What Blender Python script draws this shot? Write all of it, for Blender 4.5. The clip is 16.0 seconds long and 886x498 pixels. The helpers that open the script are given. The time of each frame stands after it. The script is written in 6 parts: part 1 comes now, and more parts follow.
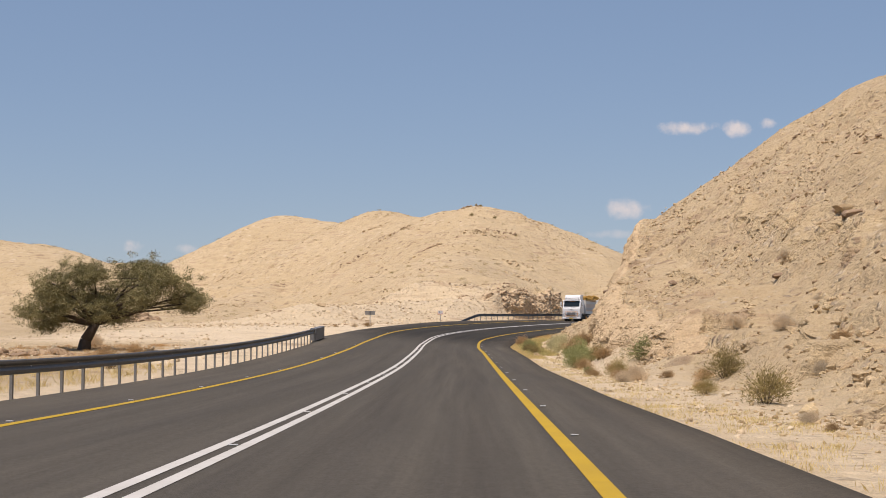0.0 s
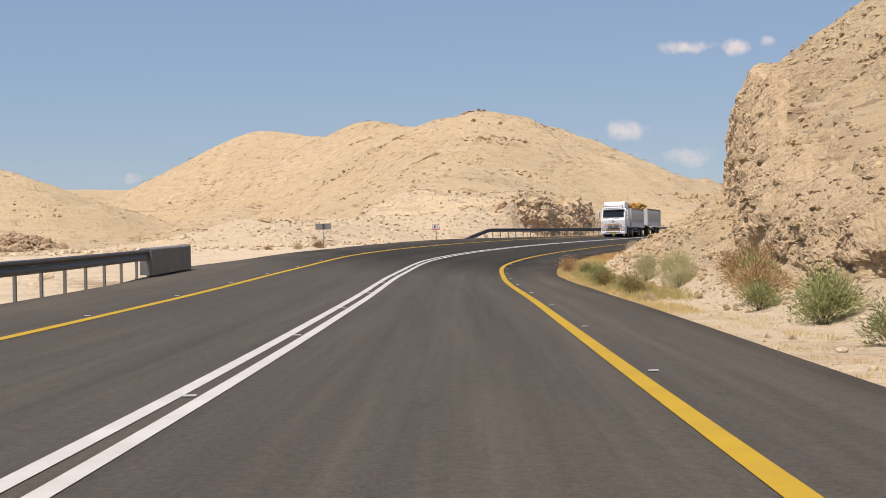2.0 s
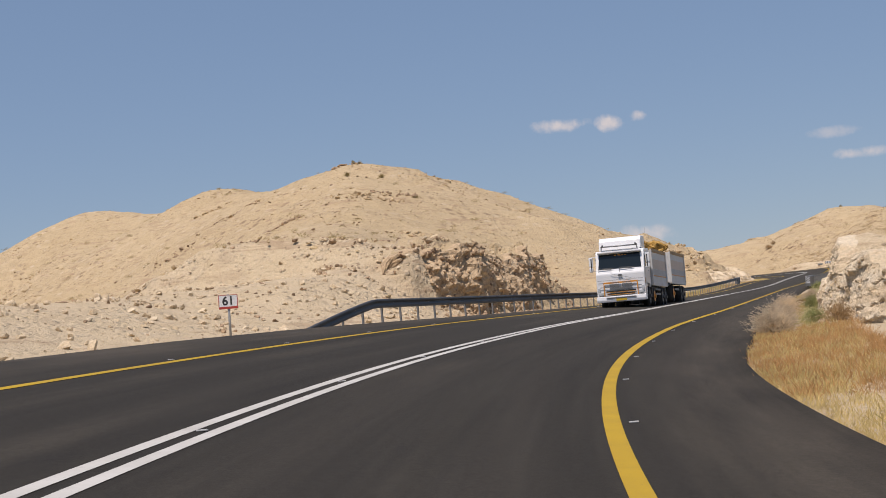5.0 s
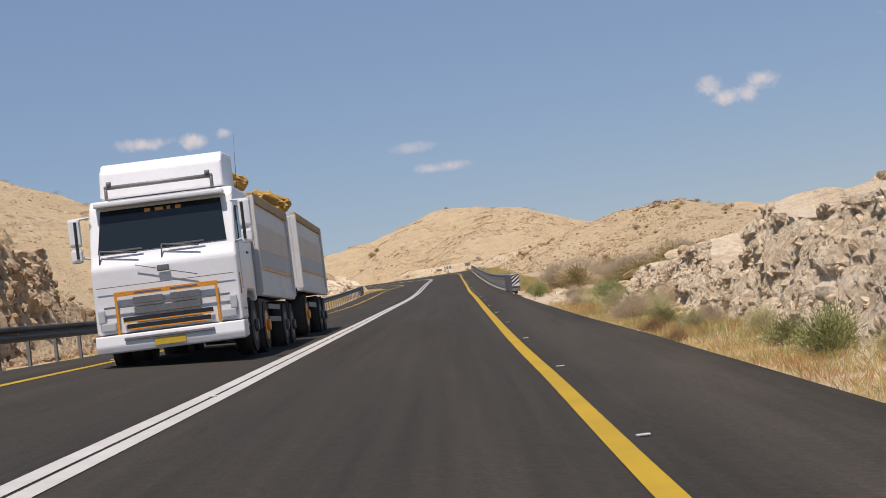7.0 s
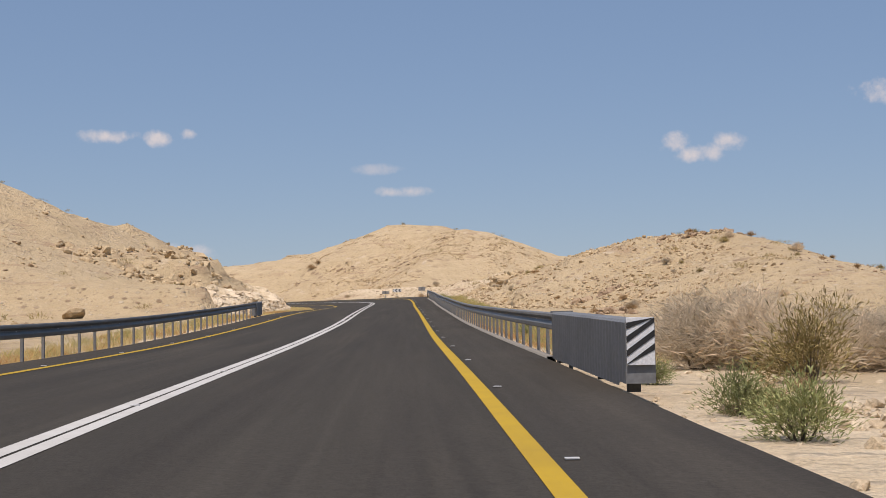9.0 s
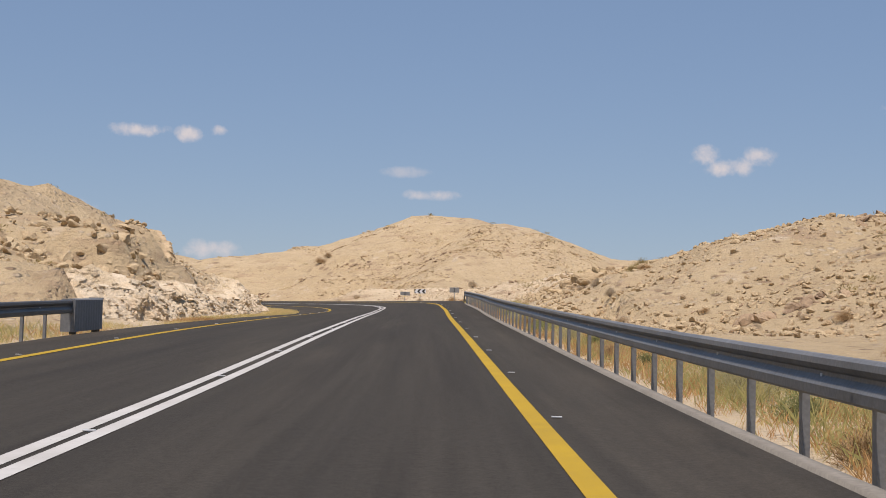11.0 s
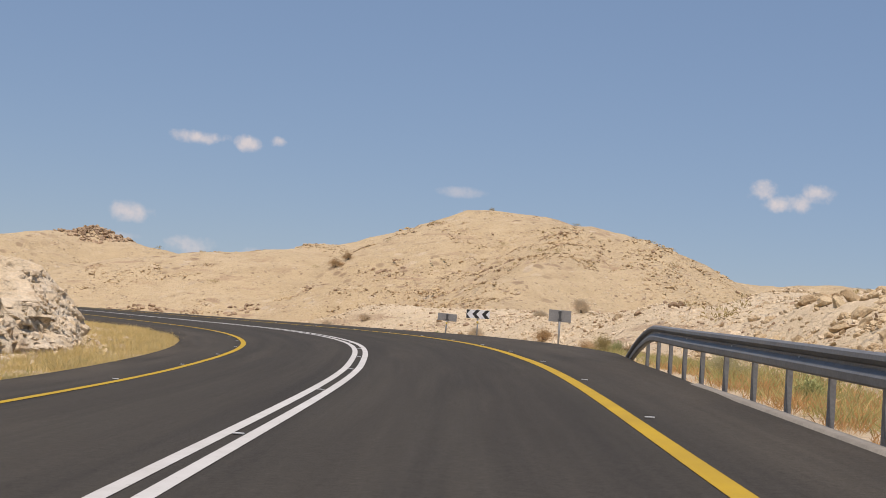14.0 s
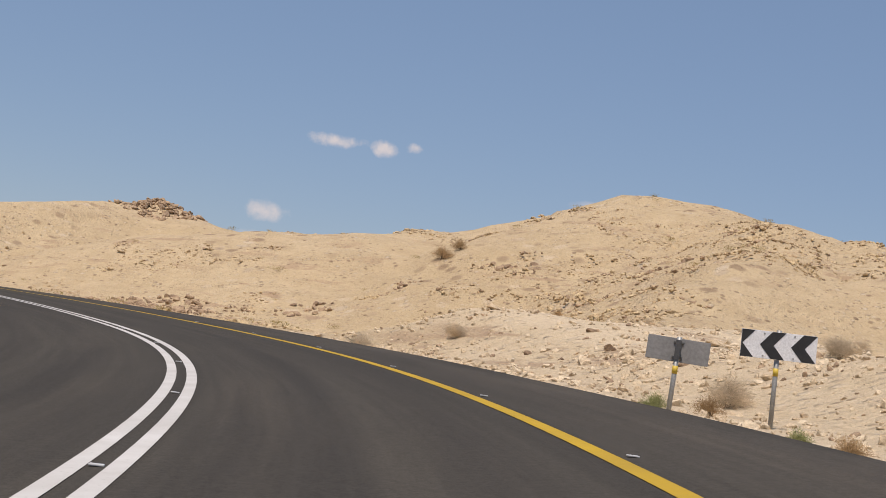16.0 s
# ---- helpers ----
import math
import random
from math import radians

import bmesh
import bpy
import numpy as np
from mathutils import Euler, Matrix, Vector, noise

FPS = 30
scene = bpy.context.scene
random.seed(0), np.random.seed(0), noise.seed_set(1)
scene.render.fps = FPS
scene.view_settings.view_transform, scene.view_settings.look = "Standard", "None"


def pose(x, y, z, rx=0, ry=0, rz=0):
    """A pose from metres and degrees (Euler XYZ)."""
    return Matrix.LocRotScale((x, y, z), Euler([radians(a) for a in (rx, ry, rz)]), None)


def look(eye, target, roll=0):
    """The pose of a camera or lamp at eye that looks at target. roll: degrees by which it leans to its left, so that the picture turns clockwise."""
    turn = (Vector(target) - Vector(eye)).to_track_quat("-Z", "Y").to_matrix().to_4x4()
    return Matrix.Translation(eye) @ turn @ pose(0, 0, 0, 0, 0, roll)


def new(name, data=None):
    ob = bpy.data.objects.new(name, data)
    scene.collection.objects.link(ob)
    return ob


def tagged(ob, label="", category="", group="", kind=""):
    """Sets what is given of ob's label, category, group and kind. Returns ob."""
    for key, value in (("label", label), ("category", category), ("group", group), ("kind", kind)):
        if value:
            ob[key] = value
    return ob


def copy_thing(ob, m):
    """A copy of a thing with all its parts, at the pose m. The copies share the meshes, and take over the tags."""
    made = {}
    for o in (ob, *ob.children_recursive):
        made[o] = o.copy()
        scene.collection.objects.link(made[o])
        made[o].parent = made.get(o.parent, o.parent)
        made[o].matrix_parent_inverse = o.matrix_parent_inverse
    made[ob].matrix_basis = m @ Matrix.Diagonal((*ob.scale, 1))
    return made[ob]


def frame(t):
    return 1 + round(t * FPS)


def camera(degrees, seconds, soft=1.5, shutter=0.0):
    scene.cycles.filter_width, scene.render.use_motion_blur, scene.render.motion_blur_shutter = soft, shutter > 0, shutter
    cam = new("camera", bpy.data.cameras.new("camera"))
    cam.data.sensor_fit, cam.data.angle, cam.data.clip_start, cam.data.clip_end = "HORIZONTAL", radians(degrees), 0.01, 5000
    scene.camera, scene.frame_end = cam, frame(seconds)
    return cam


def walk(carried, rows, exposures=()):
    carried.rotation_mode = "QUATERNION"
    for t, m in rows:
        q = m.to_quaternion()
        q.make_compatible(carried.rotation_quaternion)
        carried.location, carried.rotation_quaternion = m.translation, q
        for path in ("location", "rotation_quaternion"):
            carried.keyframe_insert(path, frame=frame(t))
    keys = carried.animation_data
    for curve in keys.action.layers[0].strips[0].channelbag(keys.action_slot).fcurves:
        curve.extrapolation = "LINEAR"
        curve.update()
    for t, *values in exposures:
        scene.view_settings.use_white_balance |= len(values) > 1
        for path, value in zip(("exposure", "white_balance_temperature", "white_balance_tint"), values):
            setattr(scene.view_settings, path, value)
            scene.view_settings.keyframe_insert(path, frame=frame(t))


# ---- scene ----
cam = camera(32.0, 16.0, 0.9)
PATH = [
    (0, (0.096, -0.039, 1.168), (0.197, 19.927, 2.327), 0.10),
    (0.5, (0.218, 12.915, 1.064), (0.056, 32.910, 1.467), 0.40),
    (1, (0.446, 26.466, 1.045), (-0.010, 46.461, 0.971), 1.23),
    (1.5, (0.624, 39.502, 1.074), (0.301, 59.500, 0.959), -0.86),
    (2, (0.770, 52.949, 1.181), (0.844, 72.948, 1.377), -1.18),
    (2.5, (1.028, 65.765, 1.301), (1.409, 85.761, 1.432), -2.04),
    (3, (1.447, 79.328, 1.481), (2.177, 99.298, 2.307), -3.06),
    (5.5, (5.034, 143.633, 2.678), (7.379, 163.460, 3.863), -5.83),
    (6, (7.330, 156.566, 3.010), (11.159, 176.173, 3.963), -7.11),
    (6.5, (10.211, 168.680, 3.346), (15.396, 187.971, 4.332), -6.70),
    (7, (14.023, 181.025, 3.684), (20.785, 199.825, 4.602), -7.19),
    (7.5, (18.104, 192.685, 4.013), (25.619, 211.181, 5.203), -5.46),
    (8, (22.368, 204.349, 4.345), (30.176, 222.695, 5.914), -3.87),
    (8.5, (26.527, 215.444, 4.683), (34.550, 233.675, 6.493), -3.31),
    (9, (30.999, 227.686, 5.050), (38.342, 246.249, 6.276), -0.99),
    (9.5, (35.315, 239.604, 5.436), (42.408, 258.236, 7.021), 0.49),
    (12, (57.696, 301.266, 7.542), (64.662, 319.979, 8.678), 1.81),
    (12.5, (62.027, 313.450, 8.055), (68.800, 332.204, 9.603), 2.61),
    (13, (66.388, 325.998, 8.566), (72.961, 344.818, 10.183), 2.77),
    (13.5, (70.757, 338.258, 9.101), (77.141, 357.143, 10.716), 3.62),
    (14, (75.009, 350.642, 9.583), (81.381, 369.539, 11.102), 4.26),
    (14.5, (79.151, 362.872, 10.048), (85.275, 381.856, 11.495), 5.01),
    (15, (83.392, 375.708, 10.518), (89.329, 394.741, 12.095), 5.63),
    (15.5, (87.189, 387.967, 10.959), (92.903, 407.067, 12.547), 6.98),
    (16, (90.581, 400.824, 11.344), (95.331, 420.195, 12.836), 7.56),
]
walk(cam, [(t, look(eye, target, roll)) for t, eye, target, roll in PATH],
     [(0.0, -0.05, 6950, 19), (0.4, -0.28, 6950, 19), (1.0, -0.32, 6950, 19), (2.0, 0.07, 6900, 18), (3.2, 0.14, 6900, 18), (5.4, -0.22, 6750, 18), (6.0, -0.12, 6750, 18), (8.6, -0.12, 6700, 18), (9.5, -0.15, 6700, 18), (12.0, -0.10, 6750, 18), (16.0, -0.13, 6800, 18)])

# ---- light ----
SUN_AZ, SUN_EL = 214.0, 68.0          # degrees, clockwise from +y
world = bpy.data.worlds.new("sky")
scene.world = world
world.use_nodes = True
wn, wl = world.node_tree.nodes, world.node_tree.links
sky = wn.new("ShaderNodeTexSky")
sky.sky_type, sky.sun_disc = "NISHITA", False
sky.sun_elevation, sky.sun_rotation = radians(SUN_EL), radians(SUN_AZ)
sky.air_density, sky.dust_density, sky.ozone_density, sky.altitude = 1.0, 0.3, 2.0, 300
wn["Background"].inputs["Strength"].default_value = 0.1
# Small fair-weather clouds: azimuth, elevation, half width, half height in degrees, density.
CLOUDS = [
    (9.22, 7.72, 1.10, 0.26, 1.0), (11.15, 7.65, 0.50, 0.30, 1.0), (12.22, 7.83, 0.32, 0.19, 0.9),
    (19.16, 6.52, 0.95, 0.20, 0.45), (20.23, 5.66, 1.15, 0.20, 0.8), (30.25, 7.2, 0.60, 0.40, 1.0), (31.2, 6.85, 1.1, 0.36, 1.0),
    (32.20, 7.15, 0.60, 0.42, 1.0), (37.9, 8.75, 1.15, 0.42, 1.0), (7.12, 4.80, 0.75, 0.38, 0.85),
    (-11.00, 3.30, 0.42, 0.28, 0.8), (-9.21, 3.27, 0.40, 0.20, 0.6), (6.46, 3.87, 0.9, 0.17, 0.4),
    (9.39, 3.73, 0.90, 0.40, 0.7), (12.14, 3.39, 1.10, 0.40, 0.8),
]
ray = wn.new("ShaderNodeTexCoord").outputs["Generated"]
puff = wn.new("ShaderNodeTexNoise")
puff.inputs["Scale"].default_value, puff.inputs["Detail"].default_value, puff.inputs["Roughness"].default_value = 70.0, 7.0, 0.60
wl.new(ray, puff.inputs["Vector"])


def w_math(op, a, b):
    n = wn.new("ShaderNodeMath")
    n.operation = op
    for k, v in enumerate((a, b)):
        if isinstance(v, bpy.types.NodeSocket):
            wl.new(v, n.inputs[k])
        else:
            n.inputs[k].default_value = v
    return n.outputs[0]


def w_dot(v):
    n = wn.new("ShaderNodeVectorMath")
    n.operation = "DOT_PRODUCT"
    wl.new(ray, n.inputs[0])
    n.inputs[1].default_value = v
    return n.outputs["Value"]


cover = 0.0
for az, el, ha, hb, dense in CLOUDS:
    a, e = radians(az), radians(el)
    side = Vector((math.cos(a), -math.sin(a), 0)) / radians(ha)
    rise = Vector((-math.sin(a) * math.sin(e), -math.cos(a) * math.sin(e), math.cos(e))) / radians(hb)
    u, v = w_dot(side), w_dot(rise)
    far = w_math("ADD", w_math("MULTIPLY", u, u), w_math("MULTIPLY", v, v))
    body = w_math("SUBTRACT", w_math("MULTIPLY", w_math("SUBTRACT", puff.outputs["Fac"], 0.5), 4.2), w_math("SUBTRACT", far, 0.85))
    ahead = w_math("GREATER_THAN", w_dot(Vector((math.sin(a), math.cos(a), 0))), 0.5)
    soft = wn.new("ShaderNodeMapRange")
    soft.interpolation_type = "SMOOTHSTEP"
    soft.inputs["From Min"].default_value, soft.inputs["From Max"].default_value, soft.inputs["To Max"].default_value = -0.5, 1.6, dense
    wl.new(body, soft.inputs["Value"])
    cover = w_math("MAXIMUM", cover, w_math("MULTIPLY", soft.outputs[0], ahead))
blend = wn.new("ShaderNodeMix")
blend.data_type = "RGBA"
blend.inputs[7].default_value = (7.2, 6.95, 6.9, 1)
wl.new(cover, blend.inputs[0])
haze = wn.new("ShaderNodeMix")
haze.data_type = "RGBA"
haze.inputs[0].default_value = 0.5
haze.inputs[7].default_value = (2.05, 3.4, 5.45, 1)
wl.new(sky.outputs[0], haze.inputs[6])
wl.new(haze.outputs[2], blend.inputs[6])
wl.new(blend.outputs[2], wn["Background"].inputs[0])
sun = new("sun", bpy.data.lights.new("sun", "SUN"))
sun.data.energy, sun.data.angle, sun.data.color = 5.0, radians(0.55), (1.0, 0.95, 0.87)
sa, se = radians(SUN_AZ), radians(SUN_EL)
sun.matrix_world = look((math.sin(sa) * math.cos(se) * 100, math.cos(sa) * math.cos(se) * 100, math.sin(se) * 100), (0, 0, 0))


# ---- tools ----
def part(name, bm, material, parent=None, label=""):
    me = bpy.data.meshes.new(name)
    bm.to_mesh(me)
    bm.free()
    for m in material if isinstance(material, (list, tuple)) else [material]:
        me.materials.append(m)
    ob = new(name, me)
    if parent:
        ob.parent = parent
    if label:
        ob["label"] = label
    return ob


def raw_mesh(name, verts, faces, material, smooth=False):
    """A mesh object straight from arrays of points and of triangles or quads."""
    me = bpy.data.meshes.new(name)
    verts, faces = np.asarray(verts, np.float32), np.asarray(faces, np.int32)
    n = faces.shape[1]
    me.vertices.add(len(verts))
    me.vertices.foreach_set("co", verts.ravel())
    me.loops.add(faces.size)
    me.loops.foreach_set("vertex_index", faces.ravel())
    me.polygons.add(len(faces))
    me.polygons.foreach_set("loop_start", np.arange(0, faces.size, n, dtype=np.int32))
    me.polygons.foreach_set("use_smooth", np.full(len(faces), smooth))
    me.update(calc_edges=True)
    for m in material if isinstance(material, (list, tuple)) else [material]:
        me.materials.append(m)
    return new(name, me)


def box(bm, cx, cy, cz, sx, sy, sz, bevel=0.0, mat=0, turn=None):
    """A box by its centre and sizes, with bevelled edges."""
    m = Matrix.Translation((cx, cy, cz)) @ (turn or Matrix()) @ Matrix.Diagonal((sx, sy, sz, 1))
    made = bmesh.ops.create_cube(bm, size=1, matrix=m)["verts"]
    faces = {f for v in made for f in v.link_faces}
    for f in faces:
        f.material_index = mat
    if bevel:
        edges = list({e for f in faces for e in f.edges})
        bmesh.ops.bevel(bm, geom=edges, offset=bevel, segments=2, affect="EDGES", profile=0.6)


def tube(bm, a, b, r0, r1=None, n=10, mat=0):
    """A round bar from a to b."""
    a, b = Vector(a), Vector(b)
    q = (b - a).to_track_quat("Z", "Y").to_matrix().to_4x4()
    m = Matrix.Translation((a + b) / 2) @ q
    made = bmesh.ops.create_cone(bm, cap_ends=True, segments=n, radius1=r0, radius2=r0 if r1 is None else r1, depth=(b - a).length, matrix=m)["verts"]
    for f in {f for v in made for f in v.link_faces}:
        f.material_index = mat
        f.smooth = len(f.verts) == 4


def hash2(ix, iy, seed):
    """Repeatable random numbers from 0 to 1 at whole-number places."""
    h = (ix.astype(np.int64) * 374761393 + iy.astype(np.int64) * 668265263 + seed * 1274126177) & 0x7FFFFFFF
    h = ((h ^ (h >> 13)) * 1274126177) & 0x7FFFFFFF
    h = ((h ^ (h >> 16)) * 668265263) & 0x7FFFFFFF
    return (h & 0xFFFFFF) / float(0xFFFFFF)


def vnoise(x, y, seed=0):
    """Smooth noise, -1 to 1."""
    ix, iy = np.floor(x), np.floor(y)
    fx, fy = x - ix, y - iy
    ux, uy = fx * fx * fx * (fx * (fx * 6 - 15) + 10), fy * fy * fy * (fy * (fy * 6 - 15) + 10)
    a, b = hash2(ix, iy, seed), hash2(ix + 1, iy, seed)
    c, d = hash2(ix, iy + 1, seed), hash2(ix + 1, iy + 1, seed)
    return 2 * ((a + (b - a) * ux) * (1 - uy) + (c + (d - c) * ux) * uy) - 1


def fbm(x, y, size, octaves=4, seed=0, ridged=False):
    """Layered noise whose largest forms are size metres across."""
    out, amp, total = 0.0, 1.0, 0.0
    for k in range(octaves):
        a = 0.6 * k + 0.3 * seed
        c, s = math.cos(a), math.sin(a)
        n = vnoise((c * x - s * y) / size + 17.3 * k, (s * x + c * y) / size - 9.1 * k, seed * 31 + k)
        out = out + amp * ((1 - 2 * np.abs(n)) if ridged else n)
        total += amp
        amp, size = amp * 0.5, size * 0.47
    return out / total


def cells(x, y, size, seed=0):
    """Distance to the nearest and the gap to the second nearest of scattered points, and the nearest one's random number."""
    x, y = x / size, y / size
    ix, iy = np.floor(x), np.floor(y)
    d1 = np.full(np.shape(x), 9.0)
    d2, rnd = d1.copy(), np.zeros(np.shape(x))
    for i in (-1, 0, 1):
        for j in (-1, 0, 1):
            px = ix + i + hash2(ix + i, iy + j, seed)
            py = iy + j + hash2(ix + i, iy + j, seed + 7)
            d = np.hypot(px - x, py - y)
            r = hash2(ix + i, iy + j, seed + 13)
            near = d < d1
            d2 = np.where(near, d1, np.minimum(d2, d))
            rnd = np.where(near, r, rnd)
            d1 = np.where(near, d, d1)
    return d1, d2 - d1, rnd


def step(a, b, x):
    u = np.clip((x - a) / (b - a), 0, 1)
    return u * u * (3 - 2 * u)


# ---- the road's line: x, y, height, bank (left side up) every 24 m ----
ROAD_A = [
    (-4.67, -59.93, 0.24, -0.000),
    (-3.75, -35.94, 0.21, 0.009),
    (-2.93, -11.95, 0.12, 0.011),
    (-2.26, 12.03, -0.01, 0.006),
    (-1.77, 36.02, -0.02, -0.004),
    (-1.30, 60.02, 0.11, 0.009),
    (-0.93, 84.05, 0.45, 0.031),
    (-0.59, 108.18, 0.88, 0.065),
    (0.63, 132.07, 1.45, 0.094),
    (4.21, 155.29, 2.05, 0.102),
    (10.14, 177.58, 2.65, 0.095),
    (18.16, 200.47, 3.24, 0.072),
    (26.55, 223.66, 3.87, 0.034),
    (34.92, 246.66, 4.53, -0.002),
    (43.20, 269.37, 5.19, -0.013),
]
ROAD_B = [
    (51.46, 291.79, 6.00, -0.003),
    (59.62, 314.19, 6.93, -0.004),
    (67.80, 336.77, 7.80, -0.028),
    (76.09, 359.47, 8.66, -0.063),
    (83.96, 382.46, 9.50, -0.093),
    (90.11, 405.93, 10.27, -0.088),
    (92.80, 429.18, 10.90, -0.080),
    (91.28, 452.72, 11.43, -0.072),
    (86.11, 476.02, 11.97, -0.055),
    (77.45, 498.44, 12.41, -0.035),
    (65.91, 519.59, 12.81, -0.020),
    (52.28, 539.47, 13.23, -0.012),
    (37.16, 558.16, 13.72, -0.011),
    (20.83, 575.73, 14.31, -0.016),
    (3.35, 592.20, 14.98, -0.025),
]
KNOT_0, KNOT_GAP = -60.0, 24.0


def spline(knots, u):
    """Points of a smooth curve through evenly spaced knots; u counts knots."""
    k = np.vstack([2 * knots[0] - knots[1], knots, 2 * knots[-1] - knots[-2]])
    i = np.clip(np.floor(u).astype(int), 0, len(knots) - 2)
    f = (u - i)[:, None]
    p0, p1, p2, p3 = k[i], k[i + 1], k[i + 2], k[i + 3]
    return 0.5 * (2 * p1 + (p2 - p0) * f + (2 * p0 - 5 * p1 + 4 * p2 - p3) * f**2 + (3 * p1 - p0 - 3 * p2 + p3) * f**3)


KNOTS = np.array(ROAD_A + ROAD_B)
S_END = KNOT_0 + KNOT_GAP * (len(KNOTS) - 1)
AXIS_S = np.arange(KNOT_0, S_END + 0.01, 1.0)
AXIS = spline(KNOTS, (AXIS_S - KNOT_0) / KNOT_GAP)
AXIS_T = np.gradient(AXIS[:, :2], axis=0)
AXIS_T /= np.linalg.norm(AXIS_T, axis=1)[:, None]


def on_road(s, e, up=0.0):
    """World points at s metres along the road, e metres right of its axis, up metres above its surface."""
    s, e = np.broadcast_arrays(np.asarray(s, float), np.asarray(e, float))
    x, y, z, bank = (np.interp(s, AXIS_S, AXIS[:, k]) for k in range(4))
    tx, ty = np.interp(s, AXIS_S, AXIS_T[:, 0]), np.interp(s, AXIS_S, AXIS_T[:, 1])
    return np.stack([x + ty * e, y - tx * e, z - bank * e + up], -1)


def road_place(s, e, up=0.0, turn=0.0):
    """A pose on the road's edge, its y along the road."""
    p = on_road(s, e, up)
    tx, ty = np.interp(s, AXIS_S, AXIS_T[:, 0]), np.interp(s, AXIS_S, AXIS_T[:, 1])
    return pose(p[0], p[1], p[2], 0, 0, math.degrees(math.atan2(-tx, ty)) + turn)


def nearest(x, y):
    """How far along and how far right of the road's axis places lie."""
    out_s, out_e = np.empty(len(x)), np.empty(len(x))
    ax = AXIS[::2, :2]
    for k in range(0, len(x), 20000):
        px, py = x[k : k + 20000], y[k : k + 20000]
        d = (px[:, None] - ax[None, :, 0]) ** 2 + (py[:, None] - ax[None, :, 1]) ** 2
        i = d.argmin(1) * 2
        dx, dy = px - AXIS[i, 0], py - AXIS[i, 1]
        t = AXIS_T[i]
        along = dx * t[:, 0] + dy * t[:, 1]
        i2 = np.clip(np.round(i + along).astype(int), 0, len(AXIS) - 1)
        dx, dy, t = px - AXIS[i2, 0], py - AXIS[i2, 1], AXIS_T[i2]
        out_s[k : k + 20000] = AXIS_S[i2] + np.clip(dx * t[:, 0] + dy * t[:, 1], -1, 1)
        side = dx * t[:, 1] - dy * t[:, 0]
        far = np.hypot(dx, dy)
        out_e[k : k + 20000] = np.where(far > np.abs(side) + 1.5, np.sign(side) * far, side)
    return out_s, out_e


def edge_left(s):
    return -np.interp(s, [0, 92, 105, 115, 137, 150, 165, 177, 200, 255, 290, 340, 352, 370, 420, 450], [6.4, 6.5, 7.2, 6.7, 6.1, 6.2, 6.5, 6.4, 5.5, 5.15, 5.15, 5.4, 5.6, 6.0, 6.1, 5.9])


def edge_right(s):
    return np.interp(s, [0, 20, 32, 60, 75, 90, 100, 115, 128, 140, 162, 183, 195, 210, 220, 232, 246, 382, 394, 400, 425, 440, 460], [5.75, 5.7, 5.5, 5.55, 5.75, 5.9, 6.1, 6.0, 6.25, 6.1, 6.05, 6.4, 6.1, 6.0, 5.7, 5.5, 5.3, 5.3, 5.7, 6.2, 6.35, 5.95, 5.9])


# ---- materials ----
def material(name, rough=0.9, metal=0.0):
    m = bpy.data.materials.new(name)
    m.use_nodes = True
    b = m.node_tree.nodes["Principled BSDF"]
    b.inputs["Roughness"].default_value, b.inputs["Metallic"].default_value = rough, metal
    return m, m.node_tree.nodes, m.node_tree.links, b


def n_noise(nodes, links, coord, scale, detail=4.0, rough=0.55):
    n = nodes.new("ShaderNodeTexNoise")
    n.inputs["Scale"].default_value, n.inputs["Detail"].default_value, n.inputs["Roughness"].default_value = scale, detail, rough
    if coord is not None:
        links.new(coord, n.inputs["Vector"])
    return n.outputs["Fac"]


def n_map(nodes, links, value, a, b, c=0.0, d=1.0):
    n = nodes.new("ShaderNodeMapRange")
    for k, v in zip(("From Min", "From Max", "To Min", "To Max"), (a, b, c, d)):
        n.inputs[k].default_value = v
    links.new(value, n.inputs["Value"])
    return n.outputs["Result"]


def n_mix(nodes, links, fac, a, b, blend="MIX"):
    n = nodes.new("ShaderNodeMix")
    n.data_type, n.blend_type = "RGBA", blend
    for socket, v in ((n.inputs[0], fac), (n.inputs[6], a), (n.inputs[7], b)):
        if isinstance(v, bpy.types.NodeSocket):
            links.new(v, socket)
        elif isinstance(v, (int, float)):
            socket.default_value = v
        else:
            socket.default_value = (*v, 1)
    return n.outputs[2]


def n_bump(nodes, links, b, height, strength, distance):
    n = nodes.new("ShaderNodeBump")
    n.inputs["Strength"].default_value, n.inputs["Distance"].default_value = strength, distance
    links.new(height, n.inputs["Height"])
    links.new(n.outputs["Normal"], b.inputs["Normal"])


def n_math(nodes, links, op, a, b=0.0):
    n = nodes.new("ShaderNodeMath")
    n.operation = op
    for k, v in enumerate((a, b)):
        if isinstance(v, bpy.types.NodeSocket):
            links.new(v, n.inputs[k])
        else:
            n.inputs[k].default_value = v
    return n.outputs[0]


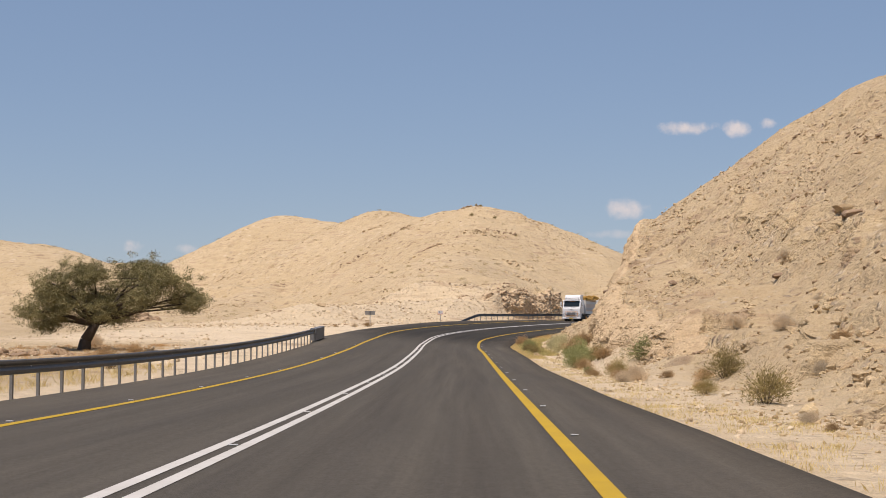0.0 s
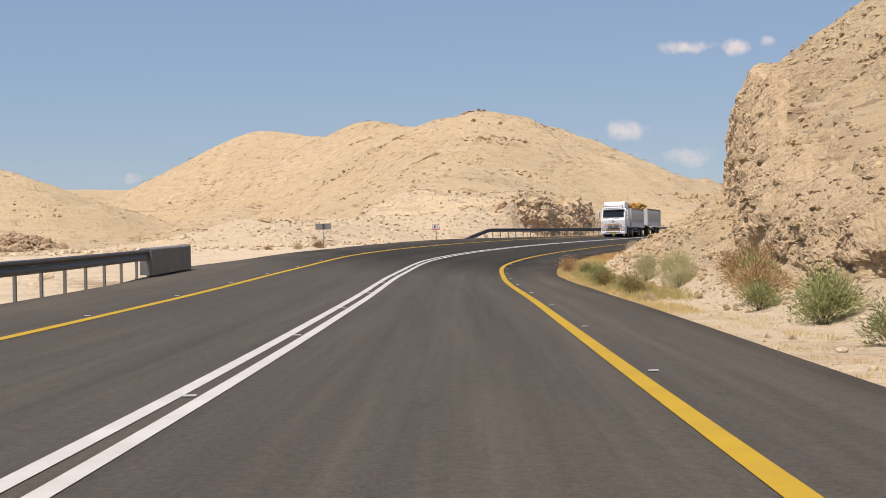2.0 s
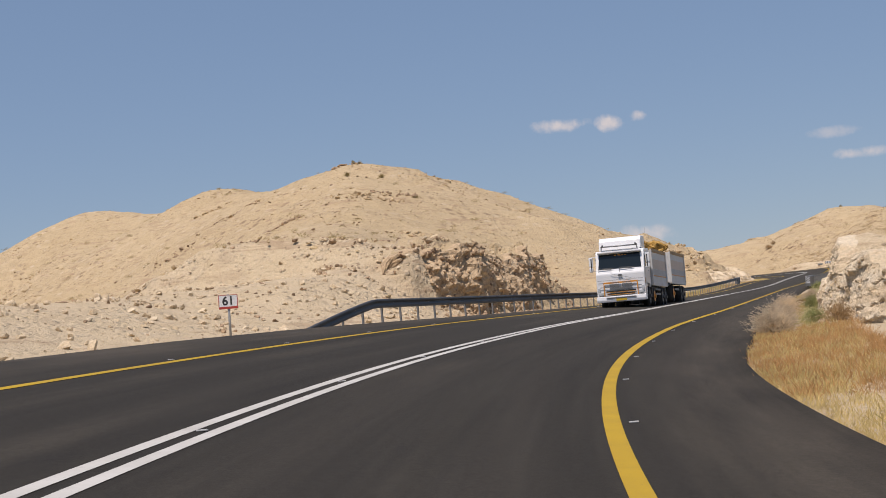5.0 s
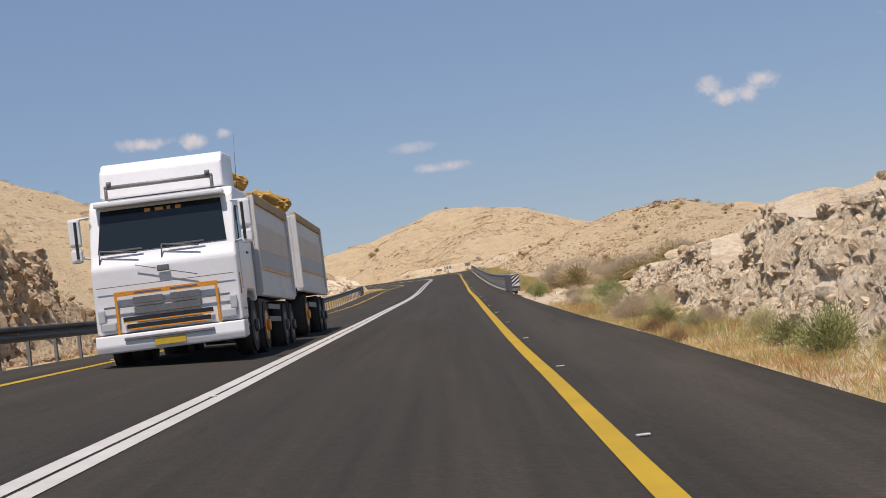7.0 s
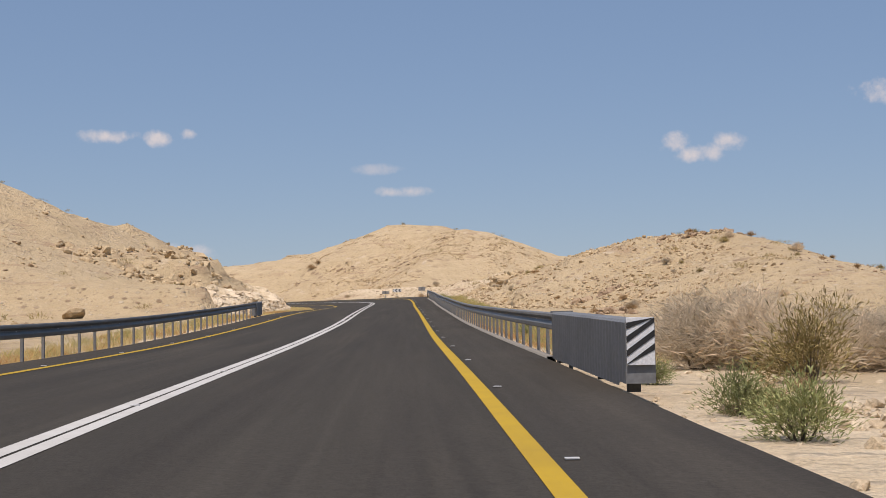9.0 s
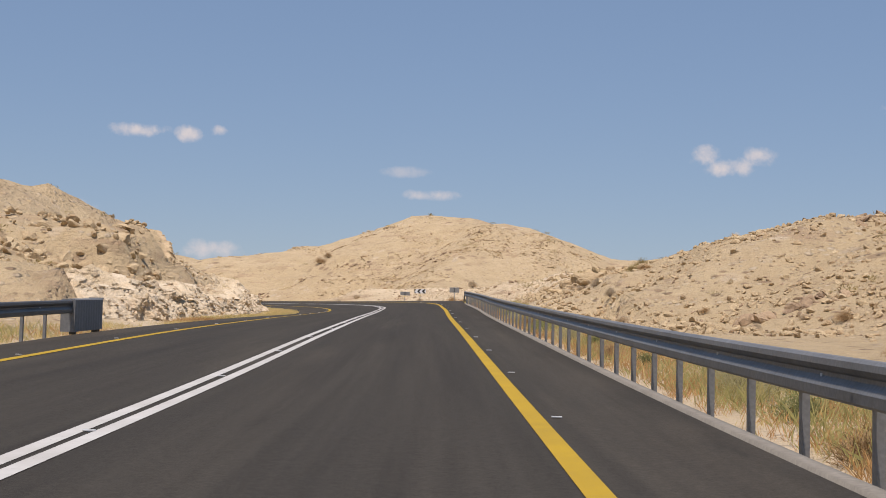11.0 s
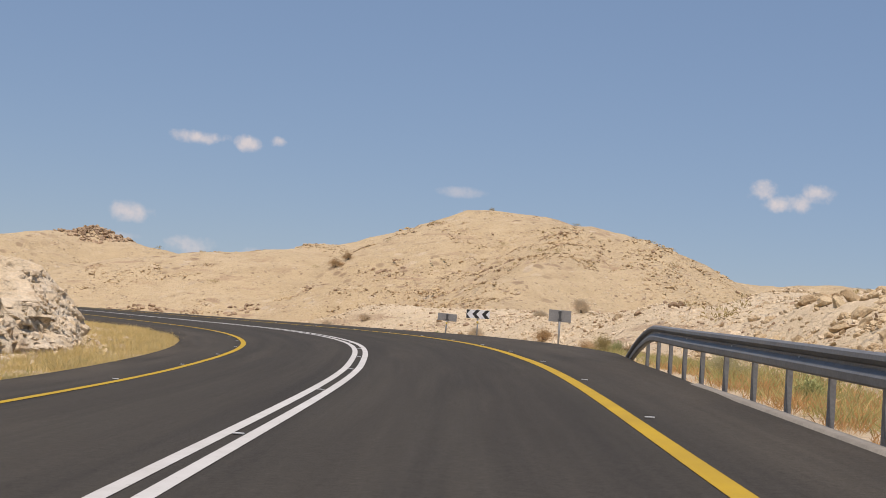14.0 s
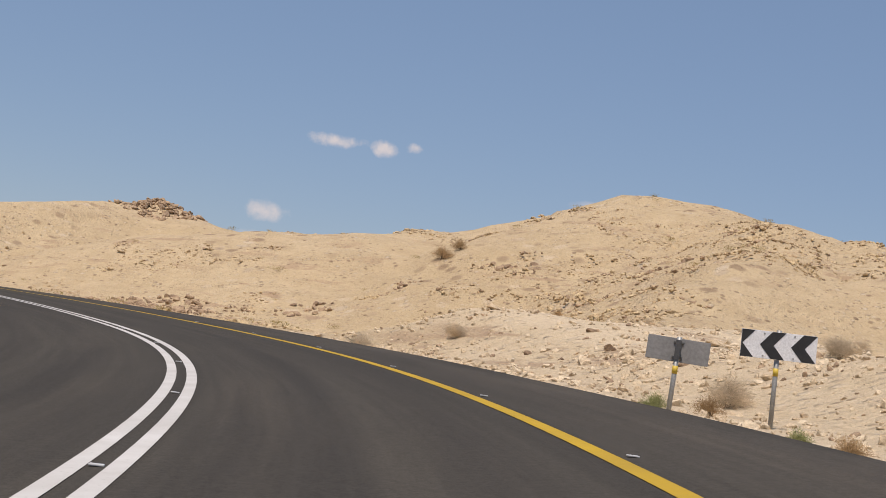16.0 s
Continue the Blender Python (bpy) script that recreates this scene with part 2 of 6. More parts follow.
def mottled(name, colour, other, scale=3.0, rough=0.8, metal=0.0, bump=0.0, fine=30.0, spread=0.5, grain=0.16):
    """A surface whose colour wanders between two tones at two scales."""
    m, nodes, links, b = material(name, rough, metal)
    pos = nodes.new("ShaderNodeTexCoord").outputs["Object"]
    big = n_map(nodes, links, n_noise(nodes, links, pos, scale), 0.5 - spread / 2, 0.5 + spread / 2)
    small = n_map(nodes, links, n_noise(nodes, links, pos, fine), 0.3, 0.7, 1 - 1.1 * grain, 1 + 0.8 * grain)
    c = n_mix(nodes, links, big, colour, other)
    c = n_mix(nodes, links, 1.0, c, small, "MULTIPLY")
    links.new(c, b.inputs["Base Color"])
    if bump:
        n_bump(nodes, links, b, n_noise(nodes, links, pos, fine), 0.6, bump)
    return m


def make_ground():
    m, nodes, links, b = material("desert_ground", 0.95)
    pos = nodes.new("ShaderNodeNewGeometry").outputs["Position"]
    rock = nodes.new("ShaderNodeAttribute")
    rock.attribute_name = "rock"
    pale = nodes.new("ShaderNodeAttribute")
    pale.attribute_name = "pale"
    big = n_map(nodes, links, n_noise(nodes, links, pos, 0.035, 5, 0.6), 0.35, 0.65)
    mid = n_map(nodes, links, n_noise(nodes, links, pos, 0.45, 6, 0.65), 0.3, 0.7)
    fine = n_noise(nodes, links, pos, 3.5, 6, 0.7)
    grit = n_noise(nodes, links, pos, 22.0, 4, 0.7)
    c = n_mix(nodes, links, big, SAND, SAND_2)
    c = n_mix(nodes, links, n_math(nodes, links, "MULTIPLY", mid, 0.65), c, SAND_3)
    # scattered stones, light and dark
    v = nodes.new("ShaderNodeTexVoronoi")
    v.inputs["Scale"].default_value = 1.3
    links.new(pos, v.inputs["Vector"])
    stone = n_map(nodes, links, v.outputs["Distance"], 0.30, 0.16)
    some = n_map(nodes, links, n_noise(nodes, links, pos, 0.2, 3), 0.40, 0.54, 0.15, 1.0)
    sep = nodes.new("ShaderNodeSeparateColor")
    links.new(v.outputs["Color"], sep.inputs[0])
    tone = n_mix(nodes, links, n_map(nodes, links, sep.outputs[0], 0.35, 0.65), STONE_DARK, STONE_LIGHT)
    c = n_mix(nodes, links, n_math(nodes, links, "MULTIPLY", n_math(nodes, links, "MULTIPLY", stone, some), 0.85), c, tone)
    v3 = nodes.new("ShaderNodeTexVoronoi")
    v3.inputs["Scale"].default_value = 3.4
    links.new(pos, v3.inputs["Vector"])
    sep3 = nodes.new("ShaderNodeSeparateColor")
    links.new(v3.outputs["Color"], sep3.inputs[0])
    pick = n_map(nodes, links, sep3.outputs[1], 0.45, 0.55)
    pebble = n_math(nodes, links, "MULTIPLY", n_map(nodes, links, v3.outputs["Distance"], 0.42, 0.18), pick)
    pebble = n_math(nodes, links, "MULTIPLY", pebble, n_map(nodes, links, n_noise(nodes, links, pos, 0.35, 4), 0.38, 0.58, 0.2, 1.0))
    tone3 = n_mix(nodes, links, n_map(nodes, links, sep3.outputs[0], 0.25, 0.6), STONE_DARK, STONE_LIGHT)
    c = n_mix(nodes, links, n_math(nodes, links, "MULTIPLY", pebble, 0.8), c, tone3)
    v2 = nodes.new("ShaderNodeTexVoronoi")
    v2.inputs["Scale"].default_value = 0.45
    links.new(pos, v2.inputs["Vector"])
    sep2 = nodes.new("ShaderNodeSeparateColor")
    links.new(v2.outputs["Color"], sep2.inputs[0])
    lump = n_math(nodes, links, "MULTIPLY", n_map(nodes, links, v2.outputs["Distance"], 0.34, 0.2), n_map(nodes, links, n_noise(nodes, links, pos, 0.05, 4), 0.44, 0.6))
    tone2 = n_mix(nodes, links, n_map(nodes, links, sep2.outputs[0], 0.4, 0.7), STONE_DARK, STONE_LIGHT)
    c = n_mix(nodes, links, n_math(nodes, links, "MULTIPLY", lump, 0.75), c, tone2)
    # pale gravel and bare rock
    gravel = n_mix(nodes, links, n_map(nodes, links, fine, 0.35, 0.7), PALE, PALE_2)
    gravel = n_mix(nodes, links, n_math(nodes, links, "MULTIPLY", pebble, 0.55), gravel, tone3)
    pf = n_math(nodes, links, "MULTIPLY", pale.outputs["Fac"], n_map(nodes, links, mid, 0.0, 0.6, 0.55, 1.0))
    c = n_mix(nodes, links, pf, c, gravel)
    rk = n_mix(nodes, links, n_map(nodes, links, n_noise(nodes, links, pos, 0.9, 5, 0.7), 0.38, 0.62), ROCK, ROCK_2)
    rf = n_math(nodes, links, "MULTIPLY", rock.outputs["Fac"], n_map(nodes, links, n_noise(nodes, links, pos, 0.6, 5, 0.7), 0.38, 0.55))
    c = n_mix(nodes, links, rf, c, rk)
    # ledges of harder rock that run level round the hills
    flat = nodes.new("ShaderNodeMapping")
    flat.inputs["Scale"].default_value = (0.16, 0.16, 1.25)
    links.new(pos, flat.inputs["Vector"])
    layer = n_noise(nodes, links, flat.outputs[0], 1.0, 6, 0.72)
    ledge = n_map(nodes, links, layer, 0.54, 0.61)
    bare = n_map(nodes, links, n_noise(nodes, links, pos, 0.07, 4, 0.6), 0.42, 0.6)
    ledge = n_math(nodes, links, "MULTIPLY", ledge, bare)
    c = n_mix(nodes, links, n_math(nodes, links, "MULTIPLY", ledge, 0.75), c, ROCK)
    g = n_map(nodes, links, grit, 0.3, 0.7, 0.8, 1.15)
    c = n_mix(nodes, links, 1.0, c, g, "MULTIPLY")
    links.new(c, b.inputs["Base Color"])
    h = n_math(nodes, links, "ADD", n_math(nodes, links, "MULTIPLY", fine, 1.0), n_math(nodes, links, "MULTIPLY", grit, 0.25))
    h = n_math(nodes, links, "ADD", h, n_math(nodes, links, "ADD", n_math(nodes, links, "MULTIPLY", n_math(nodes, links, "MULTIPLY", stone, some), 0.8), n_math(nodes, links, "MULTIPLY", pebble, 0.6)))
    h = n_math(nodes, links, "ADD", h, n_math(nodes, links, "MULTIPLY", layer, 1.3))
    h = n_math(nodes, links, "ADD", h, n_math(nodes, links, "MULTIPLY", n_noise(nodes, links, pos, 1.1, 5, 0.7), 2.2))
    n_bump(nodes, links, b, h, 0.9, 0.25)
    return m


def make_asphalt():
    """Weathered asphalt, mapped across and along the road."""
    m, nodes, links, b = material("asphalt", 0.92)
    b.inputs["Specular IOR Level"].default_value = 0.14
    pos = nodes.new("ShaderNodeNewGeometry").outputs["Position"]
    uv = nodes.new("ShaderNodeUVMap")
    uv.uv_map = "road"
    sep = nodes.new("ShaderNodeSeparateXYZ")
    links.new(uv.outputs[0], sep.inputs[0])

    def drawn(across, along):
        mp = nodes.new("ShaderNodeMapping")
        mp.inputs["Scale"].default_value = (across, along, 1)
        links.new(uv.outputs[0], mp.inputs["Vector"])
        return mp.outputs[0]

    streak = n_map(nodes, links, n_noise(nodes, links, drawn(1.6, 0.03), 1.0, 4, 0.55), 0.32, 0.68)
    thin = n_map(nodes, links, n_noise(nodes, links, drawn(7.0, 0.10), 1.0, 4, 0.6), 0.35, 0.65, 0.92, 1.08)
    grain = n_noise(nodes, links, pos, 55.0, 3, 0.8)
    speck = n_noise(nodes, links, pos, 16.0, 4, 0.75)
    c = n_mix(nodes, links, streak, (0.040, 0.036, 0.0305), (0.056, 0.050, 0.0405))
    # tone along the road: paler at first, darkest from 130 m to 176 m
    stretch_tone = nodes.new("ShaderNodeValToRGB")
    for k, (at, v) in enumerate(((0.0, 1.50), (0.25, 1.52), (0.31, 0.64), (0.42, 0.68), (0.50, 0.92), (1.0, 0.98))):
        el = stretch_tone.color_ramp.elements[k] if k < 2 else stretch_tone.color_ramp.elements.new(at)
        el.position, el.color = at, (v, v, v, 1)
    links.new(n_map(nodes, links, sep.outputs[1], 0, 420), stretch_tone.inputs[0])
    c = n_mix(nodes, links, 1.0, c, stretch_tone.outputs[0], "MULTIPLY")
    # wheel tracks, a little browner
    across = n_math(nodes, links, "ABSOLUTE", n_math(nodes, links, "SUBTRACT", n_math(nodes, links, "ABSOLUTE", sep.outputs[0]), 1.9))
    track = n_map(nodes, links, n_math(nodes, links, "ABSOLUTE", n_math(nodes, links, "SUBTRACT", across, 0.8)), 0.5, 0.0, 0.0, 0.28)
    c = n_mix(nodes, links, track, c, (0.054, 0.047, 0.038))
    # dust towards the shoulders' rims
    rim = n_map(nodes, links, n_math(nodes, links, "ABSOLUTE", sep.outputs[0]), 3.9, 6.2, 0.0, 0.5)
    rim = n_math(nodes, links, "MULTIPLY", rim, n_map(nodes, links, n_noise(nodes, links, drawn(0.9, 0.14), 1.0, 5, 0.6), 0.3, 0.7))
    c = n_mix(nodes, links, rim, c, (0.135, 0.112, 0.086))
    # dust blown along the lanes and dark drips
    dust = n_map(nodes, links, n_noise(nodes, links, drawn(0.55, 0.05), 1.0, 5, 0.6), 0.54, 0.76, 0.0, 0.26)
    c = n_mix(nodes, links, dust, c, (0.105, 0.089, 0.067))
    drip = n_map(nodes, links, n_noise(nodes, links, drawn(1.3, 0.22), 1.0, 4, 0.6), 0.66, 0.76, 0.0, 0.4)
    c = n_mix(nodes, links, drip, c, (0.024, 0.022, 0.020))
    c = n_mix(nodes, links, 1.0, c, thin, "MULTIPLY")
    c = n_mix(nodes, links, 1.0, c, n_map(nodes, links, speck, 0.3, 0.7, 0.8, 1.2), "MULTIPLY")
    c = n_mix(nodes, links, 1.0, c, n_map(nodes, links, grain, 0.25, 0.75, 0.66, 1.3), "MULTIPLY")
    links.new(c, b.inputs["Base Color"])
    n_bump(nodes, links, b, grain, 0.4, 0.012)
    return m


def make_paint(name, colour, worn):
    m, nodes, links, b = material(name, 0.75)
    b.inputs["Specular IOR Level"].default_value = 0.2
    pos = nodes.new("ShaderNodeNewGeometry").outputs["Position"]
    big = n_map(nodes, links, n_noise(nodes, links, pos, 0.8, 6, 0.7), 0.3, 0.7)
    chips = n_map(nodes, links, n_noise(nodes, links, pos, 28.0, 4, 0.7), 0.62, 0.72, 0.0, 0.55)
    c = n_mix(nodes, links, big, colour, worn)
    c = n_mix(nodes, links, chips, c, (0.11, 0.10, 0.09))
    links.new(c, b.inputs["Base Color"])
    n_bump(nodes, links, b, n_noise(nodes, links, pos, 60.0), 0.3, 0.006)
    return m


SAND, SAND_2, SAND_3 = (0.55, 0.415, 0.24), (0.615, 0.475, 0.29), (0.425, 0.31, 0.177)
STONE_DARK, STONE_LIGHT = (0.26, 0.17, 0.10), (0.62, 0.50, 0.35)
PALE, PALE_2 = (0.79, 0.65, 0.455), (0.69, 0.545, 0.365)
ROCK, ROCK_2 = (0.40, 0.27, 0.165), (0.22, 0.135, 0.08)
GROUND = make_ground()
ASPHALT = make_asphalt()
YELLOW = make_paint("yellow_line_paint", (0.44, 0.285, 0.018), (0.34, 0.222, 0.024))
WHITE_LINE = make_paint("white_line_paint", (0.52, 0.51, 0.485), (0.41, 0.395, 0.365))
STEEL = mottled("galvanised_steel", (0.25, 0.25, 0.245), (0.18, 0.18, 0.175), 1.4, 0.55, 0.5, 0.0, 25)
STEEL_DARK = mottled("dark_grey_steel", (0.12, 0.12, 0.118), (0.075, 0.075, 0.074), 1.2, 0.5, 0.6, 0.0, 22)
CONCRETE = mottled("kerb_concrete", (0.26, 0.235, 0.195), (0.19, 0.17, 0.14), 1.5, 0.9, 0, 0.004, 18)

# ---- the ground ----
# Crest lines of the hills: slope of the flanks, roundness of the crest in metres, points x, y, height.
HILLS = [
    (0.56, 9, [(-80, 551, 19), (-62, 541.5, 39.5), (-51.3, 526.2, 43.1), (-29.3, 498.5, 37.9), (-15.3, 469, 40.4), (-3.7, 443.3, 35.6), (10.5, 413.3, 36.8), (37, 390.9, 23.2), (56, 378, 14.5)]),
    (0.42, 7, [(13.1, 413.5, 36.7), (5.2, 353.2, 21.3), (2, 290, 14), (9, 238, 8.5)]),
    (0.60, 6, [(-51, 528, 42), (-42, 440, 19), (-46, 360, 10), (-42, 280, 5)]),
    (0.45, 8, [(103.2, 566.1, 20.8), (125.6, 562.8, 24.9), (146.2, 564.4, 29.5), (155, 557.1, 32.7), (162.9, 552.1, 30.7), (167.2, 552.4, 30.2), (187.9, 547.5, 24.9), (212.7, 511.4, 24)]),
    (0.52, 2.5, [(157.5, 541, 29.6), (151.5, 525.5, 27.7), (141, 506, 22.5), (126, 488, 16)]),
    (0.62, 4, [(158, 533, 28.2), (159.5, 523.5, 27.2), (156, 512, 25.0), (149, 503, 21.6)]),
    (0.45, 6, [(64, 587.4, 17.8), (90.7, 614.9, 26.9), (103.2, 626.4, 27.7), (116.3, 601.4, 24.6)]),
    (0.62, 1.5, [(101.8, 627.7, 28.5), (103.6, 623.3, 28.7)]),
    (0.42, 5, [(92, 342, 11.8), (94.7, 345.2, 13.4), (100.7, 345.1, 13.9), (97.7, 334.1, 12.8), (94, 318.1, 10.4), (90, 303, 8.3)]),
    (0.42, 3, [(96, 346, 13.2), (93.2, 352.5, 12.5), (94.5, 360, 12.0), (96, 368, 11.2)]),
    (0.40, 8, [(128, 290, 12), (150, 320, 16), (175, 345, 21)]),
    (0.50, 3, [(90, 352, 8.7), (94, 365, 9.8), (102, 385, 9.9), (107, 396, 11.2), (114, 412, 11.9)]),
    (0.42, 6, [(38, 366, 16), (52, 375, 14.5), (62, 381, 13)]),
    (0.40, 9, [(-200, 370, 36), (-130.1, 387.6, 27.1), (-100.9, 387, 24.7), (-92.5, 366.8, 23), (-78, 350, 17)]),
    (0.40, 9, [(-190, 664, 34.5), (-136, 624, 31), (-124, 697, 34.5)]),
    (0.42, 3, [(-27, 174, 2.2), (-15, 177, 5.3), (-6, 206, 5.8), (6, 236, 7)]),
    (0.90, 1, [(-52, 235, 4.9), (-47, 225, 5.3), (-41, 215, 4.6)]),
    (0.80, 2, [(39.9, 396.2, 23.5), (51.9, 402.9, 21.6), (63.3, 412.9, 20.1)]),
    (1.50, 1, [(63.2, 410.6, 20.3), (68.2, 419, 18.8), (71.8, 424.1, 17.7)]),
    (1.30, 1.5, [(72.5, 422.4, 17.7), (68.4, 407.1, 14.5), (67.5, 394, 12.4)]),
]


def crest(x, y, slope, rnd, pts):
    """Height of a hill with straight flanks below a crest line."""
    out = np.full(len(x), -200.0)
    for (x0, y0, z0), (x1, y1, z1) in zip(pts, pts[1:]):
        dx, dy = x1 - x0, y1 - y0
        u = np.clip(((x - x0) * dx + (y - y0) * dy) / (dx * dx + dy * dy), 0, 1)
        d = np.hypot(x - x0 - u * dx, y - y0 - u * dy)
        out = np.maximum(out, z0 + u * (z1 - z0) - slope * (np.sqrt(d * d + rnd * rnd) - rnd))
    return out


def soft_max(a, b, k):
    return k * np.logaddexp(a / k, b / k)


def span(s, a, b, soft):
    """1 between a and b along the road, fading over soft metres."""
    return step(a - soft, a, s) * (1 - step(b, b + soft, s))


HILL_SLOPE = 0.95
# Where the cliff's foot runs: stations, metres off the road's rim.
CLIFF_LINE = ([58, 64, 72, 80, 90, 98, 104, 110, 118, 132, 144, 151], [5.6, 4.6, 4.0, 4.0, 4.2, 4.5, 5.1, 6.4, 7.7, 8.9, 9.4, 9.9])
CLIFF_TOP = ([58, 66, 74, 86, 96, 104, 112, 120, 130, 140, 150], [0.8, 2.0, 2.4, 2.9, 3.7, 4.5, 5.8, 7.4, 9.5, 10.5, 10.5])


def ground_height(x, y):
    """Height of the ground, how much it is bare rock and how much pale gravel."""
    s, e = nearest(x, y)
    zr = np.interp(s, AXIS_S, AXIS[:, 2]) - np.interp(s, AXIS_S, AXIS[:, 3]) * np.clip(e, -6, 6)
    d_r, d_l = e - edge_right(s), edge_left(s) - e
    out = np.maximum(d_r, d_l)
    wob = fbm(x, y, 7, 4, 3)
    wob2 = fbm(x, y, 30, 4, 4)
    amb = np.interp(y, [-4000, 0, 100, 200, 300, 400, 500, 700, 4000], [-12, 0, 0.8, 3.2, 6.0, 9.5, 12.5, 16, 20]) + 0.8 * wob2
    base = zr + (amb - zr) * step(9, 38, np.abs(e))
    left = step(0, 4, d_l)
    base = base - 1.3 * left * step(-30, -10, s) * (1 - step(92, 106, s)) * (1 - step(20, 45, d_l))
    base = base - 0.22 + 0.2 * step(0.6, 3.5, out) * wob - 0.5 * span(s, 252, 372, 6) * step(0.2, 3, d_r)
    hill = np.full(len(x), -200.0)
    wx, wy = x + 5 * fbm(x, y, 28, 3, 8), y + 5 * fbm(x, y, 28, 3, 9)
    for slope, rnd, pts in HILLS:
        hill = np.maximum(hill, crest(wx * 0.4 + x * 0.6, wy * 0.4 + y * 0.6, slope, rnd, pts))
    gully = fbm(x, y, 34, 5, 11, True)
    over = np.clip((hill - base) / 14, 0, 1)
    hill = hill + 3.2 * over * (1 - over * 0.78) * (gully - 0.2)
    hill = hill + 1.7 * over * (1 - over * 0.7) * (fbm(x, y, 13, 4, 12, True) - 0.1)
    # level ledges where harder beds crop out
    bed = hill / 2.3 + 0.5 * fbm(x, y, 20, 3, 71)
    ledge = np.floor(bed) + step(0.55, 1.0, bed - np.floor(bed))
    hill = hill + 2.3 * (ledge - bed) * np.clip(0.25 + 0.9 * fbm(x, y, 24, 3, 72), 0, 0.6) * np.clip(over * 4, 0, 1) * step(22, 60, out)
    keep = step(1.0, 7, out)
    h = soft_max(np.where(out > 1, hill, -200.0) * keep + (1 - keep) * -50, base, 0.5)
    rock = np.zeros(len(x))
    pale = step(0, 0.8, out) * (1 - step(2.0, 5.5, out)) * 0.8
    c1, cgap, crnd = cells(x + 0.7 * wob, y + 0.7 * wob, 3.2, 5)
    block = (crnd - 0.45) * step(0.02, 0.16, cgap)
    # the hill on the right where the road sets out: talus, then a cliff near its end
    bench = np.interp(d_r - 0.5 * wob, [0, 2, 3.5, 5.4, 7.5, 10, 13, 15, 60], [0, -0.1, -0.2, 0.5, 1.35, 2.8, 4.6, 6.0, 6.0 + 45 * HILL_SLOPE])
    cl = step(54, 66, s) * (1 - step(152, 158, s))
    df = np.interp(s, *CLIFF_LINE)
    face = step(df + 1.0, df + 2.0, d_r + 0.4 * fbm(x, y, 5, 2, 3))
    foot = np.clip(0.5 * (d_r - 2.5), 0, np.interp(s, [60, 95, 110, 130, 150], [0.3, 0.9, 1.6, 3.0, 3.5]))
    behind = np.clip(d_r - df - 2.2, 0, 60)
    steep = np.clip(behind - np.interp(s, [60, 100, 118], [5.5, 5.5, 0]), 0, 60)
    cliff = foot + (np.interp(s, *CLIFF_TOP) - foot + 0.3 * block) * face + np.interp(s, [66, 96, 120, 150], [0.22, 0.24, 0.48, 0.70]) * (behind - steep) + np.interp(s, [66, 100, 125], [HILL_SLOPE, HILL_SLOPE, 0.68]) * steep - 0.12 * np.clip(behind - 12, 0, 60)
    up = (bench * (1 - cl) + cliff * cl) * (1 - step(48, 120, d_r))
    endcap = 1 - step(149 - 0.7 * np.clip(d_r - 30, 0, 80), 152.5, s + 0.12 * (d_r - 10) + 0.5 * wob)
    low = np.minimum(0.62 * np.clip(d_r - 2.4, 0, 30), 3.4 + 0.10 * np.clip(d_r, 0, 40)) * step(128, 148, s) * (1 - step(150, 178, s + 0.3 * d_r))
    on_right = step(0, 1, d_r)
    g1 = zr + np.maximum(up * endcap, low) - 0.2
    h = np.where(d_r > 0, np.maximum(h, np.where(s < 190, g1, -99)), h)
    rock = np.maximum(rock, cl * endcap * step(df + 0.8, df + 1.6, d_r + wob) * (1 - step(df + 3, df + 5.5, d_r)) * 0.4 * on_right)
    rock = np.maximum(rock, 0.08 * on_right * endcap * (s < 148) * step(3, 6, d_r))
    slope_1 = on_right * step(2.0, 5.0, d_r) * (1 - step(150, 156, s)) * (1 - step(34, 60, d_r))
    h = h + slope_1 * 0.55 * (fbm(x, y, 6.0, 4, 83, True) - 0.1)
    bed_1 = h / 1.15 + 0.7 * fbm(x, y, 11, 3, 84)
    ledge_1 = np.floor(bed_1) + step(0.6, 1.0, bed_1 - np.floor(bed_1))
    h = h + slope_1 * 1.15 * (ledge_1 - bed_1) * np.clip(0.3 + 1.2 * fbm(x, y, 9, 3, 85), 0, 0.8)
    # rock cut on the right before the barrier
    c2 = np.interp(s, [176, 186, 200, 208, 218, 228, 240, 248], [0, 0.9, 0.94, 0.86, 0.7, 0.48, 0.28, 0]) * on_right
    f2 = step(4.7, 5.7, d_r + 0.3 * wob)
    rise = 3.1 * f2 * (0.92 + 0.2 * block) + 0.10 * np.clip(d_r - 4.8, 0, 30)
    h = np.maximum(h, np.where(d_r > 0, zr + rise * c2 - 0.2, -99))
    rock = np.maximum(rock, np.minimum(1, 2 * c2) * f2 * (1 - step(14, 22, d_r)) * 0.6)
    # rock cut on the left beyond the second barrier
    c3 = span(s, 217, 243, 5) * (d_l > 0)
    f3 = step(8.0, 9.2, d_l + 0.3 * wob)
    rise = 4.9 * f3 * (0.9 + 0.2 * block) + 0.12 * np.clip(d_l - 9, 0, 12)
    ramp = step(178, 222, s) * (1 - step(243, 250, s)) * step(5, 13, d_l)
    rise = np.maximum(rise * c3, 3.6 * ramp * (0.9 + 0.3 * wob))
    h = np.maximum(h, np.where(d_l > 0, zr + rise * (1 - step(20, 36, d_l)) - 0.3, -99))
    rock = np.maximum(rock, 0.35 * c3 * step(5.6, 6.8, d_l + wob) * (1 - step(10, 13, d_l + 2 * wob)))
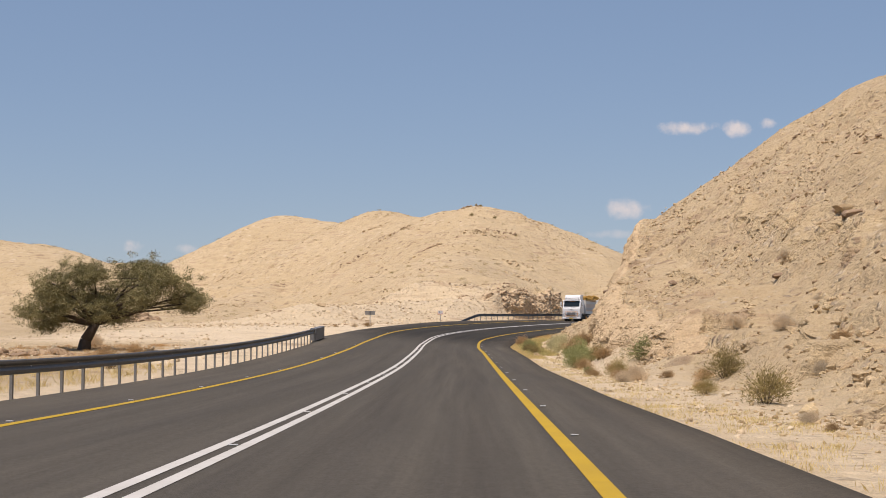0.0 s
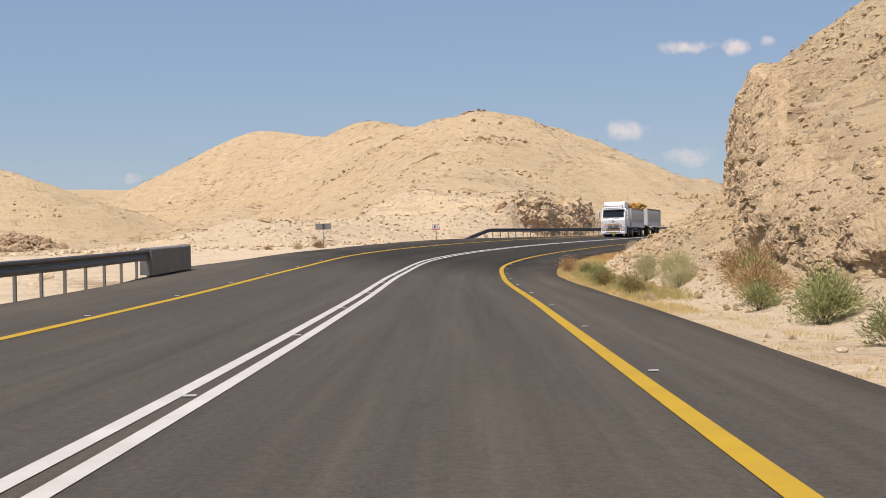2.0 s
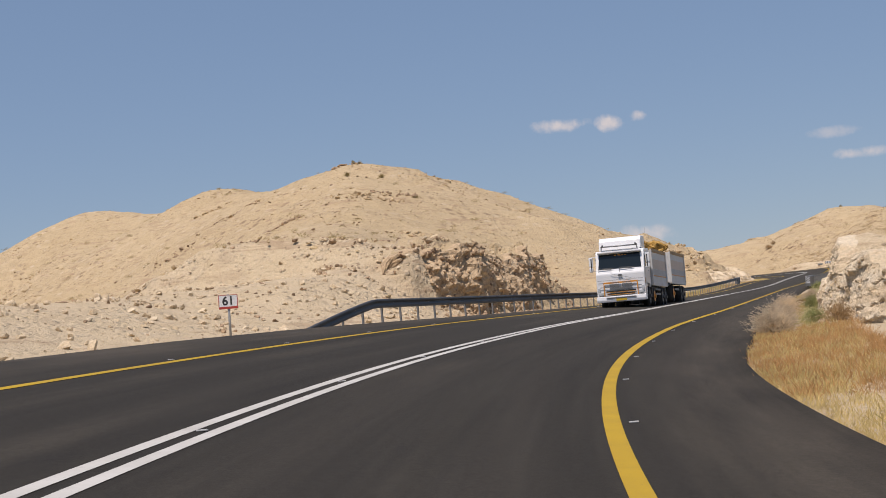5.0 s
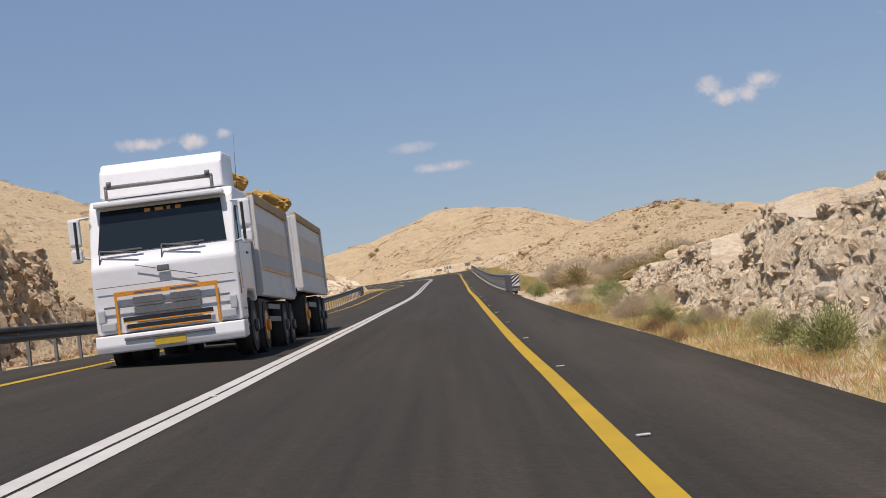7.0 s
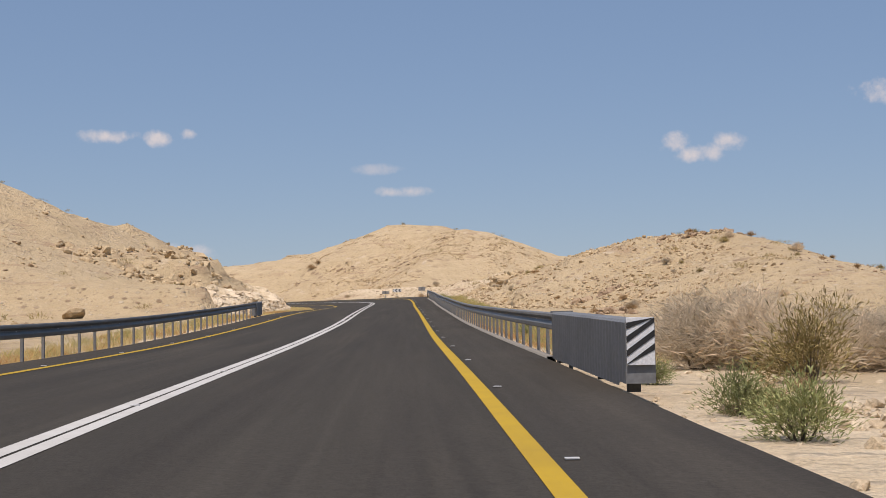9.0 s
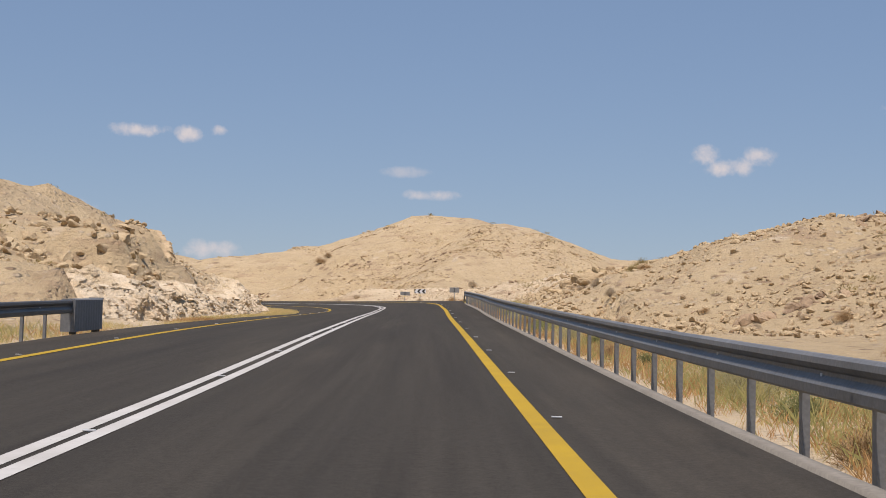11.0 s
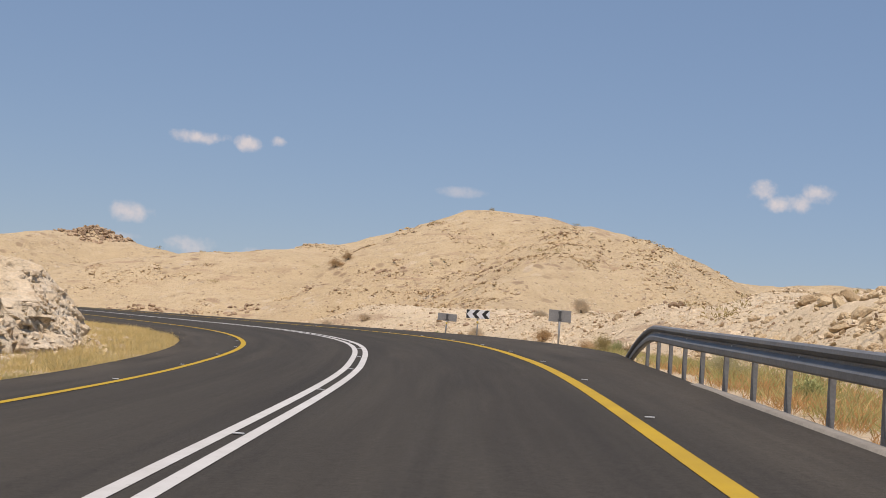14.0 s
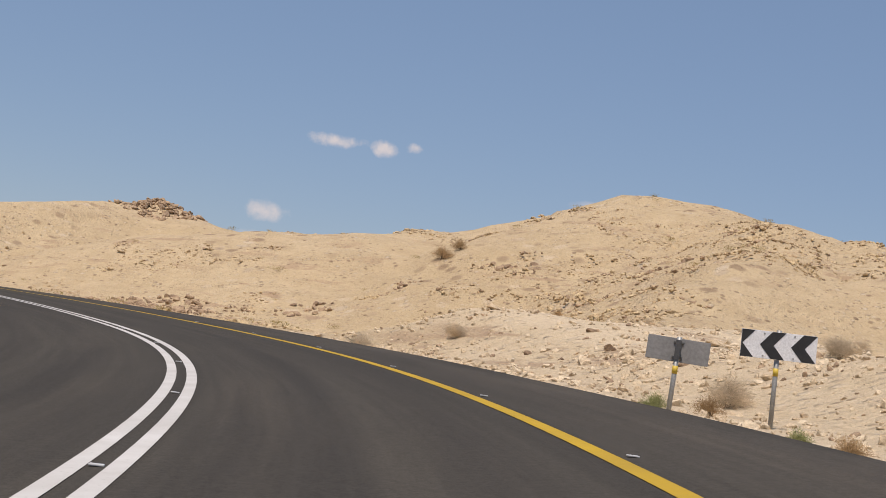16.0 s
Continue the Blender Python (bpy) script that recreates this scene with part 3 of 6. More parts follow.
    # cut bank on the left where the road bends away
    c4 = span(s, 346, 428, 7) * (d_l > 0)
    f4 = step(5.0, 6.0, d_l + 0.3 * wob)
    rise = 1.7 * f4 * (0.8 + 0.5 * block) + 0.10 * np.clip(d_l - 3, 0, 20) + 3.0 * step(7.5, 9.5, d_l + wob) * span(s, 376, 386, 3)
    h = np.maximum(h, np.where(d_l > 0, zr + rise * c4 - 0.2, -99))
    rock = np.maximum(rock, 0.7 * c4 * f4 * (1 - step(5, 8, d_l)))
    pale = np.maximum(pale, 0.7 * c4 * (1 - step(3, 6, d_l)))
    # pale lay-by on the left
    lay = span(s, 104, 158, 6) * step(0, 1, d_l) * (1 - step(16, 26, d_l + 3 * wob))
    h = h * (1 - lay) + (zr - 0.08 + 0.06 * wob) * lay
    pale = np.maximum(pale, lay)
    pale = np.maximum(pale, span(s, 150, 215, 12) * (d_l > 3) * (1 - step(24, 40, d_l)) * 0.6)
    pale = np.maximum(pale, span(s, 62, 110, 8) * (d_l > 0.3) * (1 - step(5, 10, d_l + 3 * wob)))
    pale = np.maximum(pale, span(s, 395, 460, 12) * (d_r > 0) * (1 - step(45, 80, d_r)) * 0.6)
    pale = np.maximum(pale, span(s, 225, 250, 6) * (d_r > 0) * (1 - step(12, 22, d_r)) * 0.9)
    low_bank = np.interp(d_r + 0.6 * wob, [4, 6.7, 8.5, 11, 13, 30], [0.1, 0.8, 1.3, 2.6, 4.4, 30])
    zone = span(s, 325, 366, 6) * (d_r > 0)
    h = h * (1 - zone) + np.minimum(h, zr + low_bank) * zone
    # broken bank outside the bend, behind the third barrier
    rise = np.interp(d_r + 0.5 * wob, [3, 4.5, 6, 7.5, 10, 13, 18, 30], [0, 0.75, 1.2, 2.1, 2.6, 2.0, 0.6, 0]) * span(s, 368, 395, 9)
    h = np.where(d_r > 0, np.maximum(h, zr + rise - 0.3), h)
    # hummocks of tipped rubble outside the last bend
    tip = span(s, 404, 470, 10) * step(4.2, 10, d_r) * (1 - step(26, 40, d_r))
    h = h + tip * (1.7 + 1.0 * fbm(x, y, 14, 3, 61))
    pale = np.maximum(pale, tip * 0.8)
    bluff = (1 - step(8, 14, np.hypot(x - 71, y - 420))) * (d_l > 6)
    rock = np.maximum(rock, 0.3 * bluff)
    # thin beds that break the near slopes into small ledges
    thin = np.maximum(slope_1, 0.4 * span(s, 330, 408, 8) * step(4, 7, d_r) * (1 - step(24, 34, d_r)))
    bed_2 = h / 0.42 + 0.9 * fbm(x, y, 4.5, 3, 87)
    ledge_2 = np.floor(bed_2) + step(0.7, 1.0, bed_2 - np.floor(bed_2))
    h = h + thin * 0.42 * (ledge_2 - bed_2 + 0.35) * np.clip(0.15 + 1.6 * fbm(x, y, 5, 3, 88), 0, 1.0)
    # broken ground away from the road
    rough = step(1.5, 6, out)
    near = 1 - step(60, 120, out)
    jag = 0.5 * block + 0.35 * fbm(x, y, 2.2, 4, 15)
    h = h + rough * (0.16 + 0.75 * rock) * jag * (0.3 + 0.7 * near)
    h = h + rough * 0.5 * fbm(x, y, 12, 4, 21) * step(0.5, 3, h - base + 0.5)
    h = np.where(out < 0, zr - 0.35, np.minimum(h, np.where(out < 0.8, zr - 0.06, 1e9)))
    return h, np.clip(rock, 0, 1), np.clip(pale, 0, 1), s, e


def ground_points():
    """Scattered places, dense by the road, thin far off."""
    rng = np.random.default_rng(4)

    def grid(x0, x1, y0, y1, gap):
        gx, gy = np.meshgrid(np.arange(x0, x1, gap), np.arange(y0, y1, gap))
        return np.stack([gx.ravel(), gy.ravel()], 1) + rng.uniform(-0.42, 0.42, (gx.size, 2)) * gap

    got = []
    p = grid(-60, 175, -60, 580, 0.62)
    s, e = nearest(p[:, 0], p[:, 1])
    out = np.maximum(e - edge_right(s), edge_left(s) - e)
    inside = (s > -45) & (s < 470)
    got.append(p[inside & (out > -0.6) & (out < 13)])
    gone = lambda q, reach: q[(lambda s, e: ~((s > -45) & (s < 470) & (np.maximum(e - edge_right(s), edge_left(s) - e) < reach)))(*nearest(q[:, 0], q[:, 1]))]
    for box4, s0, s1, d0, d1, gap in (((4, 40, -10, 125), -5, 120, 2.0, 26, 0.36), ((60, 125, 295, 425), 318, 412, 3.0, 24, 0.42)):
        q = grid(*box4, gap)
        s, e = nearest(q[:, 0], q[:, 1])
        d = e - edge_right(s)
        got.append(q[(s > s0) & (s < s1) & (d > d0) & (d < d1)])
    q = grid(-80, 200, -60, 600, 1.3)
    s, e = nearest(q[:, 0], q[:, 1])
    out = np.maximum(e - edge_right(s), edge_left(s) - e)
    inside = (s > -45) & (s < 470)
    got.append(q[inside & (out >= 13) & (out < 34)])
    got.append(p[::9][(lambda s, e: (s > -45) & (s < 470) & (np.maximum(e - edge_right(s), edge_left(s) - e) <= -0.6))(*nearest(p[::9, 0], p[::9, 1]))])
    got.append(gone(grid(-140, 230, 120, 660, 1.9), 34))
    r = gone(grid(-420, 420, -200, 900, 9.0), 34)
    got.append(r[(r[:, 0] < -140) | (r[:, 0] > 230) | (r[:, 1] < 120) | (r[:, 1] > 660)])
    f = grid(-4200, 4200, -4200, 4800, 150.0)
    got.append(f[(np.abs(f[:, 0]) > 420) | (f[:, 1] < -200) | (f[:, 1] > 900)])
    return np.concatenate(got)


def make_ground_sheet():
    from mathutils.geometry import delaunay_2d_cdt
    p = ground_points()
    res = delaunay_2d_cdt([Vector(q) for q in p.tolist()], [], [], 0, 1e-6, False)
    xy = np.array([tuple(v) for v in res[0]])
    tri = np.array(res[2], np.int32)
    z, rock, pale, s, e = ground_height(xy[:, 0], xy[:, 1])
    x, y = xy[:, 0].copy(), xy[:, 1].copy()
    # overhangs and ledges: shove bare rock sideways
    shove = rock * 0.55
    x += shove * fbm(x + 3 * z, y, 1.6, 3, 31)
    y += shove * fbm(x, y + 3 * z, 1.6, 3, 32)
    ob = raw_mesh("ground", np.stack([x, y, z], 1), tri, GROUND, smooth=True)
    for name, v in (("rock", rock), ("pale", pale)):
        ob.data.attributes.new(name, "FLOAT", "POINT").data.foreach_set("value", v.astype(np.float32))
    return tagged(ob, "sun-bleached tan desert ground with rocky hills and gravel", "ground", kind="structure")


ground = make_ground_sheet()


def ground_at(x, y):
    """Height of the ground at single places."""
    return ground_height(np.atleast_1d(np.asarray(x, float)), np.atleast_1d(np.asarray(y, float)))[0]


# ---- the road ----
def ribbon(name, mat, s0, s1, e0, e1, up, gap=1.0, across=1, skirt=0.0):
    """A strip that follows the road between two offsets from its axis (numbers or functions of s)."""
    s = np.arange(s0, s1 + gap * 0.5, gap)
    a = e0(s) if callable(e0) else np.full(len(s), float(e0))
    b = e1(s) if callable(e1) else np.full(len(s), float(e1))
    cols, uv_e = [], []
    if skirt:
        cols.append(on_road(s, a - 0.05, up - skirt))
        uv_e.append(a)
    for k in range(across + 1):
        ee = a + (b - a) * k / across
        cols.append(on_road(s, ee, up))
        uv_e.append(ee)
    if skirt:
        cols.append(on_road(s, b + 0.05, up - skirt))
        uv_e.append(b)
    n, w = len(s), len(cols)
    verts = np.stack(cols, 1).reshape(-1, 3)
    i = (np.arange(n - 1)[:, None] * w + np.arange(w - 1)[None]).ravel()
    faces = np.stack([i, i + 1, i + 1 + w, i + w], 1)
    ob = raw_mesh(name, verts, faces, mat, smooth=True)
    uv = ob.data.uv_layers.new(name="road")
    flat = np.stack([np.stack(uv_e, 1), np.repeat(s[:, None], w, 1)], -1).reshape(-1, 2)
    uv.data.foreach_set("uv", flat[faces.ravel()].astype(np.float32).ravel())
    return ob


road = ribbon("road", ASPHALT, -58, S_END - 6, lambda s: edge_left(s), lambda s: edge_right(s), 0.0, 1.0, 14, 0.3)
tagged(road, "dark grey asphalt two-lane road with dusty shoulders", "road", kind="structure")
LANE = 3.72
for e0, e1, mat, text in (
    (LANE - 0.09, LANE + 0.09, YELLOW, "worn yellow edge line on the asphalt"),
    (-LANE - 0.09, -LANE + 0.09, YELLOW, "worn yellow edge line on the asphalt"),
    (lambda s: 0.07 - 0.05 * span(s, 190, 285, 30), lambda s: 0.21 - 0.03 * span(s, 190, 285, 30), WHITE_LINE, "solid white centre line on the asphalt"),
    (lambda s: -0.21 + 0.03 * span(s, 190, 285, 30), lambda s: -0.07 + 0.05 * span(s, 190, 285, 30), WHITE_LINE, "solid white centre line on the asphalt"),
):
    tagged(ribbon("road_line", mat, -57, S_END - 8, e0, e1, 0.006, 1.0, 1), text, "road marking", "road lines", kind="structure")


# ---- barriers ----
BEAM = [(0.0, 0.155), (0.045, 0.153), (0.076, 0.132), (0.082, 0.088), (0.062, 0.052), (0.030, 0.034), (0.030, 0.004), (0.064, -0.030), (0.082, -0.062), (0.081, -0.130), (0.055, -0.152), (0.0, -0.155)]
WHITE_REFLECT = mottled("white_reflector", (0.62, 0.62, 0.60), (0.45, 0.45, 0.44), 8, 0.3)
RAIL_TOP = 0.78


def beam_mesh(name, pts, side, parent):
    """A length of corrugated rail swept through points; side +1: its face looks to the road's left."""
    bm = bmesh.new()
    rows = []
    for k, p in enumerate(pts):
        a, b = Vector(pts[max(k - 1, 0)]), Vector(pts[min(k + 1, len(pts) - 1)])
        t = (b - a).normalized()
        out = Vector((-t.y, t.x, 0)).normalized() * side
        up = Vector((0, 0, 1))
        outer = [bm.verts.new(Vector(p) + out * x + up * z) for x, z in BEAM]
        inner = [bm.verts.new(Vector(p) + out * (x - 0.006) + up * z * 0.985) for x, z in BEAM]
        rows.append(outer + inner[::-1])
    n = len(rows[0])
    for r0, r1 in zip(rows, rows[1:]):
        for i in range(n):
            bm.faces.new((r0[i], r0[(i + 1) % n], r1[(i + 1) % n], r1[i]))
    bm.faces.new(rows[0][::-1])
    bm.faces.new(rows[-1])
    bmesh.ops.recalc_face_normals(bm, faces=bm.faces[:])
    # beams with side -1 get the darker grey steel
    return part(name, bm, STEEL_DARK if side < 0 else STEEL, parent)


def post_data():
    bm = bmesh.new()
    box(bm, 0, 0, 0.10, 0.006, 0.10, 1.30)
    box(bm, 0.03, 0.047, 0.10, 0.055, 0.006, 1.30)
    box(bm, 0.03, -0.047, 0.10, 0.055, 0.006, 1.30)
    ob = part("post", bm, STEEL)
    me = ob.data
    bpy.data.objects.remove(ob)
    return me


def reflector_data():
    bm = bmesh.new()
    box(bm, 0, 0, 0, 0.02, 0.05, 0.035, 0.005)
    ob = part("reflector", bm, WHITE_REFLECT)
    me = ob.data
    bpy.data.objects.remove(ob)
    return me


POST, REFLECTOR = post_data(), reflector_data()


def guard_rail(s0, s1, e, side, text, down_start=0.0, down_end=0.0):
    """A steel barrier between two stations: beams of 4 m on posts 2 m apart; its ends may run down into the ground."""
    rail = new("guard_rail")
    tagged(rail, text, "guard rail", "road barriers")
    ends = lambda s: RAIL_TOP - 0.16 - (0.85 * max(0.0, 1 - (s - s0) / down_start) ** 1.1 if down_start else 0) - (0.85 * max(0.0, 1 - (s1 - s) / down_end) ** 1.5 if down_end else 0)
    ef = e if callable(e) else (lambda s: e)
    s = s0
    while s < s1 - 0.5:
        n = min(s + 4.0, s1)
        stations = np.linspace(s, n + 0.12, 7)
        beam_mesh("beam", [on_road(q, ef(q), ends(q)) for q in stations], side, rail)
        for q in (s, s + 2.0):
            if ends(q) > 0.15 and q < s1:
                post = new("post", POST)
                post.parent = rail
                m = road_place(q, ef(q) + side * 0.06, ends(q) - 0.68, 180 if side < 0 else 0)
                post.matrix_basis = m
        if ends(s + 1) > 0.4:
            r = new("reflector", REFLECTOR)
            r.parent = rail
            r.matrix_basis = road_place(s + 1.0, ef(s + 1.0) - side * 0.03, ends(s + 1.0))
        s += 4.0
    return rail


BOX_STEEL = mottled("crash_box_steel", (0.20, 0.205, 0.207), (0.14, 0.144, 0.146), 0.9, 0.6, 0.2, 0.0, 14)
BLACK = mottled("black_paint", (0.012, 0.012, 0.013), (0.025, 0.025, 0.025), 6, 0.5)
WHITE_BOARD = mottled("white_sheeting", (0.72, 0.73, 0.74), (0.62, 0.63, 0.64), 2.5, 0.4, 0, 0, 40)


def crash_box(s0, s1, e, board, text):
    """A long ribbed steel crash cushion at a barrier's end, with a striped board where it faces traffic."""
    thing = new("crash_cushion")
    tagged(thing, text, "crash cushion", "road barriers")
    w, top, low = 0.34, 0.80, 0.03
    bm = bmesh.new()
    ss = np.arange(s0, s1 + 0.01, 0.14)
    rows = []
    for k, s in enumerate(ss):
        r = 0.012 * (k % 2)
        ground_gap = low + (0.05 if s < s0 + 0.5 and board else 0)
        ring = [(-w / 2 - r, ground_gap), (-w / 2 - r, top - 0.03), (-w / 2 + 0.03, top), (w / 2 - 0.03, top), (w / 2 + r, top - 0.03), (w / 2 + r, ground_gap)]
        rows.append([bm.verts.new(on_road(s, e + a, b)) for a, b in ring])
    for r0, r1 in zip(rows, rows[1:]):
        for i in range(5):
            bm.faces.new((r0[i], r0[i + 1], r1[i + 1], r1[i]))
    bm.faces.new(rows[0])
    bm.faces.new(rows[-1][::-1])
    bmesh.ops.recalc_face_normals(bm, faces=bm.faces[:])
    part("body", bm, BOX_STEEL, thing)
    for s in (s0 + 0.55, s0 + 3.2, s1 - 0.2):
        bm = bmesh.new()
        box(bm, 0, 0, 0.15, 0.16, 0.08, 0.4, 0.01)
        foot = part("foot", bm, STEEL_DARK, thing)
        foot.matrix_basis = road_place(s, e, 0.0)
    bm = bmesh.new()
    box(bm, 0, 0, 0, 0.38, 0.02, 0.04)
    strip = part("joint_strip", bm, STEEL, thing)
    strip.matrix_basis = road_place(s1 - 0.12, e, top + 0.0)
    if board:
        bm = bmesh.new()
        box(bm, 0, 0, 0, 0.32, 0.012, 0.54, 0.003)
        b = part("stripe_board", bm, WHITE_BOARD, thing, "board with black and white diagonal stripes")
        b.matrix_basis = road_place(s0 - 0.03, e, 0.56)
        for k in range(4):
            bm = bmesh.new()
            z = -0.27 + 0.155 * k
            corner = [(-0.16, z - 0.06), (0.16, z + 0.17), (0.16, z + 0.245), (-0.16, z + 0.015)]
            pts = [(x, min(max(zz, -0.265), 0.265)) for x, zz in corner]
            low_v = [bm.verts.new((x, -0.0085, zz)) for x, zz in pts]
            if len({(round(x, 3), round(zz, 3)) for x, zz in pts}) < 3:
                bm.free()
                continue
            bm.faces.new(low_v)
            ext = bmesh.ops.extrude_face_region(bm, geom=bm.faces[:])["geom"]
            for v in ext:
                if isinstance(v, bmesh.types.BMVert):
                    v.co.y -= 0.003
            bmesh.ops.recalc_face_normals(bm, faces=bm.faces[:])
            part("stripe", bm, BLACK, b)
    return thing


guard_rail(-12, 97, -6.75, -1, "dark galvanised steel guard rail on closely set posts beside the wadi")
crash_box(97.0, 103.4, -6.78, False, "grey ribbed steel crash cushion closing the guard rail")
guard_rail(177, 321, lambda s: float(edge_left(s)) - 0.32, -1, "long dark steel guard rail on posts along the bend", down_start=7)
crash_box(321, 324.2, -5.66, False, "short grey steel end box of the guard rail")
guard_rail(258.7, 398.5, lambda s: 5.55 + 0.65 * max(0.0, (s - 386) / 12.5) ** 1.5, 1, "grey galvanised steel guard rail on a low concrete footing", down_end=6)
crash_box(250.3, 258.8, 5.5, True, "grey ribbed steel crash cushion with a striped warning board")
tagged(ribbon("kerb_strip", CONCRETE, 260, 386, 5.36, 5.50, 0.008, 1.0, 1, 0.25), "low dusty concrete strip under the guard rail posts", "kerb", kind="structure")


# ---- raised road markers ----
def marker_data():
    bm = bmesh.new()
    box(bm, 0, 0, 0.007, 0.10, 0.07, 0.014, 0.005)
    ob = part("road_marker", bm, WHITE_REFLECT)
    me = ob.data
    bpy.data.objects.remove(ob)
    return me


MARKER = marker_data()
for e, first in ((LANE + 0.22, 3.4), (-LANE - 0.2, 6.0), (0.0, 1.2)):
    for s in np.arange(first, 470, 8.0):
        m = new("road_marker", MARKER)
        m.matrix_basis = road_place(s, e, 0.004)
        tagged(m, "small white reflective stud fixed on the asphalt", "road stud", "reflective studs")

# ---- signs ----
POLE = mottled("galvanised_pole", (0.36, 0.36, 0.34), (0.28, 0.28, 0.27), 2.0, 0.5, 0.5, 0, 30)
BOARD_BACK = mottled("grey_sign_back", (0.20, 0.197, 0.19), (0.27, 0.265, 0.255), 1.8, 0.6, 0.3, 0, 20)
YELLOW_BAND = mottled("yellow_band", (0.62, 0.45, 0.05), (0.5, 0.35, 0.05), 3, 0.6)
RED_PAINT = mottled("red_paint", (0.42, 0.05, 0.035), (0.34, 0.04, 0.03), 3, 0.5)


def sign_base(label, x, y, h, turn, lean=0.0, up=0.0):
    """An Empty at a sign's foot."""
    z = float(ground_at(x, y)[0]) + up
    thing = new("road_sign")
    thing.matrix_basis = pose(x, y, z, 0, lean, turn)
    tagged(thing, label, "road sign", "road signs")
    bm = bmesh.new()
    tube(bm, (0, 0, -0.3), (0, 0, h), 0.038, n=12)
    return thing, part("pole", bm, POLE, thing)


def board_back(thing, z, w, h):
    bm = bmesh.new()
    box(bm, 0, 0.05, z, w, 0.012, h, 0.004)
    b = part("board", bm, BOARD_BACK, thing, "grey weathered back of a board")
    for dz in (-h / 3.2, h / 3.2):
        bm = bmesh.new()
        box(bm, 0, 0.034, z + dz, 0.16, 0.02, 0.035, 0.004)
        part("clamp_strap", bm, STEEL_DARK, b)
    bm = bmesh.new()
    box(bm, 0, -0.042, z, 0.085, 0.008, h * 0.86, 0.002)
    part("clamp", bm, STEEL_DARK, b)


def chevron_board(thing, z, w, h):
    bm = bmesh.new()
    box(bm, 0, -0.05, z, w, 0.012, h, 0.004)
    b = part("board", bm, WHITE_BOARD, thing, "white board with black chevrons pointing left")
    c = h * 0.5
    for k in range(3):
        x = -w / 2 + w * (-0.16 + 0.41 * k)
        outline = [(x + c * 0.86, c), (x + c * 0.86 + w * 0.18, c), (x + w * 0.18, 0), (x + c * 0.86 + w * 0.18, -c), (x + c * 0.86, -c), (x, 0)]
        for half in (outline[:3] + [outline[5]], [outline[2]] + outline[3:]):
            bm = bmesh.new()
            vs = [bm.verts.new((min(max(px, -w / 2 + 0.004), w / 2 - 0.004), -0.0585, z + pz * 0.985)) for px, pz in half]
            bm.faces.new(vs)
            ext = bmesh.ops.extrude_face_region(bm, geom=bm.faces[:])["geom"]
            for v in ext:
                if isinstance(v, bmesh.types.BMVert):
                    v.co.y -= 0.002
            bmesh.ops.recalc_face_normals(bm, faces=bm.faces[:])
            part("chevron", bm, BLACK, b)
    for px, pz in ((-0.2, 0.4), (0.2, 0.4), (-0.2, -0.4), (0.2, -0.4)):
        bm = bmesh.new()
        tube(bm, (px * w, -0.055, z + pz * h), (px * w, -0.063, z + pz * h), 0.014, n=8)
        part("bolt", bm, POLE, b)


def band(thing, z):
    bm = bmesh.new()
    tube(bm, (0, 0, z - 0.06), (0, 0, z + 0.06), 0.042, n=12)
    part("band", bm, YELLOW_BAND, thing, "yellow reflective band")


t1, _ = sign_base("grey road sign seen from behind on a steel pole", 98.45, 405.5, 1.48, -20)
board_back(t1, 1.24, 0.86, 0.46)
t2, _ = sign_base("grey road sign seen from behind on a leaning steel pole", 99.75, 422.7, 1.20, -26, 2.0)
board_back(t2, 1.0, 0.95, 0.36)
band(t2, 0.70)
t3, _ = sign_base("white road sign with three black chevrons on a pole", 101.3, 422.4, 1.5, -14, -1.0)
chevron_board(t3, 1.26, 1.16, 0.42)
band(t3, 0.86)
t4, _ = sign_base("grey road sign seen from behind above a dry bush", -6.0, 145.1, 1.48, 4)
board_back(t4, 1.28, 0.93, 0.36)
t5, _ = sign_base("white kilometre sign with a red foot and number on a pole", 0.7, 177.2, 1.45, -4)
bm = bmesh.new()
box(bm, 0, -0.05, 1.22, 0.58, 0.012, 0.42, 0.004)
km = part("board", bm, WHITE_BOARD, t5)
for z, hh in ((1.045, 0.07), (1.424, 0.012)):
    bm = bmesh.new()
    box(bm, 0, -0.059, z, 0.57, 0.005, hh, 0.001)
    part("stripe", bm, RED_PAINT, km)
for x in (-0.277, 0.277):
    bm = bmesh.new()
    box(bm, x, -0.059, 1.235, 0.022, 0.004, 0.36, 0.001)
    part("rim", bm, RED_PAINT, km)
text = bpy.data.curves.new("number", "FONT")
text.body, text.size, text.extrude, text.align_x, text.align_y = "61", 0.36, 0.002, "CENTER", "CENTER"
text.offset = 0.008
number = new("number", text)
number.parent, number.matrix_basis = km, pose(0, -0.060, 1.24, 90, 0, 0)
number.data.materials.append(BLACK)

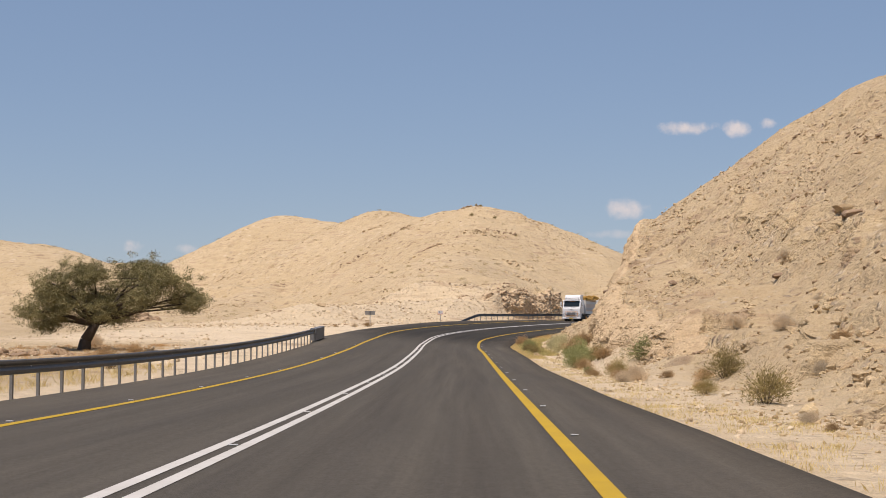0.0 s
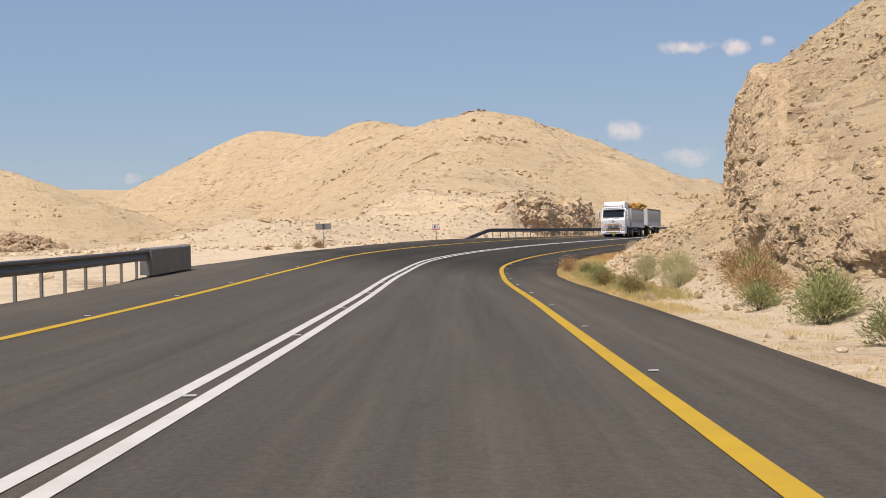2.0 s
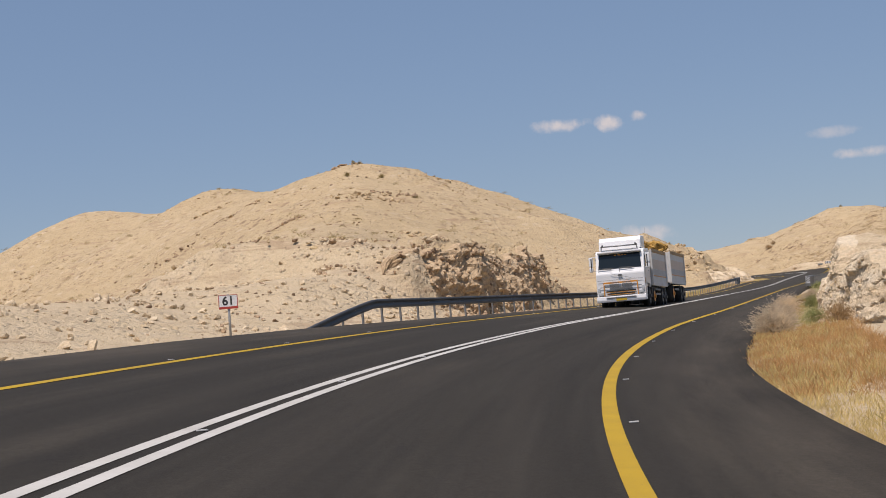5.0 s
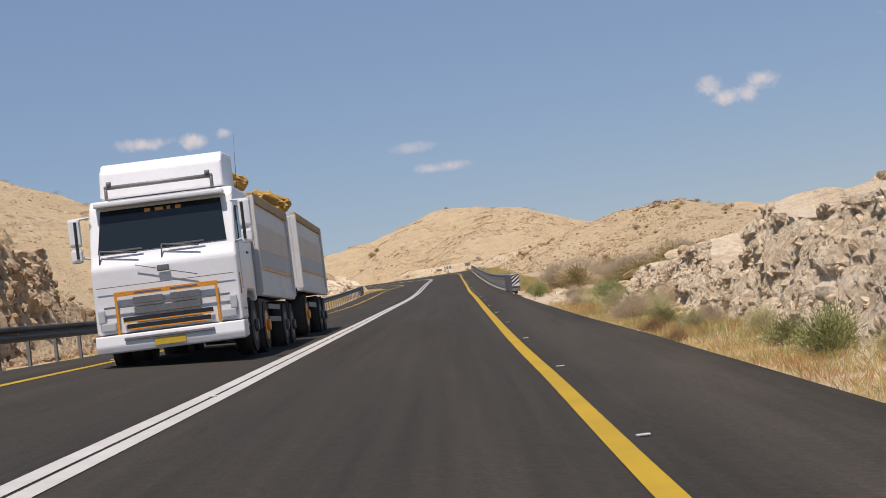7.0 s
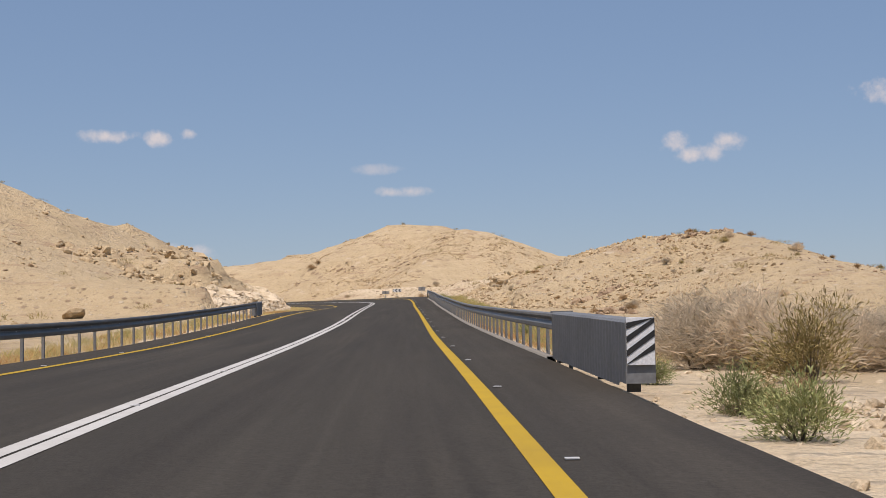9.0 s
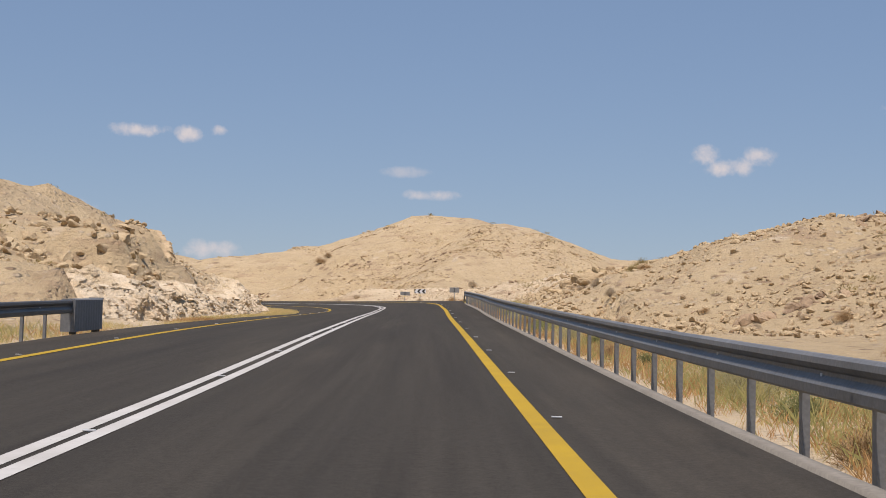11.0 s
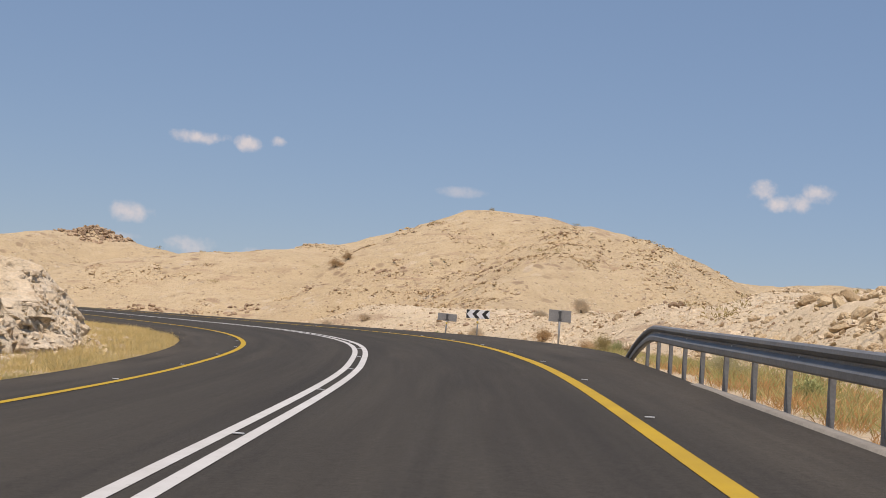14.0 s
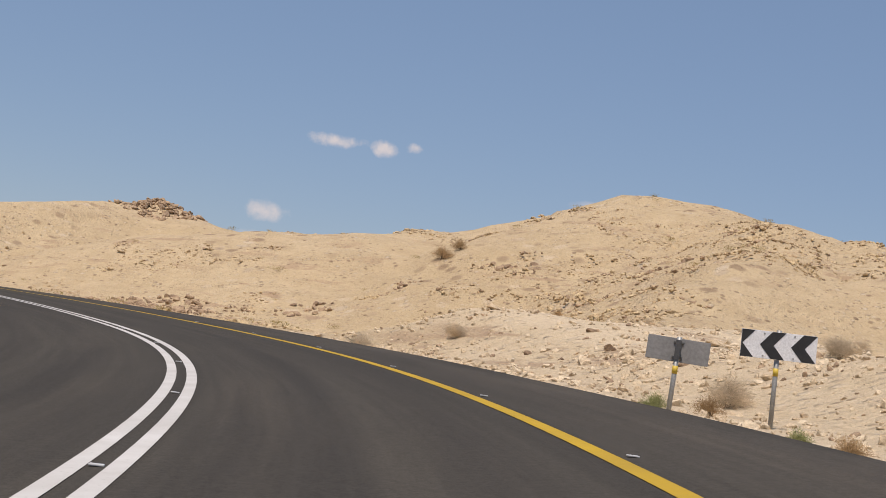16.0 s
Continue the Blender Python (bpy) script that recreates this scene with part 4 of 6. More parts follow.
# ---- loose rock ----
def rock_shape(rng, fine):
    """Points and triangles of an angular stone about 1 m across."""
    bm = bmesh.new()
    bmesh.ops.create_icosphere(bm, subdivisions=2 if fine else 1, radius=0.5)
    v = np.array([x.co[:] for x in bm.verts])
    f = np.array([[q.index for q in p.verts] for p in bm.faces])
    bm.free()
    v = 0.45 * v + 0.55 * v / np.abs(v).max(1)[:, None] * 0.42
    for _ in range(7 if fine else 4):
        n = rng.normal(size=3)
        n /= np.linalg.norm(n)
        cut = rng.uniform(0.20, 0.36)
        d = v @ n
        v = v - np.outer(np.maximum(d - cut, 0), n)
    v = v * rng.uniform(0.75, 1.3, 3) * np.array([1.1, 1, 0.62])
    return v + rng.normal(size=v.shape) * (0.010 if fine else 0.025), f


def pile(name, shapes, places, sizes, rng, mat, text, category, sink=0.25, tilt=0.5):
    """Many stones as one mesh of kind stuff."""
    verts, faces, base = [], [], 0
    for p, size in zip(places, sizes):
        kinds = shapes if size > 0.15 else PLAIN_ROCKS
        v, f = kinds[rng.integers(len(kinds))]
        a, b, c = rng.uniform(0, 6.283), rng.normal() * tilt, rng.normal() * tilt
        r = np.array(Euler((b, c, a)).to_matrix())
        q = (v * size) @ r.T + p
        q[:, 2] += size * (0.3 - sink)
        verts.append(q)
        faces.append(f + base)
        base += len(v)
    ob = raw_mesh(name, np.concatenate(verts), np.concatenate(faces), mat)
    return tagged(ob, text, category, kind="stuff")


def make_stone(name, light, dark, brown):
    m, nodes, links, b = material(name, 0.95)
    geo = nodes.new("ShaderNodeNewGeometry")
    pos, rnd = geo.outputs["Position"], geo.outputs["Random Per Island"]
    c = n_mix(nodes, links, n_map(nodes, links, rnd, 0.1, 0.9), light, dark)
    c = n_mix(nodes, links, n_map(nodes, links, n_noise(nodes, links, pos, 1.7, 5, 0.65), 0.45, 0.65), c, brown)
    c = n_mix(nodes, links, 1.0, c, n_map(nodes, links, n_noise(nodes, links, pos, 14, 5, 0.7), 0.3, 0.7, 0.7, 1.2), "MULTIPLY")
    links.new(c, b.inputs["Base Color"])
    n_bump(nodes, links, b, n_noise(nodes, links, pos, 7, 6, 0.7), 0.8, 0.12)
    return m


STONE = make_stone("limestone", (0.60, 0.465, 0.285), (0.47, 0.35, 0.205), (0.42, 0.295, 0.165))
STONE_PALE = make_stone("pale_limestone", (0.74, 0.61, 0.43), (0.62, 0.485, 0.315), (0.50, 0.37, 0.23))
STONE_SAND = make_stone("sandy_limestone", (0.62, 0.475, 0.275), (0.54, 0.40, 0.225), (0.47, 0.34, 0.19))
STONE_BROWN = make_stone("brown_rock", (0.42, 0.295, 0.18), (0.24, 0.16, 0.10), (0.46, 0.33, 0.205))
RNG = np.random.default_rng(11)
FINE_ROCKS = [rock_shape(RNG, True) for _ in range(10)]
PLAIN_ROCKS = [rock_shape(RNG, False) for _ in range(10)]


def scatter(n, s0, s1, d0, d1, side, power=1.0):
    """Places off the road's edge: s along, d away from the rim."""
    s = RNG.uniform(s0, s1, 2 * n)
    d = d0 + (d1 - d0) * RNG.uniform(0, 1, 2 * n) ** power
    e = edge_right(s) + d if side > 0 else edge_left(s) - d
    p = on_road(s, e)
    dense = fbm(p[:, 0], p[:, 1], 4.0, 3, 81) + 0.45 * RNG.normal(size=2 * n)
    p = p[np.argsort(-dense)[:n]]
    p[:, 2] = ground_at(p[:, 0], p[:, 1])
    return p


def sizes(n, small, large, power=3.0):
    return small + (large - small) * RNG.uniform(0, 1, n) ** power


def heap(text, mat, spots, shapes=None):
    """spots: rows of count, s0, s1, d0, d1, side, smallest, largest."""
    ps, zs = [], []
    for n, s0, s1, d0, d1, side, a, b in spots:
        ps.append(scatter(n, s0, s1, d0, d1, side))
        zs.append(sizes(n, a, b))
    return pile("rubble", shapes or FINE_ROCKS, np.concatenate(ps), np.concatenate(zs), RNG, mat, text, "rocks")


heap("angular limestone blocks on the road cuttings", STONE, [
    (3600, 184, 242, 5.0, 13, 1, 0.06, 0.6),
    (4500, 184, 246, 5.2, 10, 1, 0.05, 0.38),
    (900, 205, 240, 3, 16, 1, 0.06, 0.45),
    (5200, 84, 152, 1.9, 9.5, 1, 0.03, 0.26),
    (260, 90, 150, 2.4, 9.0, 1, 0.25, 0.62),
    (2400, 82, 150, 12, 26, 1, 0.05, 0.3),
    (1600, 92, 152, 11, 20, 1, 0.06, 0.4),
    (900, 110, 150, 2.0, 14, 1, 0.06, 0.42),
    (9000, 335, 416, 3.0, 24, 1, 0.05, 0.5),
    (900, 352, 425, 4.0, 14, -1, 0.08, 0.6),
])
heap("sandy limestone fragments on the slope above the verge", STONE_SAND, [
    (4200, 4, 96, 2.2, 30, 1, 0.04, 0.20),
    (500, 8, 100, 3.0, 24, 1, 0.12, 0.42),
    (2200, 12, 70, 1.2, 7, 1, 0.03, 0.16),
])
heap("brown stones lying on the slope above the verge", STONE_BROWN, [
    (700, 6, 110, 4.0, 26, 1, 0.05, 0.30),
    (160, 60, 120, 8.0, 26, 1, 0.15, 0.45),
])
heap("pale broken limestone along the verges", STONE_PALE, [
    (1300, 184, 235, 1.8, 6, 1, 0.06, 0.5),
    (1700, 231, 250, 1.0, 6.5, 1, 0.04, 0.32),
    (1400, 0, 160, 0.5, 5, 1, 0.03, 0.24),
    (24000, 396, 475, 0.8, 36, 1, 0.04, 0.30),
    (500, 398, 470, 2.0, 30, 1, 0.2, 0.6),
    (1100, 346, 425, 1.4, 3.6, -1, 0.06, 0.4),
    (4200, 140, 225, 4.0, 34, -1, 0.06, 0.55),
    (2200, 225, 258, 0.4, 14, 1, 0.02, 0.20),
    (400, 100, 175, 8, 28, -1, 0.06, 0.4),
    (300, 60, 106, 3, 20, -1, 0.06, 0.5),
], PLAIN_ROCKS)
heap("dark brown outcrop rock, and brown stones standing for crevice shade", STONE_BROWN, [
    (700, 213, 248, 4.5, 7.0, -1, 0.10, 0.6),
    (500, 213, 248, 8.0, 14.0, -1, 0.10, 0.5),
    (260, 398, 470, 6, 30, 1, 0.10, 0.6),
    # dark brown here puts the shade of crevices into the stones' colour
    (4200, 335, 475, 3, 34, 1, 0.05, 0.26),
    (1200, 150, 225, 5, 34, -1, 0.06, 0.35),
])


def make_crag(name, light, mid, dark):
    """Bare layered rock: level bands of two tones, stains and a rough grain."""
    m, nodes, links, b = material(name, 0.95)
    pos = nodes.new("ShaderNodeNewGeometry").outputs["Position"]
    flat = nodes.new("ShaderNodeMapping")
    flat.inputs["Scale"].default_value = (0.5, 0.5, 2.2)
    links.new(pos, flat.inputs["Vector"])
    c = n_mix(nodes, links, n_map(nodes, links, n_noise(nodes, links, flat.outputs[0], 1.0, 6, 0.7), 0.36, 0.62), light, mid)
    c = n_mix(nodes, links, n_map(nodes, links, n_noise(nodes, links, pos, 0.8, 5, 0.65), 0.54, 0.68), c, dark)
    c = n_mix(nodes, links, 1.0, c, n_map(nodes, links, n_noise(nodes, links, pos, 9, 6, 0.75), 0.3, 0.7, 0.72, 1.18), "MULTIPLY")
    links.new(c, b.inputs["Base Color"])
    n_bump(nodes, links, b, n_noise(nodes, links, pos, 5, 8, 0.75), 0.9, 0.16)
    return m


CRAG = make_crag("tan_cliff_rock", (0.60, 0.45, 0.275), (0.51, 0.37, 0.22), (0.37, 0.255, 0.15))
CRAG_PALE = make_crag("cream_cut_rock", (0.77, 0.65, 0.48), (0.67, 0.52, 0.335), (0.54, 0.385, 0.235))
CRAG_BROWN = make_crag("brown_outcrop_rock", (0.62, 0.46, 0.29), (0.50, 0.36, 0.22), (0.34, 0.23, 0.135))


def crag(u, z, seed, fine=1.0):
    """How far broken rock juts out, by the place along a face and the height."""
    zz = z + 0.25 * fbm(u, z, 2.5, 3, seed)
    bed = np.floor(zz / 0.42)
    jut = 0.30 * (hash2(bed, np.floor(u / 2.3 + 3 * hash2(bed, bed * 0, seed)), seed) - 0.5)
    _, gap, r = cells(u * 0.8 + 0.2 * fbm(u, z, 0.8, 2, seed + 1), zz * 1.9, 0.62, seed + 2)
    some = np.clip(0.45 + 1.3 * fbm(u, z, 3.2, 3, seed + 6), 0.5, 1.3)
    jut = jut * some + some * (0.26 * (r - 0.5) - 0.10 * (1 - step(0.0, 0.14, gap)))
    _, gap, r = cells(u, zz * 1.5, 0.27, seed + 3)
    jut = jut + fine * (1.3 - 0.6 * some) * (0.11 * (r - 0.5) - 0.04 * (1 - step(0.0, 0.2, gap)))
    return jut + 0.55 * fbm(u, z, 4.0, 4, seed + 4) + 0.16 * fbm(u, z, 0.6, 3, seed + 5)


def rock_face(plan, side, mat, text, seed, back=2.4, drop=0.6, lean=0.22, rough=1.0, hollows=(), gap=0.15, stones=(500, 0.06, 0.34), stone_mat=None, world=False, curl=0.0, bury=3.0, fine=1.0):
    """A broken rock face along a plan line of (s, distance from the road's rim), closed over its top onto the ground behind."""
    p = np.array(plan, float)
    e = edge_right(p[:, 0]) + p[:, 1] if side > 0 else edge_left(p[:, 0]) - p[:, 1]
    w = p if world else on_road(p[:, 0], e)[:, :2]
    along = np.concatenate([[0], np.cumsum(np.hypot(*np.diff(w, axis=0).T))])
    u = np.arange(0, along[-1], gap)
    xy = np.stack([np.interp(u, along, w[:, k]) for k in (0, 1)], 1)
    soft = np.ones(15) / 15
    xy = np.stack([np.convolve(np.pad(xy[:, k], 7, "edge"), soft, "valid") for k in (0, 1)], 1)
    t = np.gradient(xy, axis=0)
    t /= np.linalg.norm(t, axis=1)[:, None]
    n = np.stack([-t[:, 1], t[:, 0]], 1) * side
    low = ground_at(*(xy + n * 0.5).T) - 0.5
    top = ground_at(*(xy - n * back).T) - drop + 0.45 * fbm(u, u * 0, 3.0, 3, seed)
    top = np.convolve(np.pad(np.maximum(top, low + 0.15), 3, "edge"), np.ones(7) / 7, "valid")
    m = max(6, int((top - low).max() / gap))
    rows = []
    for v in np.linspace(0, 1, m):
        z = low + (top - low) * v
        out = rough * (1.1 - 0.5 * v * (curl > 0)) * crag(u, z, seed, fine) - curl * max(0.0, (v - 0.5) / 0.5) ** 2 - (np.interp(u, *lean) if isinstance(lean, tuple) else lean) * (z - low) * (0.5 + 0.5 * v)
        for u0, z0, r, deep in hollows:
            out = out - deep * np.exp(-(((u - u0) / (1.5 * r)) ** 2 + ((z - z0) / r) ** 2))
        edge = step(0, 1.5, u) * step(0, 1.5, u[-1] - u)
        rows.append(np.column_stack([xy + n * (out * edge - 0.9 * (1 - edge))[:, None], z]))
    rim = rows[-1]
    for k in range(1, 19):
        f = k / 18
        q = rim[:, :2] * (1 - f) + (xy - n * (back + 0.8)) * f
        g = ground_at(q[:, 0], q[:, 1])
        z = np.maximum(rim[:, 2] + 0.11 * k * gap, g + 0.10 * rough * fbm(q[:, 0], q[:, 1], 0.7, 3, seed) + 0.04) * (1 - f**4) + (g - 0.35) * f**4
        z = z + rough * 2.6 * f * (1 - f) * crag(u, 2.0 + f * (back + 0.8), seed + 40)
        rows.append(np.column_stack([q, z]))
    verts = np.stack(rows, 0)
    verts[:, :, 2] -= 3.0 * (1 - step(0, bury, u))[None] + 2.0 * (1 - step(0, 2.0, u[-1] - u))[None]
    a, b = verts.shape[:2]
    i = (np.arange(a - 1)[:, None] * b + np.arange(b - 1)[None]).ravel()
    faces = np.stack([i, i + 1, i + 1 + b, i + b], 1) if side > 0 else np.stack([i, i + b, i + 1 + b, i + 1], 1)
    ob = raw_mesh("rock_face", verts.reshape(-1, 3), faces, mat)
    tagged(ob, text, "rock face", "rock faces", kind="structure")
    if mat is not GROUND:
        ob.data.materials.append(GROUND)
        cap = np.repeat(np.arange(a - 1) >= m + 2, b - 1).astype(np.int32)
        ob.data.polygons.foreach_set("material_index", cap)
        pale = np.full(a * b, 0.75 if mat is CRAG_PALE else 0.0, np.float32)
        ob.data.attributes.new("pale", "FLOAT", "POINT").data.foreach_set("value", pale)
    count, small, large = stones
    if count:
        k = RNG.integers(0, (m - 1) * b, count)
        pile("face_rocks", FINE_ROCKS, verts.reshape(-1, 3)[k], sizes(count, small, large, 2.5), RNG, stone_mat or STONE, "loose angular stones lodged in " + text, "rocks", 0.3, 0.7)


rock_face(list(zip(*CLIFF_LINE)) + [(152.5, 10.8), (153.5, 14), (153, 27)], 1, CRAG, "a tan crumbling limestone cliff",
          3, 2.6, 0.1, ((0, 24, 48, 74, 96), (0.40, 0.30, 0.20, 0.08, 0.05)), 0.85, ((17, 1.2, 0.35, 0.5), (29, 1.6, 0.4, 0.6), (43, 2.0, 0.45, 0.8), (54, 5.0, 0.32, 0.6), (72, 7.4, 0.30, 0.5), (77, 9.6, 0.25, 0.5)), 0.11, (3600, 0.04, 0.22), None, False, 0.8, 5.0)
rock_face([(178, 4.5), (184, 2.7), (192, 1.9), (200, 1.8), (208, 2.0), (216, 2.3), (224, 2.5), (232, 2.8), (240, 3.3), (247, 5.4)], 1, CRAG_PALE, "the cream and tan rock cutting", 8, 4.2, 0.4, 0.34, 0.72, ((20, 4.0, 0.4, 0.6), (12, 4.4, 0.4, 0.6)), 0.085, (2000, 0.04, 0.24), STONE_PALE, fine=0.35)
rock_face([(213, 11.0), (217, 8.0), (222, 6.4), (230, 6.0), (238, 6.2), (244, 7.2), (248, 10.0), (248, 16)], -1, CRAG_BROWN, "the brown rock outcrop", 14, 3.4, 0.5, 0.22, 1.2, (), 0.16, (1100, 0.08, 0.5), STONE_BROWN)
rock_face([(343, 5.0), (349, 3.0), (360, 2.5), (372, 2.4), (384, 2.5), (396, 2.5), (408, 2.6), (418, 2.9), (430, 5.0)], -1, CRAG_PALE, "the pale bank inside the bend", 19, 3.9, 0.3, 0.7, 1.15, (), 0.10, (3000, 0.04, 0.30), STONE_PALE, fine=0.5)
rock_face([(64, 384), (68, 391), (71.5, 399), (73.5, 408), (75.6, 418), (75.8, 425), (73, 432), (66, 437)], -1, CRAG, "the crumbling bluff inside the bend", 27, 2.6, 0.6, 0.22, 0.9, (), 0.16, (2200, 0.06, 0.4), STONE, True)


# ledges of bedded rock that break up the slope above the verge
for k, (s0, s1, d, back, hollow) in enumerate((
    (64, 86, 13.4, 1.7, ((10.0, 6.4, 0.45, 1.3), (14.5, 6.0, 0.28, 0.8))), (38, 57, 6.2, 1.4, ((8, 1.1, 0.25, 0.5),)), (17, 33, 4.4, 1.3, ()), (24, 42, 8.6, 1.5, ()),
    (76, 104, 10.2, 1.2, ()), (56, 74, 7.6, 1.2, ()), (84, 108, 14.6, 1.6, ()),
)):
    knots = np.linspace(s0, s1, 9)
    ds = d + 0.7 * np.sin(knots * 0.55 + k) + 0.4 * np.sin(knots * 1.3 + 2 * k)
    rock_face(list(zip(knots, ds)), 1, GROUND, "a low ledge of bedded tan limestone", 51 + k, back, 0.12, 0.40, 0.55, hollow, 0.11, (160, 0.05, 0.28), STONE_SAND, False, 0.0, 4.0)


def cluster(x, y, r, n, a, b, mat, text, flat=1.0):
    """A heap or ledge of stones about a place."""
    ang, d = RNG.uniform(0, 6.283, n), r * RNG.uniform(0, 1, n) ** 0.6
    px, py = x + np.cos(ang) * d, y + np.sin(ang) * d * flat
    pile("rock_heap", FINE_ROCKS, np.stack([px, py, ground_at(px, py)], 1), sizes(n, a, b, 1.6), RNG, mat, text, "rocks", 0.25, 0.4)


cluster(103, 622, 7, 420, 0.4, 1.3, STONE_BROWN, "dark stony cap on a far hilltop")
cluster(99.6, 341, 4.5, 80, 0.3, 0.9, STONE_BROWN, "dark stones capping a low hill")
cluster(97, 538, 7, 420, 0.25, 0.95, STONE_BROWN, "brown rock outcrop at the hill's foot")
for x, y in ((-50, 231), (-46, 223), (-42, 216)):
    cluster(x, y, 3.6, 150, 0.3, 1.5, STONE_BROWN, "brown eroded rubble beyond the lay-by")
cluster(-20.5, 77, 2.6, 90, 0.2, 0.9, STONE_BROWN, "brown rubble in the wadi beside the tree")
cluster(74, 424, 5, 260, 0.2, 0.8, STONE, "crumbling rocks on the bluff inside the bend")
cluster(70.5, 404, 5, 220, 0.15, 0.7, STONE_PALE, "loose rocks on the spur inside the bend")
for x, y, r in ((95, 366, 2.5), (98, 374, 3), (101, 380, 2.5), (103, 388, 3), (106, 395, 3), (93, 360, 2)):
    cluster(x, y, r, 90, 0.15, 0.85, STONE, "ledge of broken rock on the bank outside the bend", 1.3)
cluster(58, 368, 9, 300, 0.3, 1.2, STONE, "broken rocks on the left-hand spur")
for x, y, r in ((11.3, 38.6, 1.6), (10.6, 43.5, 1.2), (8.6, 39.4, 1.0), (7.5, 25.4, 0.7), (10.0, 60, 1.2), (13, 66, 1.5), (14, 58, 1.6), (19, 76, 1.6), (16, 88, 2.0), (17, 98, 2.0)):
    cluster(x, y, r, 34, 0.06, 0.32, STONE, "ledge of broken rock on the slope", 1.6)
for k in range(60):
    s0, d0 = RNG.uniform(26, 118), RNG.uniform(5.5, 25)
    p = on_road(s0, float(edge_right(s0)) + d0)
    cluster(p[0], p[1], RNG.uniform(0.25, 0.6), 20, 0.08, 0.42, STONE_BROWN if k % 3 == 0 else STONE, "short ledge of broken rock on the slope", RNG.uniform(2.0, 4.0))


for x, y, r in ((12.0, 47.0, 0.9), (11.2, 41.5, 0.8), (9.8, 36.5, 0.8), (12.6, 38.0, 0.9), (9.2, 31.0, 0.6), (10.4, 27.5, 0.7), (13.2, 53.0, 0.9), (11.0, 55.5, 0.8), (9.6, 68.0, 0.8), (9.8, 73.0, 0.9)):
    cluster(x, y, r, 46, 0.10, 0.48, STONE, "stepped ledge of broken tan rock by the verge", 2.4)


def overhang_block(x, y, lift, size, k):
    """A flat brown bed of rock that juts out of the slope over a hollow."""
    v, f = FINE_ROCKS[k % len(FINE_ROCKS)]
    ob = raw_mesh("overhang_rock", v * size * np.array([1.1, 1.5, 0.95]), f, STONE_BROWN if k % 2 else STONE)
    ob.matrix_basis = pose(x, y, float(ground_at(x, y)[0]) + lift, 0, -8, 14 * k - 20)
    tagged(ob, "flat brown bed of rock jutting out of the slope", "boulder", "beds over the hollow")


for k, row in enumerate(((20.2, 72.8, 0.10, 0.8), (20.2, 74.0, 0.16, 1.0), (20.1, 75.3, 0.16, 1.0), (20.2, 76.6, 0.12, 0.9), (19.8, 78.2, 0.08, 0.7), (17.2, 76.6, 0.08, 0.6))):
    overhang_block(*row, k)
for x, y, r in ((131.8, 487, 2.4), (112, 535, 3), (130, 535, 3.2), (84.7, 330.6, 2.6), (71.8, 304.2, 1.8), (140, 520, 3), (120, 515, 2.5)):
    cluster(x, y, r, 24, 0.3, 1.0, STONE_BROWN, "ledge of brown rock on the slope", 0.6)


for k in range(34):
    x, y = RNG.uniform(100, 186), RNG.uniform(462, 540)
    if float(nearest(np.array([x]), np.array([y]))[1][0]) > 14:
        cluster(x, y, RNG.uniform(1.5, 4.0), 26, 0.15, 0.6, STONE_SAND if k % 3 else STONE_BROWN, "ledge of broken rock on the hillside", 0.35)
for k in range(26):
    x, y = RNG.uniform(-45, 70), RNG.uniform(330, 500)
    if abs(float(nearest(np.array([x]), np.array([y]))[1][0])) > 30:
        cluster(x, y, RNG.uniform(2.5, 6.0), 34, 0.3, 1.1, STONE_BROWN if k % 2 else STONE, "ledge of broken rock on the great hill", 0.4)


def boulder(x, y, size, k):
    """One large angular boulder bedded in the slope."""
    v, f = FINE_ROCKS[k % len(FINE_ROCKS)]
    ob = raw_mesh("boulder", v * size * (1, 1, 0.9), f, STONE)
    ob.matrix_basis = pose(x, y, float(ground_at(x, y)[0]) + 0.18 * size, 8 * (k % 3), 5 * (k % 4), 77 * k)
    tagged(ob, "large angular tan limestone boulder on the slope", "boulder", "boulders by the road")


for k, (x, y, size) in enumerate((
    (89, 359.1, 1.7), (88.4, 358.2, 1.2), (91.7, 367.5, 1.0), (95.7, 379.8, 1.1), (97, 384, 0.9),
    (90.4, 363, 1.1), (46.1, 334.2, 1.7), (30.3, 207.5, 0.9), (28.6, 201.5, 1.2), (29.2, 199.2, 1.3), (27.8, 196.8, 1.1), (31.5, 212, 1.2), (33.8, 216.4, 1.3), (53.1, 260.9, 1.2), (-13, 176, 1.1), (-19, 183, 0.9),
)):
    boulder(x, y, size, k)


def jutting_rock(x, y, z, size, k):
    """A brown block lodged in the cliff and standing out of it."""
    v, f = FINE_ROCKS[k % len(FINE_ROCKS)]
    ob = raw_mesh("boulder", v * size * np.array([0.95, 0.85, 0.65]), f, STONE_BROWN)
    ob.matrix_basis = pose(x, y, z, 0, -12, 20 * k)
    tagged(ob, "brown block of rock jutting out of the crumbling cliff", "boulder", "blocks in the cliff")


for k, row in enumerate(((12.0, 104.0, 4.45, 1.1), (13.1, 100.4, 4.6, 1.0), (12.6, 101.3, 4.2, 0.7), (15.0, 96.8, 4.7, 0.8), (11.0, 92.0, 2.6, 0.9), (10.2, 86.0, 2.1, 0.8))):
    jutting_rock(*row, k)


